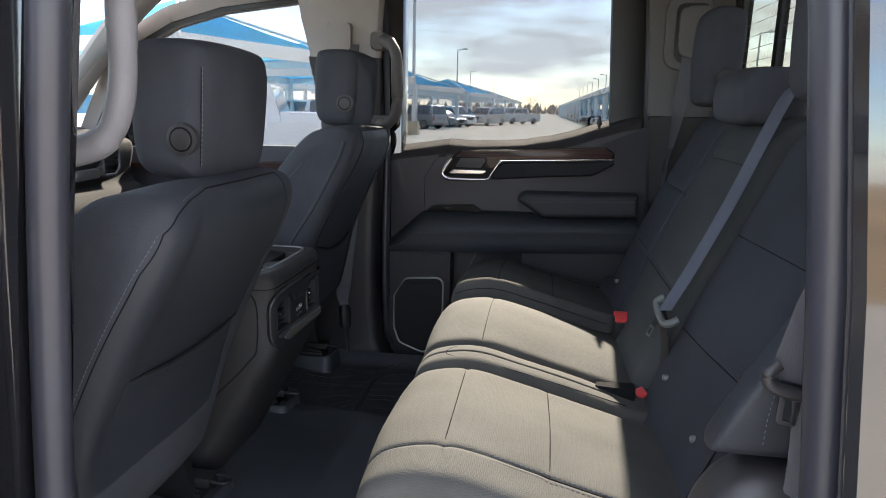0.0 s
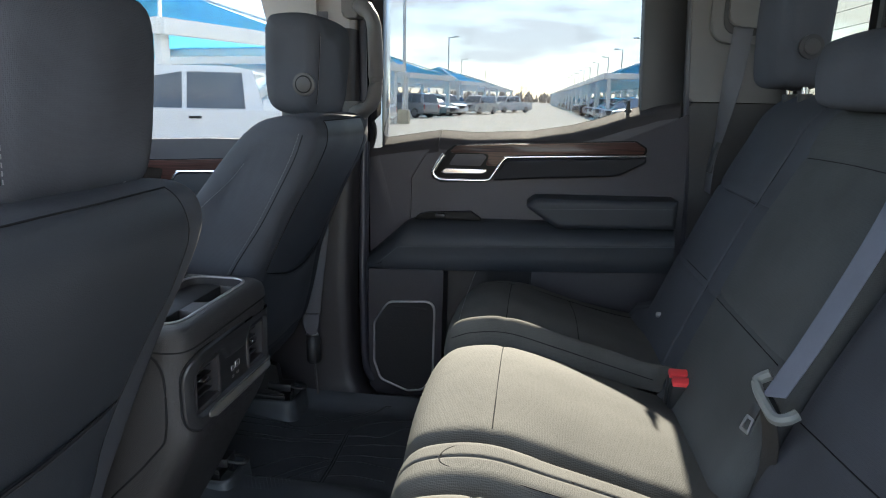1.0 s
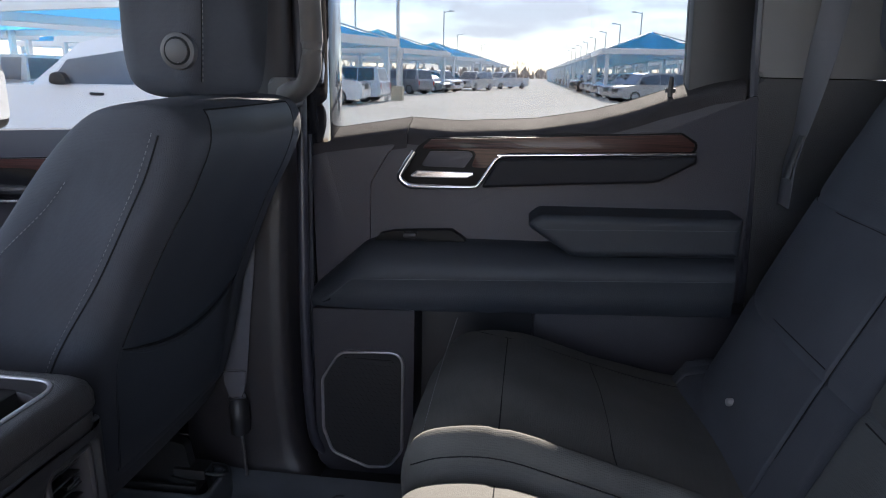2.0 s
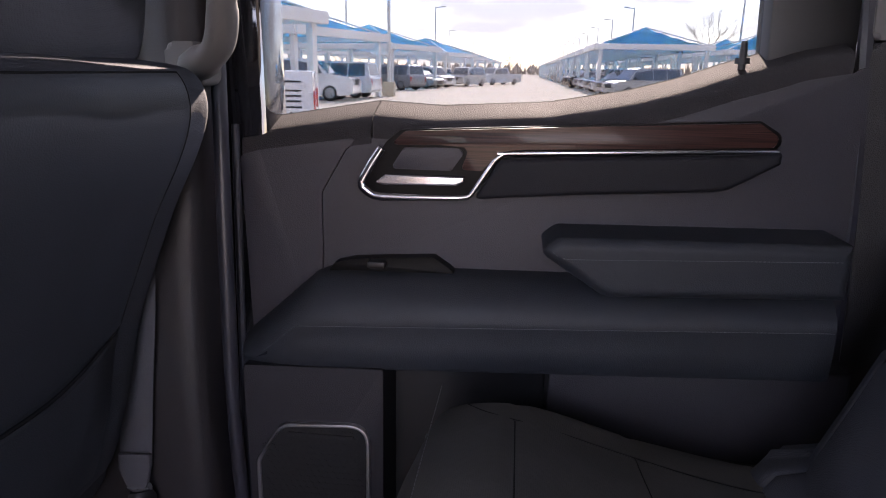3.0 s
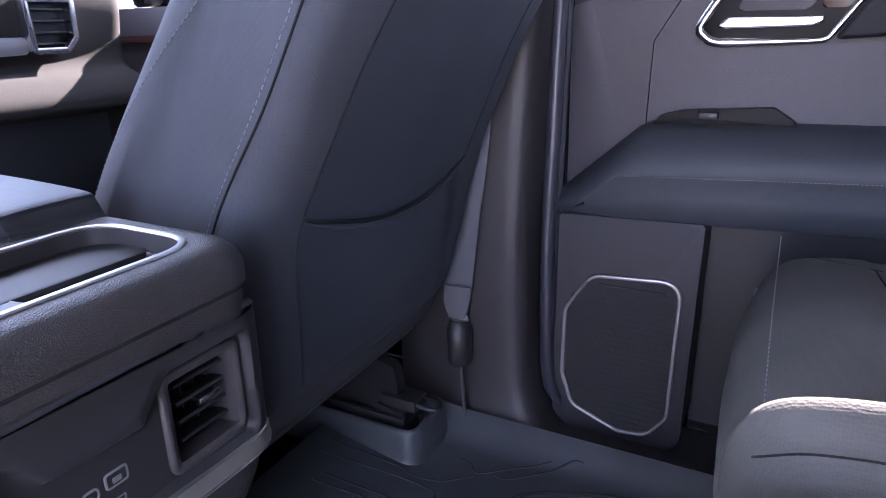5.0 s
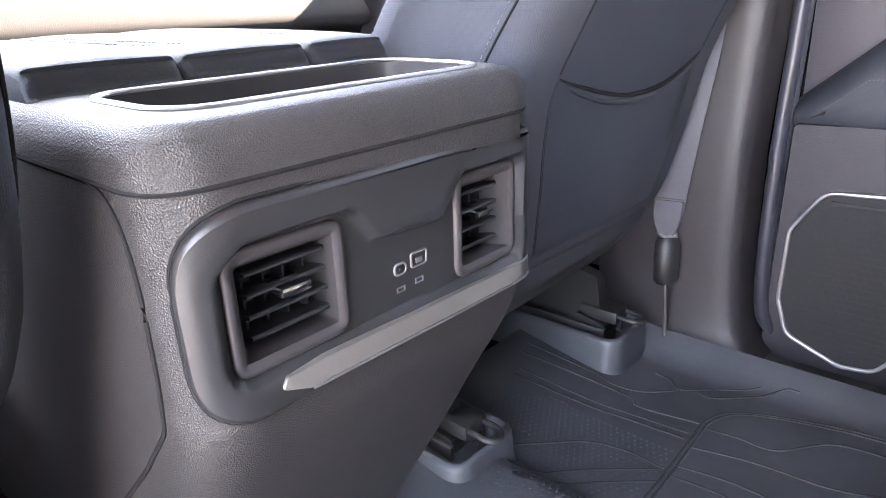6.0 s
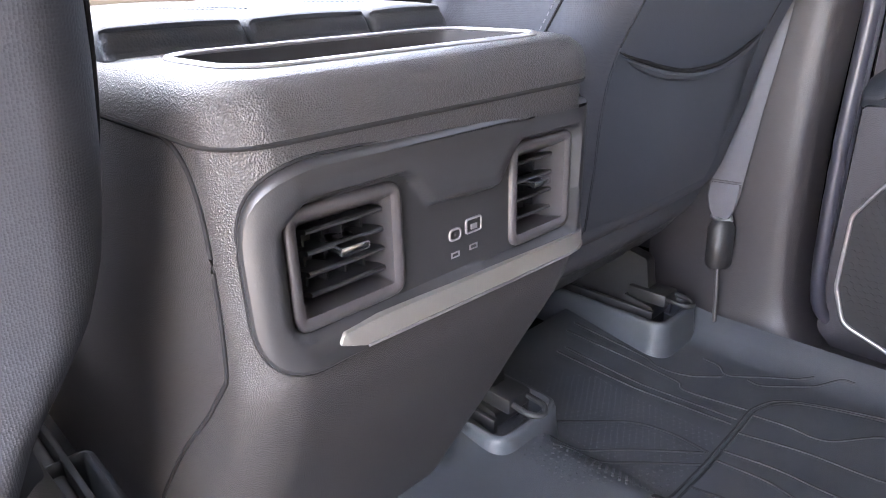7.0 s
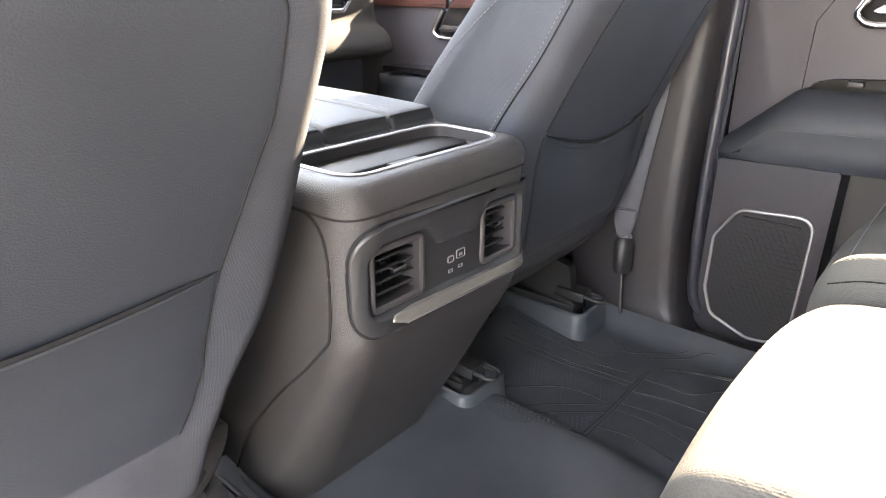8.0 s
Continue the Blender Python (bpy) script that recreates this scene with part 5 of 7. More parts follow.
def con_rear(z):
    for (za, xa), (zb, xb) in zip(CON_REAR, CON_REAR[1:]):
        if za <= z <= zb:
            t = (z - za) / (zb - za)
            return xa + (xb - xa) * t
    return CON_REAR[-1][1]


def con_wrap(s, z, d=0.0):
    """A place on the console's rear wrap: s runs along the plan outline from the middle, d stands out from it."""
    r, xr = con_round(z), con_rear(z)
    w, a, sg = CON_HALF - r, abs(s), 1 if s > 0 else -1
    if a <= w:
        return Vector((xr + d, s, z))
    q = (a - w) / r
    if q < math.pi / 2:
        return Vector((xr - r + (r + d) * math.cos(q), sg * (w + (r + d) * math.sin(q)), z))
    return Vector((xr - r - (a - w - r * math.pi / 2), sg * (CON_HALF + d), z))


def within(p, pts):
    """True where a place lies inside an outline."""
    hit = False
    for i in range(len(pts)):
        (xa, za), (xb, zb) = pts[i - 1], pts[i]
        if (za > p[1]) != (zb > p[1]) and p[0] < xa + (xb - xa) * (p[1] - za) / (zb - za):
            hit = not hit
    return hit


pl = rounded([(-0.156, 0.5455), (0.156, 0.5405), (0.164, 0.4135), (-0.154, 0.4190)], [0.048, 0.010, 0.008, 0.040], 9)
CON_Z = [0.055, 0.10, 0.15, 0.19, 0.23, 0.27, 0.30, 0.33, 0.355, 0.375, 0.39, 0.402] + [0.4105 + 0.0035 * k for k in range(41)] + [0.5545]
hole = inset(pl, 0.007)
bm = bmesh.new()
rows = []
for z in CON_Z:
    r = con_round(z)
    w = CON_HALF - r
    end = w + r * math.pi / 2
    ss = [w * k / 34 for k in range(35)] + [w + r * math.pi / 2 * k / 14 for k in range(1, 15)] + [end + (con_rear(z) - r + 1.02) * f for f in (0.01, 0.03, 0.06, 0.10, 0.15, 0.22, 0.32, 0.5, 0.75, 1.0)]
    ss = [-q for q in reversed(ss[1:])] + ss
    rows.append(([bm.verts.new(con_wrap(q, z)) for q in ss], ss, z))
for (va, sa, za), (vb, sb, zb) in zip(rows, rows[1:]):
    for i in range(len(va) - 1):
        if not within(((sa[i] + sa[i + 1]) / 2, (za + zb) / 2), hole):
            bm.faces.new((va[i], va[i + 1], vb[i + 1], vb[i]))
part("body", bm, PLASTIC, con)
bar("inner_core", PLASTIC_BLACK, con, -1.0, -0.205, -0.14, 0.14, 0.40, 0.575, 0.004)


def star(pts, centre, angles):
    """An outline as seen from a point inside it, one place for each angle."""
    out = []
    for a in angles:
        d, best = Vector((math.cos(a), math.sin(a))), None
        for i in range(len(pts)):
            p, q = Vector(pts[i]) - Vector(centre), Vector(pts[(i + 1) % len(pts)]) - Vector(centre)
            e = q - p
            den = d.x * e.y - d.y * e.x
            if abs(den) < 1e-12:
                continue
            t, s = (p.x * e.y - p.y * e.x) / den, (p.x * d.y - p.y * d.x) / den
            if t > 0 and -1e-6 <= s <= 1 + 1e-6 and (best is None or t > best):
                best = t
        out.append((centre[0] + d.x * best, centre[1] + d.y * best))
    return out


def star_ring(outer, inner, centre, x0, x1, n=96):
    """A plate with a hole, between two outlines round one centre, drawn out along x."""
    ang = sorted({round(math.atan2(p[1] - centre[1], p[0] - centre[0]), 4) for p in list(outer) + list(inner)} | {round(-math.pi + 2 * math.pi * k / n, 4) for k in range(n)})
    return frame_ring(bmesh.new(), star(outer, centre, ang), star(inner, centre, ang), "x", x0, x1)


def clip(pts, y, keep):
    """The part of an outline on one side of a line y; keep: -1 below it, 1 above it."""
    out = []
    for i in range(len(pts)):
        p, q = pts[i], pts[(i + 1) % len(pts)]
        if (p[0] - y) * keep >= 0:
            out.append(p)
        if (p[0] - y) * (q[0] - y) < 0:
            s = (y - p[0]) / (q[0] - p[0])
            out.append((y, p[1] + (q[1] - p[1]) * s))
    return out


# top shell with its tray
rr = 0.036
oc = lambda d: rounded([(-0.1235 - d, -0.1592 + d), (-0.1235 - d, 0.1592 - d), (-1.02, 0.1592 - d), (-1.02, -0.1592 + d)], [rr, rr, 0.01, 0.01], 7)
tray = [(-0.152, -0.128), (-0.152, 0.128), (-0.262, 0.128), (-0.262, -0.128)]
ic = lambda d: inset(rounded(tray, 0.034, 7), d)
rings = []
for d, z in ((0.0, 0.5555), (0.0, 0.570), (0.003, 0.580), (0.009, 0.586), (0.016, 0.588)):
    rings.append([(p[0], p[1], z) for p in oc(d)])
for d, z in ((-0.004, 0.5885), (0.0, 0.586), (0.001, 0.560)):
    rings.append([(p[0], p[1], z) for p in ic(d)])
bm = bmesh.new()
loft(bm, rings, cap=False)
part("top_shell", bm, PLASTIC, con, "grained top shell with a seam below")
part("shell_seam", tube(bmesh.new(), [(p[0], p[1], 0.5550) for p in oc(0.0008)], 0.0017, 6, closed=True), SEAM, con, "dark seam below the top shell")
rim = ic(-0.001)
part("tray_rim", tube(bmesh.new(), [(p[0], p[1], 0.5890) for p in rim], 0.0030, 8, 0.6, closed=True), SATIN, con, "bright tray rim")
part("tray_floor", prism(bmesh.new(), ic(0.0), "z", 0.50, 0.512), PLASTIC_BLACK, con, "black cup holder well")
bm = bmesh.new()
loft(bm, [[(p[0], p[1], z) for p in ic(0.001)] for z in (0.588, 0.511)], cap=False)
part("tray_wall", bm, PLASTIC_FINE, con)
# the tray's deck, pierced by the two cup wells
for y0, y1, yc in ((-0.128, 0.002, -0.0735), (0.002, 0.128, 0.0735)):
    half = clip(clip([(p[1], p[0]) for p in ic(0.0012)], y0, 1), y1, -1)
    cup = [(yc + 0.0515 * math.cos(q * math.pi / 24), -0.2068 + 0.0515 * math.sin(q * math.pi / 24)) for q in range(48)]
    bm = star_ring(half, cup, (yc, -0.2068), 0.565, 0.5735)
    for v in bm.verts:
        v.co = (v.co.z, v.co.y, v.co.x)
    part("tray_deck", bm, PLASTIC_FINE, con, "smooth deck round a cup well")
    bm = bmesh.new()
    well = lambda d, z: [(-0.2068 + (0.0515 - d) * math.sin(q * math.pi / 24), yc + (0.0515 - d) * math.cos(q * math.pi / 24), z) for q in range(48)]
    loft(bm, [well(-0.001, 0.5736), well(0.0005, 0.5740), well(0.0018, 0.572), well(0.003, 0.52), well(0.006, 0.5135)], cap=False)
    part("cup_well", bm, PLASTIC_FINE, con, "round cup well")
# padded lid in three cushions
for y0, y1 in ((-0.150, -0.049), (-0.046, 0.062), (0.065, 0.150)):
    lid = [(-0.286, 0.580), (-0.282, 0.592), (-0.288, 0.602), (-0.306, 0.608), (-0.45, 0.611), (-0.66, 0.609), (-0.685, 0.593), (-0.68, 0.582), (-0.45, 0.580)]
    part("lid", pillow(bmesh.new(), lid, y0, y1, 0.007, 0.002, n=6), LEATHERETTE, con, "black padded lid cushion")
    part("stitching", stitches(bmesh.new(), [(-0.305 - 0.02 * i, y1 - 0.010 if y1 < 0 else y0 + 0.010, 0.6125) for i in range(15)]), THREAD, con, "grey stitched seam")
# rear panel
for s_ in (-1, 1):
    seam = smooth_path([(-0.55, 0.5545), (-0.24, 0.5555), (-0.200, 0.5555), (-0.176, 0.548), (-0.162, 0.530), (-0.1575, 0.50), (-0.159, 0.45), (-0.164, 0.415), (-0.182, 0.388), (-0.25, 0.318), (-0.331, 0.231), (-0.365, 0.175), (-0.42, 0.06)], 6)
    runs = []
    for p_ in seam:
        z = min(p_.y, 0.5545)
        r = con_round(z)
        x_side = con_rear(z) - r
        s_at = CON_HALF - r + r * math.pi / 2 + (x_side - p_.x) if p_.x < x_side else CON_HALF - r + r * math.acos(max(-1, min(1, (p_.x - x_side) / r)))
        runs.append((s_at, z))
    eased = [sum(q[0] for q in runs[max(0, i - 4):i + 5]) / len(runs[max(0, i - 4):i + 5]) for i in range(len(runs))]
    line = [con_wrap(s_ * q, z, 0.0001) for q, (_, z) in zip(eased, runs)]
    part("side_seam", tube(bmesh.new(), line, 0.0019 if s_ < 0 else 0.0008, 6), SEAM, con, "dark side seam")
V1, V2 = (-0.131, -0.047, 0.443, 0.519), (0.056, 0.130, 0.440, 0.520)


def vent_outline(v):
    return rounded([(v[0], v[2]), (v[1], v[2]), (v[1], v[3]), (v[0], v[3])], 0.012, 5)


RECESS = rounded([(-0.1325, 0.4420), (-0.1325, 0.508), (-0.118, 0.5210), (-0.050, 0.5220), (-0.040, 0.5170), (-0.024, 0.4960), (0.040, 0.4935), (0.052, 0.5120), (0.060, 0.5220), (0.131, 0.5215), (0.1335, 0.4365)],
                 [0.014, 0.012, 0.010, 0.008, 0.008, 0.006, 0.006, 0.008, 0.008, 0.008, 0.008], 4)


def gap_to(pts, p):
    """The distance from a place to an outline."""
    best = 9.0
    for i in range(len(pts)):
        ax, az = pts[i - 1]
        ex, ez = pts[i][0] - ax, pts[i][1] - az
        t = max(0.0, min(1.0, ((p[0] - ax) * ex + (p[1] - az) * ez) / max(1e-12, ex * ex + ez * ez)))
        best = min(best, math.hypot(p[0] - ax - t * ex, p[1] - az - t * ez))
    return best


def panel_x(y, z):
    """The panel's relief: a raised band round it, a brow dipping over the ports, a recess with the vents and ports."""
    d = gap_to(RECESS, (y, z)) * (-1 if within((y, z), RECESS) else 1)
    q = min(1.0, max(0.0, d / 0.005 + 0.35))
    brow = min(1, max(0, (0.524 - z) / 0.028)) * min(1, max(0, (y + 0.052) / 0.02)) * min(1, max(0, (0.064 - y) / 0.02)) if z > 0.485 else 0.0
    fall = 0.0022 * min(1.0, max(0.0, 1 - d / 0.011)) if d > 0 else 0.0
    return -0.1330 + (0.0110 - 0.0022 * brow - fall) * q * q * (3 - 2 * q)


bm = bmesh.new()
ys = [-0.158 + 0.323 * k / 150 for k in range(151)]
zs = [0.411 + 0.136 * k / 62 for k in range(63)]
net = [[bm.verts.new((panel_x(y, z), y, z)) for y in ys] for z in zs]
holes = [inset(vent_outline(v), 0.004) for v in (V1, V2)]
for i in range(62):
    for k in range(150):
        mid = ((ys[k] + ys[k + 1]) / 2, (zs[i] + zs[i + 1]) / 2)
        if not within(mid, holes[0]) and not within(mid, holes[1]):
            bm.faces.new((net[i][k], net[i][k + 1], net[i + 1][k + 1], net[i + 1][k]))
edge = inset(pl, 0.0042)
mid_y, mid_z = sum(p[0] for p in edge) / len(edge), sum(p[1] for p in edge) / len(edge)
for i in range(len(edge)):
    (ya, za), (yb, zb) = edge[i - 1], edge[i]
    out = Vector((0, zb - za, ya - yb))
    if out.length < 1e-6:
        continue
    if out.y * (mid_y - ya) + out.z * (mid_z - za) > 0:
        out = -out
    bmesh.ops.bisect_plane(bm, geom=bm.verts[:] + bm.edges[:] + bm.faces[:], plane_co=(0, ya, za), plane_no=out.normalized(), clear_outer=True)
part("panel", bm, PANEL_DARK, con, "dark satin rear panel with a brow over the ports")
bm = bmesh.new()
loft(bm, [[(x, p[0], p[1]) for p in inset(pl, d)] for d, x in ((0.0, -0.131), (0.0, -0.1275), (0.0008, -0.1248), (0.0022, -0.1230), (0.0045, -0.1221))], cap=False)
part("panel_rim", bm, PANEL_DARK, con, "rounded panel rim")
part("panel_gap", tube(bmesh.new(), [(-0.1283, p[0], p[1]) for p in inset(pl, -0.0008)], 0.0013, 6, closed=True), SEAM, con, "dark gap round the panel")
# Lower band of the rim: the light it catches is put into its paler colour.
st = rounded([(-0.104, 0.4385), (-0.076, 0.4395), (0.151, 0.4335), (0.158, 0.4195), (-0.090, 0.4255), (-0.109, 0.4325)], 0.004, 3)
bm = prism(bmesh.new(), st, "x", -0.128, -0.1200, 0.0010)
for yy in (-0.10, -0.06, -0.02, 0.02, 0.06, 0.10, 0.12, 0.13, 0.14):
    bmesh.ops.bisect_plane(bm, geom=bm.verts[:] + bm.edges[:] + bm.faces[:], plane_co=(0, yy, 0), plane_no=(0, 1, 0))
for v in bm.verts:
    if v.co.x > -0.1215:
        v.co.x -= 0.07 * max(0.0, v.co.z - 0.421)
part("silver_strip", bm, BAND_LIT, con, "lower rim band, paler for the light it catches")
ed = [(-0.1202, 0.154, 0.4192), (-0.1202, 0.12, 0.4196), (-0.1202, 0.03, 0.4212), (-0.1202, -0.088, 0.4246)]
part("bright_edge", tube(bmesh.new(), smooth_path(ed, 4), 0.0009, 6), SATIN, con, "bright lower edge line")

def vent(y0, y1, z0, z1, side):
    """An air vent: a rounded frame, a funnel, three blades and a tab."""
    o = rounded([(y0, z0), (y1, z0), (y1, z1), (y0, z1)], 0.012, 5)
    iy0, iy1 = y0 + 0.022, y1 - 0.003
    i = rounded([(iy0, z0 + 0.004), (iy1, z0 + 0.004), (iy1, z1 - 0.020), (iy0, z1 - 0.020)], 0.003, 5)
    bm = bmesh.new()
    rings = [[(d, p[0], p[1]) for p in q] for d, q in ((-0.134, inset(o, 0.0)), (-0.1288, inset(o, 0.0003)), (-0.1272, inset(o, 0.0015)), (-0.1266, inset(o, 0.0035)), (-0.1272, inset(o, 0.0060)), (-0.1292, inset(o, 0.0085)), (-0.152, i), (-0.185, i))]
    loft(bm, rings, cap=False)
    v = part("vent", bm, PLASTIC_FINE, con, "dark air vent with blades")
    part("vent_back", prism(bmesh.new(), i, "x", -0.190, -0.184), PLASTIC_BLACK, v)
    for k in range(4):
        z = z0 + 0.012 + (z1 - z0 - 0.036) * k / 3
        part("blade", prism(bmesh.new(), rounded([(-0.172, z - 0.006), (-0.142, z + 0.001), (-0.141, z + 0.003), (-0.143, z + 0.004), (-0.172, z - 0.002)], 0.001, 2), "y", iy0, iy1), PLASTIC_BLACK, v)
    z = (z0 + z1) / 2 - 0.002
    ym = (iy0 + iy1) / 2
    part("tab", box(bmesh.new(), -0.158, -0.134, ym - 0.011, ym + 0.011, z - 0.001, z + 0.0055, 0.002), CHROME, v, "small chrome tab")
    for k in range(4):
        yy = iy0 + (iy1 - iy0) * (k + 0.5) / 4
        part("rear_blade", box(bmesh.new(), -0.172, -0.158, yy - 0.0008, yy + 0.0008, z0 + 0.012, z1 - 0.018, 0), PLASTIC_BLACK, v)


vent(*V1, -1)
vent(*V2, 1)


def port(y0, y1, z0, z1, r, wide):
    o = rounded([(y0, z0), (y1, z0), (y1, z1), (y0, z1)], r, 4)
    f = part("usb_port", frame_ring(bmesh.new(), o, inset(o, 0.0015), "x", -0.128, -0.1257, 0.0005), SATIN, con, "silver rimmed charging port")
    part("socket", prism(bmesh.new(), inset(o, 0.0013), "x", -0.129, -0.1263), PLASTIC_BLACK, f)
    zc = (z0 + z1) / 2
    part("contact", box(bmesh.new(), -0.1266, -0.1258, y0 + 0.005, y1 - 0.005, zc - (0.003 if wide else 0.001), zc + 0.001, 0.0003), SATIN if wide else PLASTIC_FINE, f)
    ym = (y0 + y1) / 2
    part("port_mark", frame_ring(bmesh.new(), [(ym - 0.004, z0 - 0.0125), (ym + 0.004, z0 - 0.0125), (ym + 0.004, z0 - 0.0085), (ym - 0.004, z0 - 0.0085)], [(ym - 0.003, z0 - 0.0117), (ym + 0.003, z0 - 0.0117), (ym + 0.003, z0 - 0.0093), (ym - 0.003, z0 - 0.0093)], "x", -0.1270, -0.1263), SATIN, con, "small printed port mark")


port(-0.006, 0.006, 0.4635, 0.4725, 0.0042, False)
port(0.010, 0.0265, 0.4645, 0.476, 0.003, True)


# the rear panel follows the rounded corners of the console
for ob in con.children:
    if ob.name.split(".")[0] in ("panel", "panel_rim", "panel_gap", "silver_strip", "bright_edge", "usb_port", "port_mark", "vent"):
        for v in ob.data.vertices:
            v.co = con_wrap(v.co.y, v.co.z, v.co.x + 0.1285 - (0.006 if ob.name[0] in "up" and ob.name[:5] != "panel" else 0.0025 if ob.name[0] == "v" else 0.0))
        for sub in ob.children:
            for v in sub.data.vertices:
                v.co.x += -0.002 if ob.name[0] == "u" else 0.0015


con.location.y += 0.0035


# ---- floor liner ----
def liner_height(x, y):
    h = 0.060
    h += 0.035 * max(0.0, min(1.0, (y - 0.655) / 0.05)) ** 1.5
    hump = max(0.0, min(1.0, (0.312 - abs(y)) / 0.060))
    h += 0.036 * hump * hump * (3 - 2 * hump) * max(0.25, min(1.0, (0.12 - x) / 0.16))
    h += 0.03 * max(0.0, (-0.22 - x) / 0.2) ** 1.2 if x < -0.22 else 0
    return h


bm = bmesh.new()
nx, ny = 60, 110
grid = [[bm.verts.new((-0.42 + 0.82 * i / nx, -0.70 + 1.41 * j / ny, liner_height(-0.42 + 0.82 * i / nx, -0.70 + 1.41 * j / ny))) for j in range(ny + 1)] for i in range(nx + 1)]
for i in range(nx):
    for j in range(ny):
        bm.faces.new((grid[i][j], grid[i + 1][j], grid[i + 1][j + 1], grid[i][j + 1]))
mat_thing = thing("floor_liner", (-0.05, 0.2, 0.05), "black moulded rubber floor liner with raised ribs", "floor mat")
part("sheet", bm, RUBBER, mat_thing)


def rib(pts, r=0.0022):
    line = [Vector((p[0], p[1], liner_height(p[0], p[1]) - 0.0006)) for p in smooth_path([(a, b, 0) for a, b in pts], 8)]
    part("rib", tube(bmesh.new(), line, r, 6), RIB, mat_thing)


rib([(-0.356, 0.457), (-0.221, 0.477), (-0.092, 0.490)])
rib([(-0.354, 0.477), (-0.221, 0.492), (-0.091, 0.505)])
rib([(-0.385, 0.545), (-0.268, 0.557), (-0.234, 0.551), (-0.188, 0.560), (-0.150, 0.592)])
rib([(-0.192, 0.622), (-0.166, 0.618), (-0.144, 0.602), (-0.100, 0.636), (-0.047, 0.672)])
rib([(-0.118, 0.609), (-0.097, 0.609), (-0.055, 0.645), (-0.018, 0.678), (0.003, 0.682)])
rib([(-0.380, 0.516), (-0.255, 0.536), (-0.193, 0.535), (-0.171, 0.521), (-0.088, 0.536)])
rib([(-0.269, 0.321), (-0.200, 0.395), (-0.144, 0.416), (-0.088, 0.414)])
rib([(-0.234, 0.274), (-0.169, 0.344), (-0.093, 0.409)])
rib([(-0.215, 0.255), (-0.156, 0.323), (-0.083, 0.387)])
for k in (0.0, 0.007):
    rib([(-0.085 + k, 0.26), (-0.085 + k, 0.306), (-0.083 + k, 0.389), (-0.085 + k, 0.493), (-0.084 + k, 0.548), (-0.052 + k, 0.597), (0.056, 0.642 - k), (0.16, 0.66 - k)])
rib([(-0.078, 0.529), (-0.035, 0.536), (0.012, 0.540), (0.067, 0.600), (0.14, 0.615)])
rib([(-0.079, 0.477), (-0.001, 0.497), (0.090, 0.507), (0.17, 0.545)])
rib([(-0.080, 0.429), (-0.014, 0.441), (0.055, 0.442), (0.14, 0.46)])
rib([(-0.078, 0.406), (-0.016, 0.412), (0.018, 0.406), (0.10, 0.39)])
rib([(-0.078, 0.340), (-0.016, 0.352), (0.06, 0.340)])
for y in (-0.35, -0.40, -0.45, -0.50, -0.55):
    rib([(-0.30, y), (-0.10, y - 0.02), (0.15, y - 0.02)])
bm = bmesh.new()
for i in range(32):
    for j in range(40):
        x, y = -0.372 + 0.009 * i + 0.0045 * (j % 2), 0.215 + 0.0085 * j
        k = y - 0.95 * (x + 0.215)
        if x < -0.092 and 0.16 < k < 0.52 and y < 0.455:
            z, near = liner_height(x, y), k < 0.250
            tube(bm, [(x, y, z - 0.0005), (x, y, z + (0.0012 if near else 0.0006))], 0.0016 if near else 0.0011, 5)
part("pimple_texture", bm, RUBBER, mat_thing)["kind"] = "stuff"
# raised cups of the liner round the seat tracks
for cy, dx in ((0.472, 0.0), (-0.440, 0.018)):
    for o in (-0.225, 0.160):
        y = cy + o * (1 if cy > 0 else -1)
        base = rounded([(-0.62 + dx, y - 0.062), (-0.240 + dx, y - 0.062), (-0.240 + dx, y + 0.062), (-0.62 + dx, y + 0.062)], [0.02, 0.030, 0.030, 0.02], 9)
        bm = bmesh.new()
        rings = [[(p[0], p[1], z) for p in inset(base, d)] for d, z in ((-0.012, 0.055), (-0.006, 0.064), (-0.003, 0.080), (0.0, 0.112), (0.0015, 0.1165), (0.004, 0.1190), (0.008, 0.1195), (0.011, 0.1170), (0.013, 0.110), (0.014, 0.06))]
        loft(bm, rings, cap=False)
        part("track_cup", bm, RUBBER, mat_thing, "raised rim round a seat track")


# ---- front of the cab ----
dash = thing("dashboard", (-1.15, 0.1, 0.4), "dark dashboard with pale lit top and chrome vents", "dashboard")
pr = [(-1.02, 0.565), (-0.980, 0.585), (-0.974, 0.610), (-1.000, 0.645), (-1.036, 0.665), (-1.045, 0.70), (-1.03, 0.78), (-1.06, 0.815), (-1.20, 0.84), (-1.45, 0.83), (-1.45, 0.20), (-1.15, 0.20), (-1.06, 0.40)]
part("body", pillow(bmesh.new(), pr, -0.80, 0.80, 0.04, n=6), DASH, dash)
part("glove_box", prism(bmesh.new(), rounded([(0.22, 0.42), (0.70, 0.42), (0.70, 0.60), (0.22, 0.61)], 0.02), "x", -1.08, -1.015, 0.01), LEATHERETTE, dash, "closed glove box")
part("trim_strip", prism(bmesh.new(), rounded([(-0.05, 0.672), (0.57, 0.690), (0.57, 0.720), (-0.05, 0.715)], 0.006), "x", -1.06, -1.020, 0.005), SATIN, dash, "satin silver dash strip")
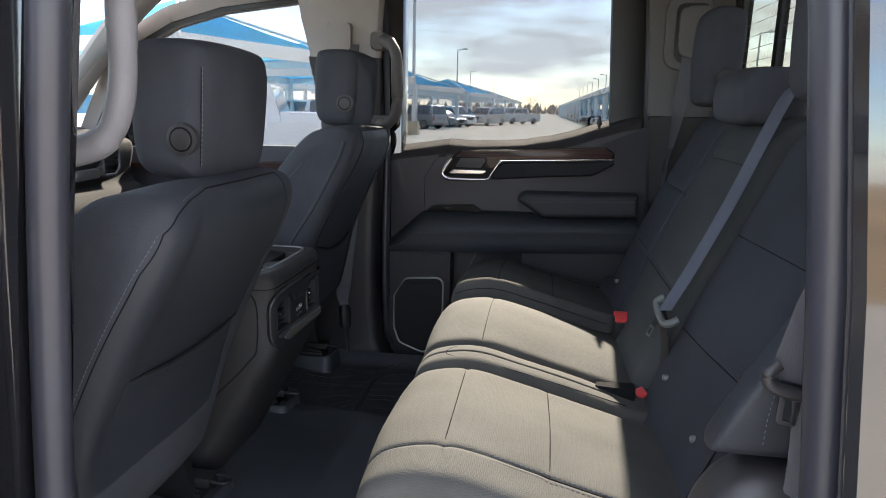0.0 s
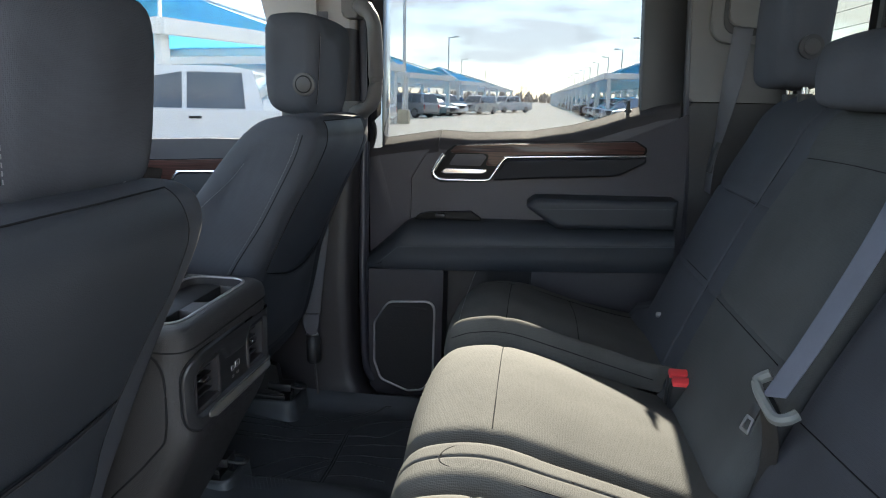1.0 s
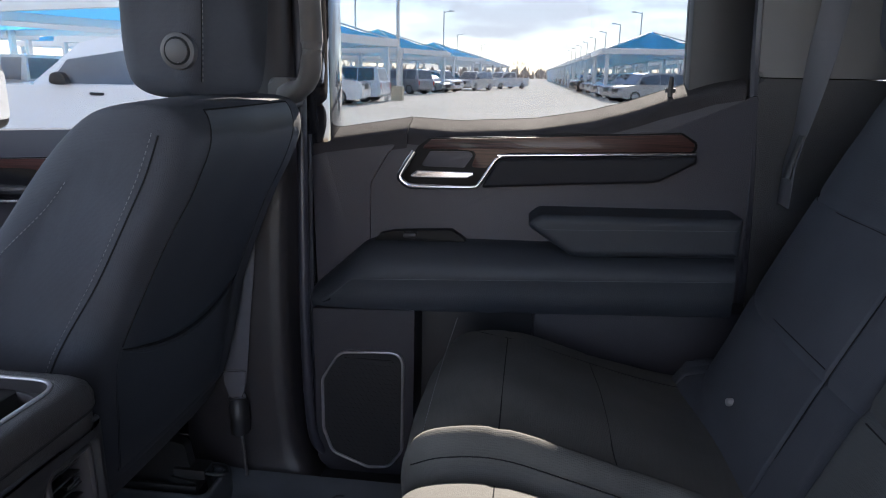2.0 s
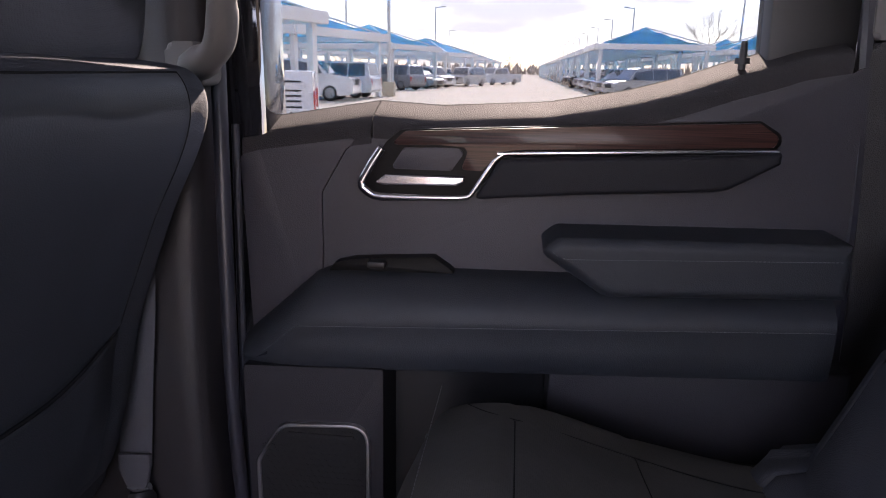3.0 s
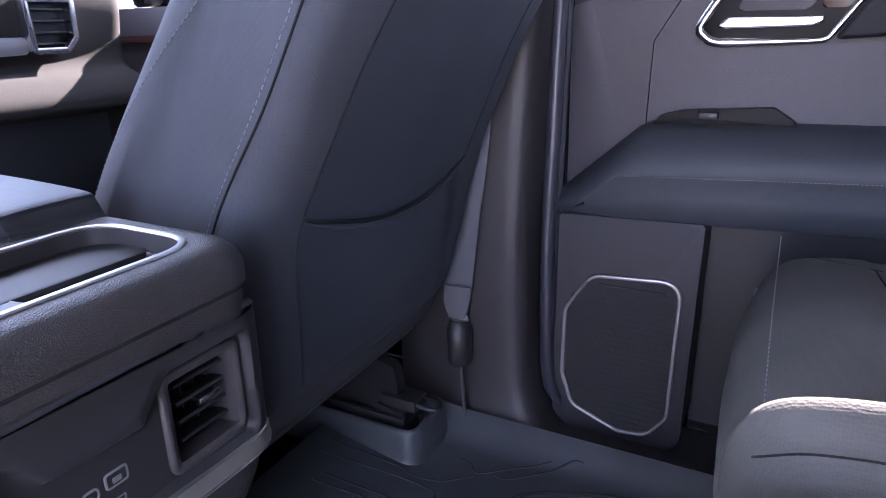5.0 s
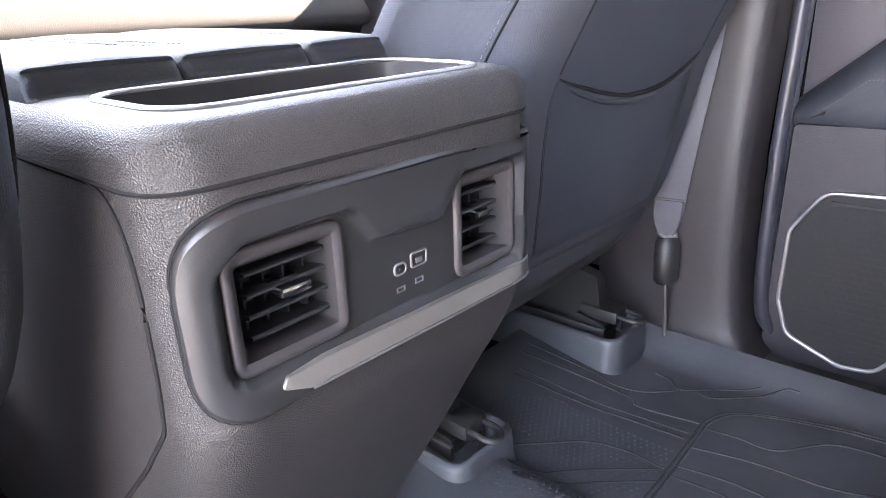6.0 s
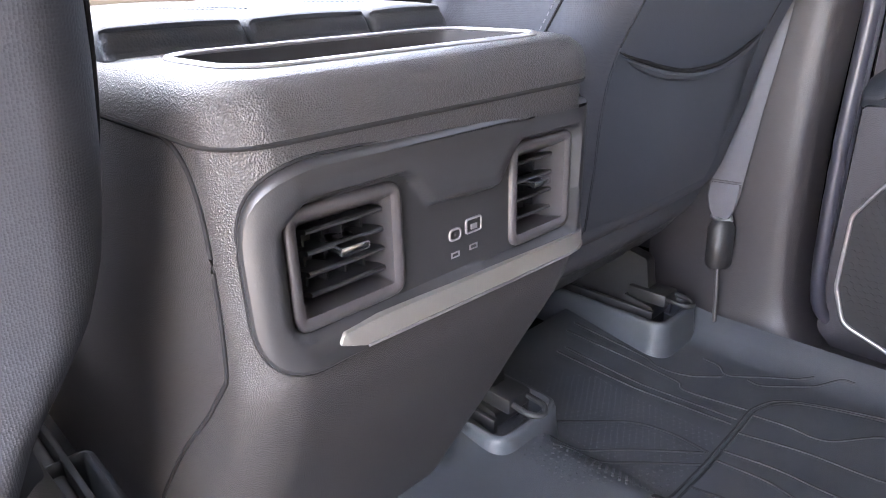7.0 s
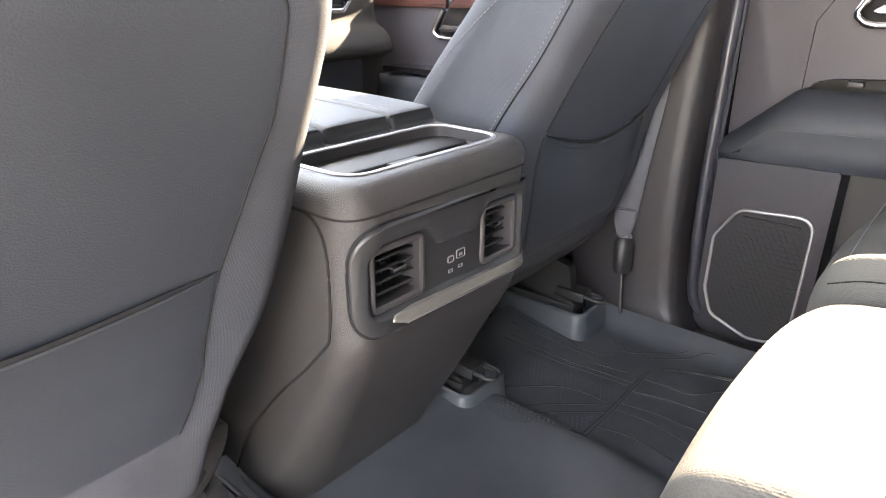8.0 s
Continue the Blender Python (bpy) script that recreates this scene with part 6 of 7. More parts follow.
for y0 in (0.575, -0.70):
    o = rounded([(y0 - 0.004, 0.69), (y0 + 0.066, 0.69), (y0 + 0.090, 0.715), (y0 + 0.092, 0.79), (y0 - 0.008, 0.79)], 0.010, 4)
    v = part("vent", frame_ring(bmesh.new(), o, inset(o, 0.011), "x", -1.05, -1.008, 0.003), CHROME, dash, "chrome framed air vent")
    part("vent_back", prism(bmesh.new(), inset(o, 0.006), "x", -1.05, -1.03), PLASTIC_BLACK, v)
    for k in range(4):
        part("blade", box(bmesh.new(), -1.03, -1.016, y0 + 0.008, y0 + 0.072, 0.706 + 0.020 * k, 0.709 + 0.020 * k, 0.001), PLASTIC_FINE, v)
wheel = thing("steering_wheel", (-0.87, -0.415, 0.66), "black steering wheel before the driver seat", "steering wheel")
bm = tube(bmesh.new(), [Vector((-0.86 - 0.07 * math.sin(a), -0.415 + 0.185 * math.cos(a), 0.68 + 0.17 * math.sin(a))) for a in [2 * math.pi * k / 40 for k in range(40)]], 0.016, 10, up=Vector((1, 0, 0.4)), closed=True)
part("rim", bm, LEATHERETTE, wheel)
part("hub", pillow(bmesh.new(), [(-0.86, 0.75), (-0.85, 0.68), (-0.86, 0.61), (-0.92, 0.61), (-0.93, 0.75)], -0.50, -0.33, 0.03), LEATHERETTE, wheel)
part("column", tube(bmesh.new(), [(-0.9, -0.415, 0.68), (-1.1, -0.415, 0.62)], 0.05, 14), PLASTIC_BLACK, wheel)

# far front door
fd = thing("door_2", (-0.65, 0.90, 0.06), "closed front passenger door with wood strip and chrome handle", "car door", kind="structure")
part("panel", prism(bmesh.new(), rounded([(-1.32, 0.10), (-0.20, 0.10), (-0.17, 0.45), (-0.17, 0.795), (-0.60, 0.792), (-1.0, 0.775), (-1.32, 0.77)], 0.02), "y", 0.935, 0.885, 0.012, 4), PANEL_GREY, fd, "dark grey grained panel")
ox = -0.915
def shifted(pts, sx=1.0, z=0.0):
    return [(ox + (p[0] - 0.08) * sx, p[1] - 0.078 + z) for p in pts]
part("bezel", prism(bmesh.new(), rounded(shifted(bez, 1.05), 0.01), "y", 0.89, 0.878, 0.003), PIANO, fd, "gloss black bezel")
part("wood_strip", prism(bmesh.new(), rounded(shifted(wood, 1.05), 0.005), "y", 0.882, 0.872, 0.004), WOOD, fd, "glossy dark wood strip")
part("wood_strip", prism(bmesh.new(), rounded([(-1.20, 0.700), (-0.87, 0.700), (-0.87, 0.722), (-1.20, 0.712)], 0.005), "y", 0.888, 0.874, 0.004), WOOD, fd, "glossy dark wood strip")
part("pull_pad", prism(bmesh.new(), rounded(shifted(pull, 1.05), 0.008), "y", 0.89, 0.865, 0.008), LEATHERETTE, fd, "soft black pull grip")
part("chrome_trim", tube(bmesh.new(), [(ox + (p.x - 0.08) * 1.05, 0.8715, p.z - 0.078) for p in band], 0.005, 8, 1.0, Vector((0, 1, 0))), CHROME, fd, "bright chrome outline")
part("handle_lever", prism(bmesh.new(), rounded(shifted(lev, 1.05), 0.004), "y", 0.885, 0.862, 0.006), CHROME, fd, "chrome release lever")
part("shelf", pillow(bmesh.new(), [(-1.15, 0.44), (-1.12, 0.50), (-1.0, 0.525), (-0.6, 0.53), (-0.3, 0.53), (-0.25, 0.48), (-0.3, 0.40), (-0.7, 0.39), (-1.1, 0.40)], 0.79, 0.90, 0.03), LEATHERETTE, fd, "soft black padded shelf")
part("switch_plate", prism(bmesh.new(), rounded([(-1.04, 0.53), (-0.80, 0.535), (-0.80, 0.548), (-1.04, 0.545)], 0.005), "y", 0.88, 0.80, 0.003), PIANO, fd, "gloss black switch plate")
fi = rounded([(-1.28, 0.765), (-0.345, 0.775), (-0.395, 1.298), (-0.73, 1.257), (-0.918, 1.207), (-1.03, 1.150), (-1.135, 1.043)], [0.03, 0.03, 0.03, 0.05, 0.05, 0.05, 0.05])
fo, mid_ = inset(fi, -0.075), inset(fi, -0.018)
part("window_frame", frame_ring(bmesh.new(), mid_, fi, "y", 0.955, 0.902, 0.004), PLASTIC_BLACK, fd, "black window frame")
part("window_trim", frame_ring(bmesh.new(), fo, mid_, "y", 0.955, 0.899, 0.004), TRIM_GREY, fd, "pale grey window trim")
p = part("window_pane", prism(bmesh.new(), inset(fi, -0.01), "y", 0.934, 0.930), FRONT_GLASS, fd, "clear side glass")
p.visible_shadow = False
part("outer_skin", prism(bmesh.new(), rounded([(-1.40, -0.3), (-0.12, -0.3), (-0.12, 0.78), (-1.40, 0.77)], 0.02), "y", 0.945, 0.985, 0.01), BODY_PAINT, fd, "black outer door skin")
mir = part("door_mirror", pillow(bmesh.new(), [(-1.125, 0.930), (-1.115, 0.85), (-1.125, 0.760), (-1.20, 0.755), (-1.24, 0.84), (-1.20, 0.935)], 1.00, 1.27, 0.03, n=6), PLASTIC_BLACK, fd, "black door mirror")
part("mirror_glass", prism(bmesh.new(), rounded([(1.022, 0.778), (1.248, 0.778), (1.248, 0.912), (1.022, 0.912)], 0.02), "x", -1.13, -1.1105), MIRROR, mir, "mirror glass")
part("mirror_arm", tube(bmesh.new(), [(-1.18, 0.95, 0.80), (-1.17, 1.06, 0.81)], 0.025, 10), PLASTIC_BLACK, fd)

# windscreen and its posts
for s in (1, -1):
    bm = bmesh.new()
    tube(bm, smooth_path([(-1.46, 0.86 * s, 0.78), (-1.27, 0.85 * s, 1.01), (-1.10, 0.83 * s, 1.19), (-0.93, 0.80 * s, 1.32), (-0.74, 0.77 * s, 1.41)], 5), 0.055, 12, 0.75)
    tagged(part("pillar_trim", bm, TRIM_GREY), "pale grey windscreen pillar trim", "pillar trim", kind="structure")
windscreen = thing("window_2", (-1.1, 0, 0.8), "sloping clear windscreen", "window", kind="structure")
bm = bmesh.new()
prism(bm, [(-1.46, 0.79), (-1.455, 0.79), (-0.795, 1.44), (-0.80, 1.445)], "y", -0.80, 0.80)
p = part("pane", bm, CLEAR_GLASS, windscreen)
p.visible_shadow = False
bm = prism(bmesh.new(), rounded([(-1.50, 0.10), (-1.42, 0.10), (-1.42, 0.82), (-1.50, 0.82)], 0.01), "y", -0.90, 0.90)
tagged(part("wall_front", bm, PLASTIC_BLACK), "dark bulkhead below the windscreen", "wall", kind="structure")
bm = bmesh.new()
prism(bm, rounded([(-2.85, 0.40), (-2.80, 0.66), (-1.52, 0.74), (-1.52, -0.2), (-2.8, -0.2)], 0.05), "y", -0.92, 0.92, 0.05, 3, True)
hood = tagged(part("hood", bm, BODY_PAINT), "gloss black hood in front of the windscreen", "hood", kind="structure")
# near front door, inside
nd = thing("door_3", (-0.65, -0.88, 0.06), "closed driver door with dark trim", "car door", kind="structure")
part("panel", prism(bmesh.new(), rounded([(-1.32, 0.10), (-0.22, 0.10), (-0.22, 0.795), (-0.60, 0.792), (-1.0, 0.775), (-1.32, 0.77)], 0.02), "y", -0.90, -0.855, 0.012), PANEL_GREY, nd)
p = part("window_pane", prism(bmesh.new(), inset(fi, -0.02), "y", -0.905, -0.901), CLEAR_GLASS, nd, "clear side glass")
p.visible_shadow = False
part("window_frame", frame_ring(bmesh.new(), fo, fi, "y", -0.92, -0.885, 0.006), PLASTIC_BLACK, nd, "black window frame")
# cargo bed wall behind the rear window
bm = bmesh.new()
prism(bm, rounded([(1.12, -0.3), (3.0, -0.3), (3.0, 0.72), (1.12, 0.72)], 0.03), "y", -0.92, 0.92)
tagged(part("cargo_bed", bm, BODY_PAINT), "black cargo bed behind the cab", "cargo bed", kind="structure")


# ---- outside ----
GZ = -0.62
CONCRETE = material("pale_concrete_paving", (0.60, 0.54, 0.46), 0.9, spot=0.12, scale=0.25, grain=0.4, grain_scale=40)
CAR_WHITE = material("white_car_paint", (0.82, 0.83, 0.85), 0.25, spot=0.03, scale=1, coat=0.8)
CAR_SILVER = material("silver_car_paint", (0.38, 0.39, 0.40), 0.3, 0.5, spot=0.04, scale=1, coat=0.8)
CAR_BLACK = material("black_car_paint", (0.015, 0.015, 0.017), 0.2, spot=0.05, scale=1, coat=0.8)
CAR_TAN = material("pearl_white_car_paint", (0.70, 0.69, 0.66), 0.3, 0.0, spot=0.04, scale=1, coat=0.8)
TYRE = material("tyre_rubber", (0.02, 0.02, 0.02), 0.85, spot=0.1, scale=5)
RIM = material("alloy_wheel", (0.35, 0.36, 0.37), 0.35, 0.8, spot=0.05, scale=5)
# Blue-grey base: part of the sky's reflection is put into the colour.
CAR_GLASS = material("dark_car_window", (0.085, 0.105, 0.13), 0.08, spot=0.15, scale=2, coat=0.8)
CANVAS = material("blue_shade_canvas", (0.12, 0.55, 0.85), 0.85, spot=0.10, scale=0.5, grain=0.3, grain_scale=60)
cn, cl = CANVAS.node_tree.nodes, CANVAS.node_tree.links
ct, cm = cn.new("ShaderNodeBsdfTranslucent"), cn.new("ShaderNodeMixShader")
ct.inputs["Color"].default_value, cm.inputs[0].default_value = (0.25, 0.76, 1.0, 1), 0.7
cl.new(cn["Principled BSDF"].outputs[0], cm.inputs[1])
cl.new(ct.outputs[0], cm.inputs[2])
cl.new(cm.outputs[0], cn["Material Output"].inputs["Surface"])
PAINT_WHITE = material("white_painted_steel", (0.82, 0.82, 0.81), 0.5, spot=0.05, scale=2)
POLE = material("galvanised_pole", (0.66, 0.66, 0.66), 0.55, 0.0, spot=0.08, scale=4)
BASE = material("pole_base_concrete", (0.50, 0.44, 0.34), 0.9, spot=0.12, scale=6, grain=0.3, grain_scale=60)
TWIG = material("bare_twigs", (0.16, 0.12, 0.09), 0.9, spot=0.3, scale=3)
# Far twigs: the haze of distance is put into a paler colour.
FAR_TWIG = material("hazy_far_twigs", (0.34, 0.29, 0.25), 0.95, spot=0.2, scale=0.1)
LAMP_RED = material("red_tail_lamp", (0.5, 0.02, 0.02), 0.25, spot=0.05, scale=4, coat=0.5)

bm = bmesh.new()
gv = [bm.verts.new(p) for p in ((-2500, -2500, GZ), (2500, -2500, GZ), (2500, 2500, GZ), (-2500, 2500, GZ))]
bm.faces.new(gv)
tagged(part("ground", bm, CONCRETE), "pale concrete car lot", "ground", kind="structure")


FIELD = material("dry_grass_field", (0.42, 0.29, 0.15), 0.95, spot=0.35, scale=0.08, grain=0.6, grain_scale=3, spec=0.1)
bm = bmesh.new()
bm.faces.new([bm.verts.new(p) for p in ((-2400, -2400, GZ + 0.02), (2400, -2400, GZ + 0.02), (2400, -9, GZ + 0.02), (-2400, -9, GZ + 0.02))])
tagged(part("field", bm, FIELD), "dry tan grass field behind the car lot", "field", kind="structure")


def car(at, turn, paint, shape, label):
    """A parked car, built along x with its nose at +x: lower body, cabin with windows, wheels, lamps."""
    length, width, belt, top, cab0, cab1 = shape
    c = thing("car", (0, 0, 0), label, "car", "parked cars")
    hw = width / 2
    body = [(-length / 2, 0.45), (-length / 2 + 0.02, belt - 0.08), (-length / 2 + 0.12, belt), (length / 2 - 1.1, belt), (length / 2 - 0.2, belt - 0.14), (length / 2, belt - 0.35), (length / 2 - 0.02, 0.35), (length / 2 - 0.3, 0.25), (-length / 2 + 0.25, 0.28)]
    part("body", prism(bmesh.new(), rounded(body, 0.10, 4), "y", -hw, hw, 0.07, 3, True), paint, c)
    cab = [(cab0, belt - 0.03), (cab0 + 0.18, top - 0.05), (cab0 + 0.5, top), (cab1 - 0.95, top), (cab1 - 0.65, top - 0.07), (cab1, belt - 0.03)]
    bm = bmesh.new()
    cp = rounded(cab, 0.06, 3)
    rings = [[(x, s * (hw - 0.04 - (0.17 * max(0, z - belt) / (top - belt))) , z) for x, z in cp] for s in (-1, 1)]
    loft(bm, rings)
    part("cabin", bm, paint, c)
    n = 3 if cab1 - cab0 > 3.0 else 2
    for s in (-1, 1):
        for k in range(n):
            a = cab0 + 0.28 + (cab1 - cab0 - 1.0) * k / n
            b = cab0 + 0.28 + (cab1 - cab0 - 1.0) * (k + 1) / n - 0.07
            if k == n - 1:
                b += 0.30
            zz = lambda x: top - 0.09 if x < cab1 - 0.95 else top - 0.09 - (x - cab1 + 0.95) * 0.45
            w = [(a, belt + 0.02), (b + (0.22 if k == n - 1 else 0), belt + 0.02), (b, zz(b)), (a + (0.05 if k == 0 else 0), top - 0.09)]
            bm = bmesh.new()
            loft(bm, [[(x, s * (hw - 0.04 + o - (0.17 * max(0, z - belt) / (top - belt))), z) for x, z in w] for o in (-0.01, 0.006)])
            part("window", bm, CAR_GLASS, c, "dark side window")
        part("headlamp", box(bmesh.new(), length / 2 - 0.12, length / 2 + 0.006, s * hw * 0.62 - 0.17, s * hw * 0.62 + 0.17, belt - 0.36, belt - 0.22, 0.02), RIM, c, "clear headlamp")
        part("tail_lamp", box(bmesh.new(), -length / 2 - 0.006, -length / 2 + 0.10, s * (hw - 0.10) - 0.07, s * (hw - 0.10) + 0.07, belt - 0.42, belt - 0.10, 0.02), LAMP_RED, c, "red tail lamp")
        part("mirror", pillow(bmesh.new(), [(cab1 - 0.55, belt + 0.02), (cab1 - 0.50, belt + 0.16), (cab1 - 0.38, belt + 0.15), (cab1 - 0.36, belt + 0.03)], *(sorted((s * hw, s * (hw + 0.20)))), 0.03), PLASTIC_BLACK, c, "dark door mirror")
        for k in range(2):
            part("door_handle", box(bmesh.new(), cab0 + 0.9 + 0.95 * k, cab0 + 1.08 + 0.95 * k, s * hw - 0.012, s * hw + 0.012, belt - 0.13, belt - 0.09, 0.006), PLASTIC_BLACK if paint is CAR_WHITE else paint, c)
        for x in (-length * 0.31, length * 0.31):
            r = 0.37 if top > 1.6 else 0.32
            wv_ = part("wheel", tube(bmesh.new(), [(x, s * (hw - 0.24), r), (x, s * (hw - 0.02), r), (x, s * (hw + 0.015), r)], [r, r, r * 0.86], 22), TYRE, c, "black tyre")
            part("rim", tube(bmesh.new(), [(x, s * (hw - 0.02), r), (x, s * (hw + 0.018), r), (x, s * (hw + 0.024), r)], [r * 0.68, r * 0.68, r * 0.2], 18), RIM, wv_, "alloy rim")
    part("windscreen", loft(bmesh.new(), [[(cab1 - 0.60 + o, y * 0.84, top - 0.10), (cab1 - 0.60 + o, -y * 0.84, top - 0.10), (cab1 - 0.05 + o, -y, belt + 0.02), (cab1 - 0.05 + o, y, belt + 0.02)] for o, y in ((-0.02, hw - 0.12), (0.012, hw - 0.12))]), CAR_GLASS, c, "dark windscreen")
    part("rear_window", loft(bmesh.new(), [[(cab0 + 0.17 - o, y * 0.86, top - 0.10), (cab0 + 0.17 - o, -y * 0.86, top - 0.10), (cab0 + 0.03 - o, -y, belt + 0.05), (cab0 + 0.03 - o, y, belt + 0.05)] for o, y in ((-0.02, hw - 0.14), (0.010, hw - 0.14))]), CAR_GLASS, c, "dark rear window")
    part("grille", box(bmesh.new(), length / 2 - 0.1, length / 2 + 0.008, -hw * 0.42, hw * 0.42, belt - 0.52, belt - 0.24, 0.02), PLASTIC_BLACK, c, "black front grille")
    c.matrix_basis = Matrix.Translation(Vector(at)) @ Matrix.Rotation(radians(turn), 4, "Z")
    return c


SUV = (4.9, 1.95, 1.12, 1.86, -2.35, 1.55)
SEDAN = (4.6, 1.82, 0.92, 1.45, -1.9, 1.25)
PICKUP = (5.9, 2.03, 1.25, 1.92, -0.95, 1.75)


def canopy(at, w, d, eave, apex):
    """A hipped shade: blue canvas stretched over white steel beams on four posts."""
    c = thing("shade_canopy", (0, 0, 0), "blue canvas shade canopy on white steel posts", "canopy", "shade canopies")
    bm = bmesh.new()
    n = 8
    rows = []
    for i in range(n + 1):
        row = []
        for j in range(n + 1):
            u, v = i / n * 2 - 1, j / n * 2 - 1
            m = max(abs(u), abs(v))
            sag = -0.22 * math.sin(math.pi * m) - 0.10 * (1 - (u * v) ** 2) * m
            row.append(bm.verts.new((u * w / 2, v * d / 2, eave + (apex - eave) * (1 - m) + sag * 0.6)))
        rows.append(row)
    for i in range(n):
        for j in range(n):
            bm.faces.new((rows[i][j], rows[i + 1][j], rows[i + 1][j + 1], rows[i][j + 1]))
    bmesh.ops.solidify(bm, geom=bm.faces[:], thickness=0.02)
    part("canvas", bm, CANVAS, c, "stretched blue canvas")
    for sx in (-1, 1):
        for sy in (-1, 1):
            part("post", box(bmesh.new(), sx * w * 0.46 - 0.13, sx * w * 0.46 + 0.13, sy * d * 0.46 - 0.13, sy * d * 0.46 + 0.13, 0, eave + 0.05, 0.01), PAINT_WHITE, c, "square white post")
        part("beam", box(bmesh.new(), sx * w * 0.5 - 0.14, sx * w * 0.5 + 0.14, -d * 0.5, d * 0.5, eave - 0.30, eave + 0.10, 0.01), PAINT_WHITE, c, "white steel beam")
        part("beam", box(bmesh.new(), -w * 0.5, w * 0.5, sx * d * 0.5 - 0.11, sx * d * 0.5 + 0.11, eave - 0.30, eave + 0.10, 0.01), PAINT_WHITE, c, "white steel beam")
        for sy in (-1, 1):
            part("rafter", tube(bmesh.new(), [(sx * w * 0.5, sy * d * 0.5, eave), (0, 0, apex - 0.06)], 0.05, 6), PAINT_WHITE, c, "white hip rafter")
    c.location = at
    return c


def canopy_row(places, turn, w, d, eave, apex):
    first = canopy((*places[0], GZ), w, d, eave, apex)
    first.rotation_euler.z = radians(turn)
    for x, y in places[1:]:
        copy_thing(first, pose(x, y, GZ, 0, 0, turn))


canopy_row([(-12.0, 20.4), (-12.8, 34.8), (-12.2, 54.8), (-10.6, 76.0), (-10.2, 95.0), (-9.8, 114.0), (-9.6, 134.0)], -18, 9.0, 8.2, 3.25, 5.0)
canopy_row([(-23.5, 27.0), (-24.0, 42.0), (-23.0, 60.0), (-22.0, 80.0), (-21.0, 100.0), (-34.0, 34.0), (-35.0, 52.0)], -18, 9.0, 8.2, 3.3, 5.2)
canopy_row([(9.4, 54.0 + 9.8 * k) for k in range(18)], 0, 8.0, 9.0, 3.45, 5.0)
canopy_row([(20.5, 62.0 + 10.5 * k) for k in range(9)], 0, 8.0, 9.0, 3.45, 5.1)

# cars: the close ones first, then the rows
white_truck = car((-5.45, 9.0, GZ), 196, CAR_WHITE, (5.6, 2.0, 1.30, 1.93, -1.65, 1.15), "white crew cab pickup parked beside a canopy")
for k, (w_, z_) in enumerate(((0.26, 1.32), (0.34, 1.20), (0.40, 1.13), (0.20, 1.06), (0.36, 0.98), (0.16, 0.90))):
    part("side_mark", box(bmesh.new(), -2.62, -2.62 + w_, 0.999, 1.004, z_ - 0.012, z_ + 0.012, 0), PLASTIC_BLACK, white_truck, "dark printed bar").matrix_parent_inverse = Matrix.Identity(4)
part("cargo_bed", box(bmesh.new(), -2.78, -1.62, -0.995, 0.995, 1.05, 1.46, 0.03), CAR_WHITE, white_truck, "white cargo bed side").matrix_parent_inverse = Matrix.Identity(4)
nose_truck = car((-10.6, 32.0, GZ), 2, CAR_WHITE, PICKUP, "white pickup parked with its nose to the lane")
white_suv = car((-9.85, 35.6, GZ), 176, CAR_WHITE, SUV, "white sport utility car parked with its tail to the lane")
MASTERS = [white_suv,
           car((-9.6, 51.6, GZ), 150, CAR_SILVER, SUV, "pale grey sport utility car parked in a row"),
           car((-8.6, 57.6, GZ), -28, CAR_SILVER, SEDAN, "silver saloon parked in a row"),
           car((7.4, 70.5, GZ), 200, CAR_BLACK, PICKUP, "black pickup parked beneath a canopy"),
           car((-5.3, 68.0, GZ), -114, CAR_TAN, SUV, "pearl white sport utility car parked by the lane"),
           car((8.0, 44.6, GZ), 200, CAR_SILVER, SUV, "silver sport utility car parked beneath a canopy")]
copy_thing(white_suv, pose(-8.2, 60.5, GZ, 0, 0, -30))
copy_thing(MASTERS[1], pose(-8.6, 63.5, GZ, 0, 0, -100))
copy_thing(nose_truck, pose(-2.6, 80.0, GZ, 0, 0, -132))
rng = random.Random(4)
for k in range(22):
    copy_thing(MASTERS[rng.choice((0, 5, 2, 0, 4, 5, 1, 3))], pose(8.6 + rng.uniform(-0.3, 0.3), 75.5 + 3.4 * k, GZ, 0, 0, 200 + rng.uniform(-3, 3)))
for k in range(8):
    copy_thing(MASTERS[(5, 0, 2, 5, 0, 2, 4, 5)[k]], pose(7.9 + rng.uniform(-0.2, 0.2), 47.6 + 2.95 * k, GZ, 0, 0, 200 + rng.uniform(-3, 3)))
for k in range(12):
    copy_thing(MASTERS[rng.choice((0, 5, 2, 1, 4))], pose(-11.6 + rng.uniform(-0.3, 0.3), 66.0 + 3.3 * k, GZ, 0, 0, -25 + rng.uniform(-4, 4)))
for k in range(12):
    copy_thing(MASTERS[rng.choice((0, 1, 2, 4, 5))], pose(-16.5 + 0.30 * k, 16.0 + 3.0 * k, GZ, 0, 0, 165 + rng.uniform(-3, 3)))


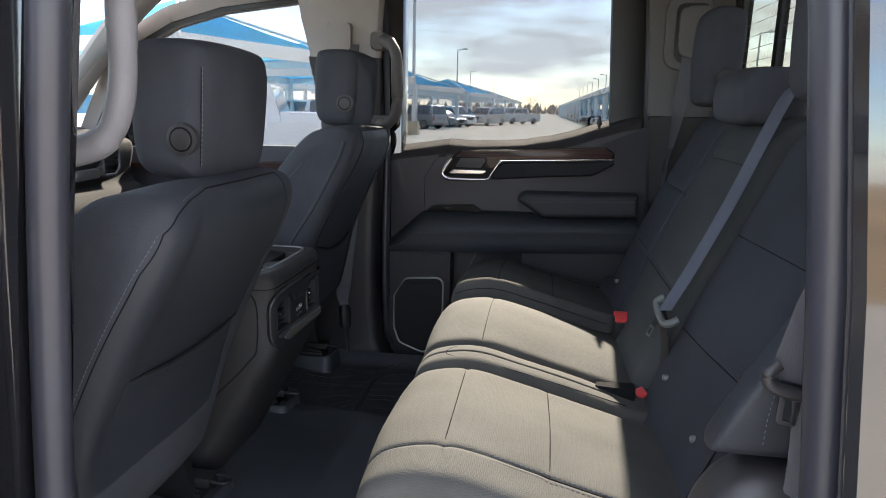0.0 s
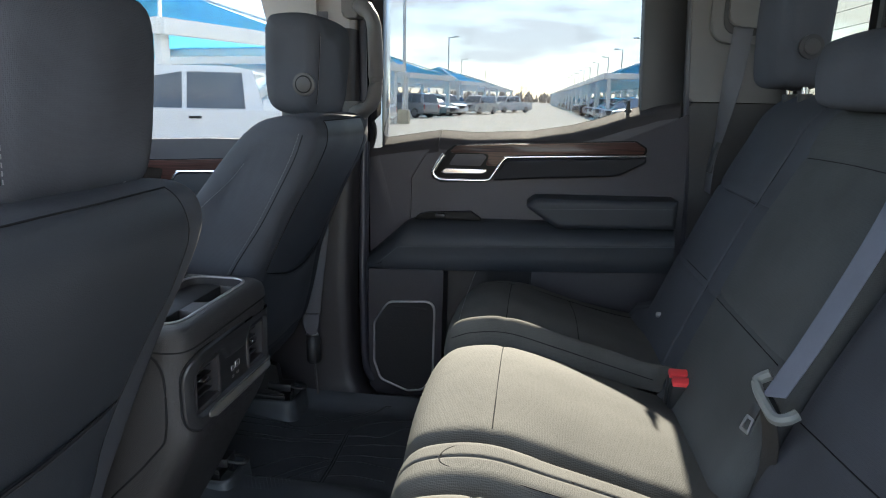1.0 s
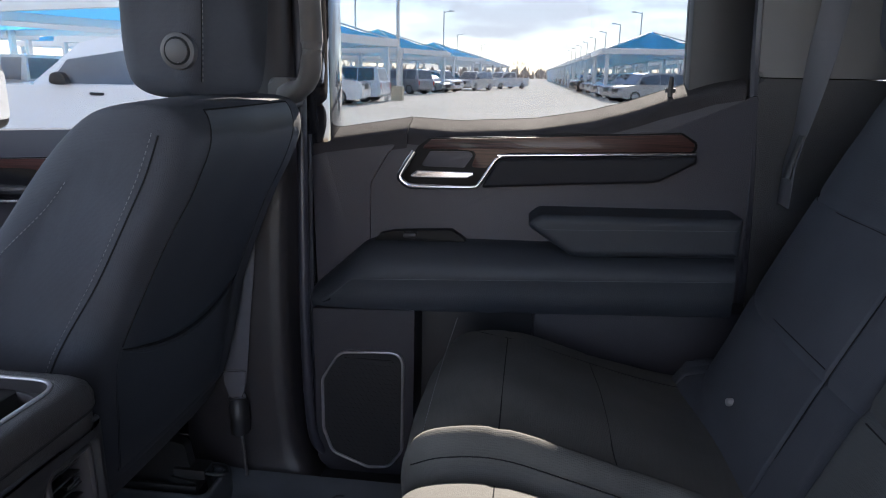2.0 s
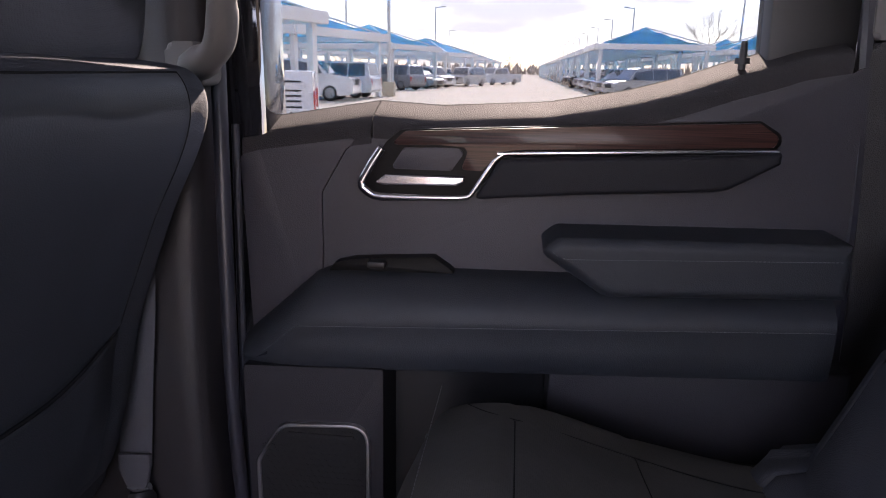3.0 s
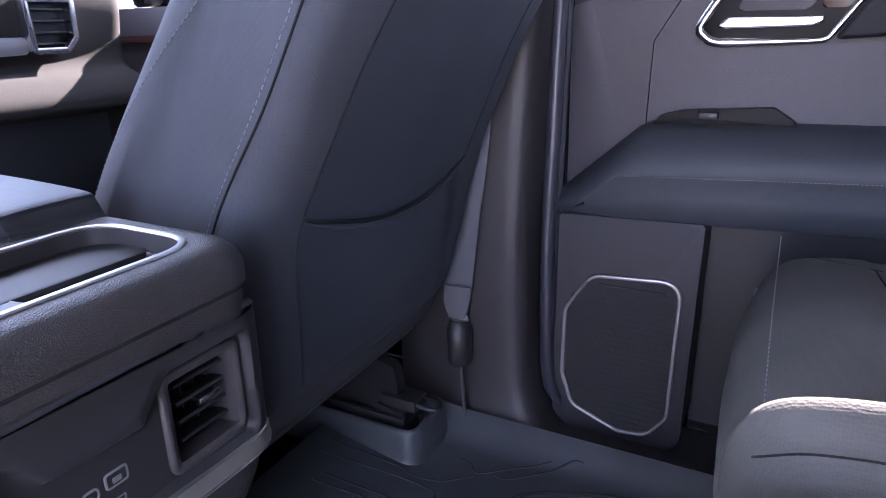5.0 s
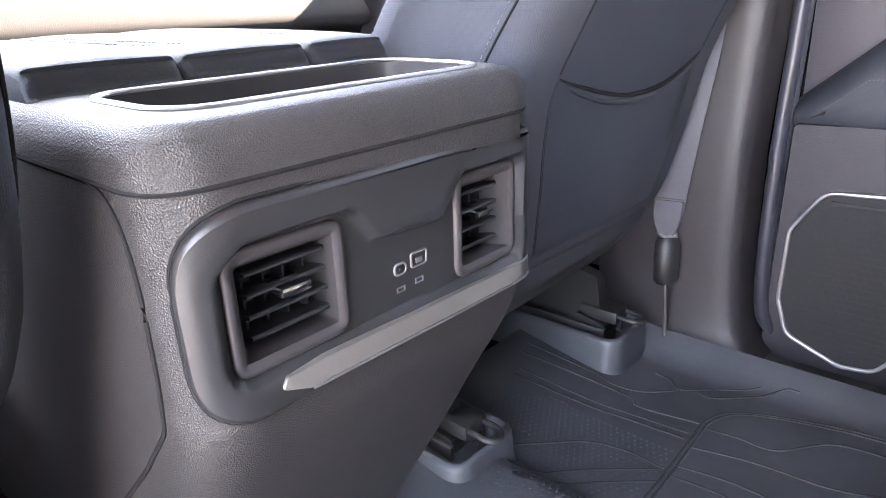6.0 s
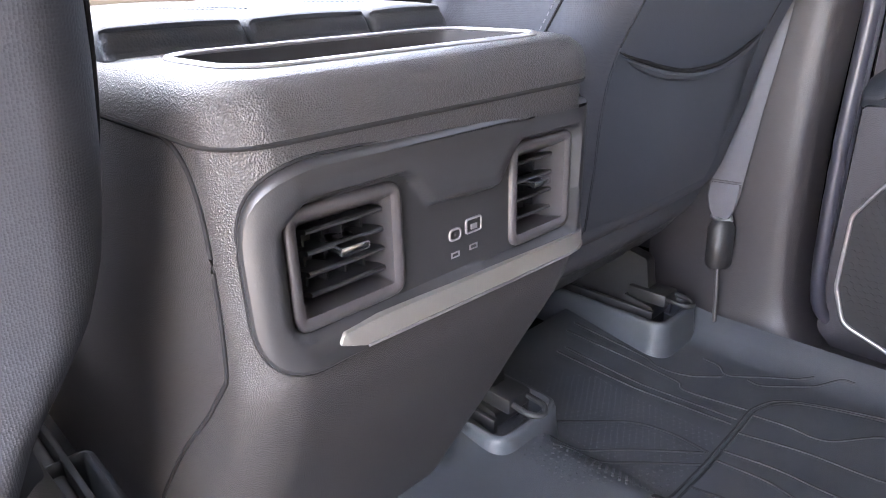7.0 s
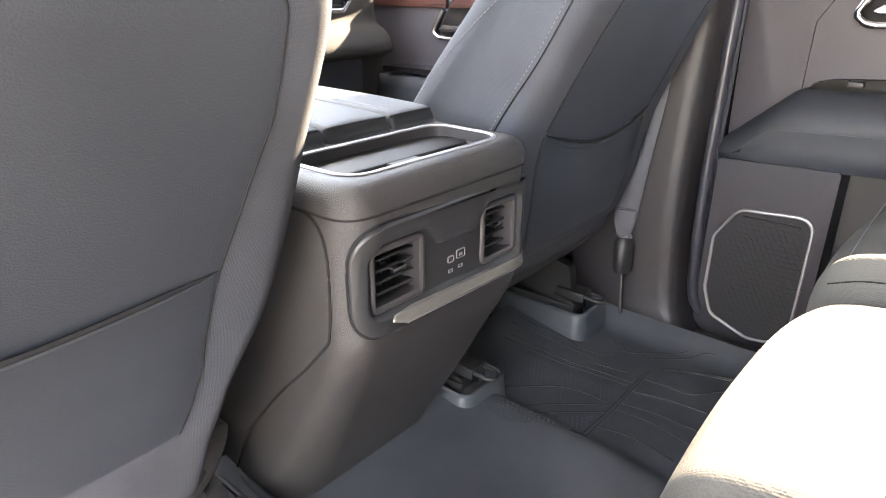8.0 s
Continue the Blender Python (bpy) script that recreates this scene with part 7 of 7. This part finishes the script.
def lamp_post(at, height, arm, label):
    s = thing("street_lamp", (0, 0, 0), label, "street lamp", "lot lamps")
    part("base", prism(bmesh.new(), rounded([(-0.33, -0.33), (0.33, -0.33), (0.33, 0.33), (-0.33, 0.33)], 0.06), "z", 0, 0.80, 0.03), BASE, s, "pale concrete base")
    part("pole", tube(bmesh.new(), [(0, 0, 0.78), (0, 0, height)], [0.11, 0.075], 10), POLE, s, "straight grey pole")
    part("arm", tube(bmesh.new(), [(0, 0, height - 0.1), (arm, 0, height)], 0.05, 8), POLE, s)
    part("lamp_head", box(bmesh.new(), arm - 0.35 if arm > 0 else arm - 0.25, arm + 0.25 if arm > 0 else arm + 0.35, -0.18, 0.18, height - 0.05, height + 0.12, 0.03), POLE, s, "flat lamp head")
    s.location = at
    return s


lamp_post((-7.3, 38.2, GZ), 10.5, 1.1, "tall grey lot lamp on a concrete base")
first = lamp_post((13.3, 86, GZ), 9.2, -1.0, "grey lot lamp with a short arm")
for k in range(1, 9):
    copy_thing(first, Matrix.Translation((13.2 - 0.1 * k, 86 + 18.5 * k, GZ)))
second = lamp_post((-11.0, 87, GZ), 9.2, 1.0, "grey lot lamp with a short arm")
for p_ in ((-14.6, 136, GZ), (-16.0, 62, GZ), (20.0, 66, GZ), (-13, 180, GZ)):
    copy_thing(second, Matrix.Translation(p_))


def bare_tree(at, height, seed, label):
    """A leafless tree: tapered trunk, limbs and fine twigs."""
    rg = random.Random(seed)
    t = thing("tree", (0, 0, 0), label, "tree", "bare trees")
    trunk, crown = bmesh.new(), bmesh.new()
    tube(trunk, [(0, 0, 0), (0.05, 0, height * 0.18), (0, 0.05, height * 0.36)], [0.16, 0.13, 0.10], 8)

    def grow(bm, p, d, length, r, depth):
        q = p + d * length
        tube(bm, [p, (p + q) / 2 + Vector((rg.uniform(-1, 1), rg.uniform(-1, 1), 0)) * length * 0.06, q], [r, r * 0.8, r * 0.6], 5)
        if depth:
            for _ in range(3 if depth > 1 else 4):
                e = (d + Vector((rg.uniform(-0.7, 0.7), rg.uniform(-0.7, 0.7), rg.uniform(-0.1, 0.45)))).normalized()
                grow(bm, p + d * length * rg.uniform(0.6, 1.0), e, length * rg.uniform(0.55, 0.8), r * 0.55, depth - 1)
    for k in range(6):
        a = k * 1.05 + rg.uniform(-0.3, 0.3)
        grow(crown, Vector((0, 0, height * (0.26 + 0.018 * k))), Vector((math.cos(a) * 0.6, math.sin(a) * 0.6, 0.9)).normalized(), height * 0.24, 0.06, 3)
    part("trunk", trunk, TWIG, t, "brown trunk")
    part("crown", crown, TWIG, t, "bare twigs")
    t.location = at
    return t


big_tree = bare_tree((25.5, 98, GZ), 12.0, 3, "leafless tree behind the canopies")
for k in range(14):
    copy_thing(big_tree, Matrix.Translation((rng.uniform(-90, 120), rng.uniform(230, 330), GZ)) @ Matrix.Rotation(rng.uniform(0, 6), 4, "Z") @ Matrix.Scale(rng.uniform(0.6, 1.0), 4))
copy_thing(big_tree, pose(31, 104, GZ, 0, 0, 80) @ Matrix.Scale(0.6, 4))
bm = bmesh.new()
for k in range(2600):
    x, y = rng.uniform(-420, 420), rng.uniform(330, 420)
    h, w_ = rng.uniform(2.0, 6.5), rng.uniform(0.5, 1.8)
    a = rng.uniform(0, 3.14)
    b = Vector((x, y, GZ))
    v = [bm.verts.new(b + Vector((math.cos(a) * w_ * q, math.sin(a) * w_ * q, z))) for q, z in ((-0.3, 0), (0.3, 0), (0.9, h * 0.6), (rng.uniform(-0.5, 0.5), h), (-0.9, h * 0.55))]
    bm.faces.new(v)
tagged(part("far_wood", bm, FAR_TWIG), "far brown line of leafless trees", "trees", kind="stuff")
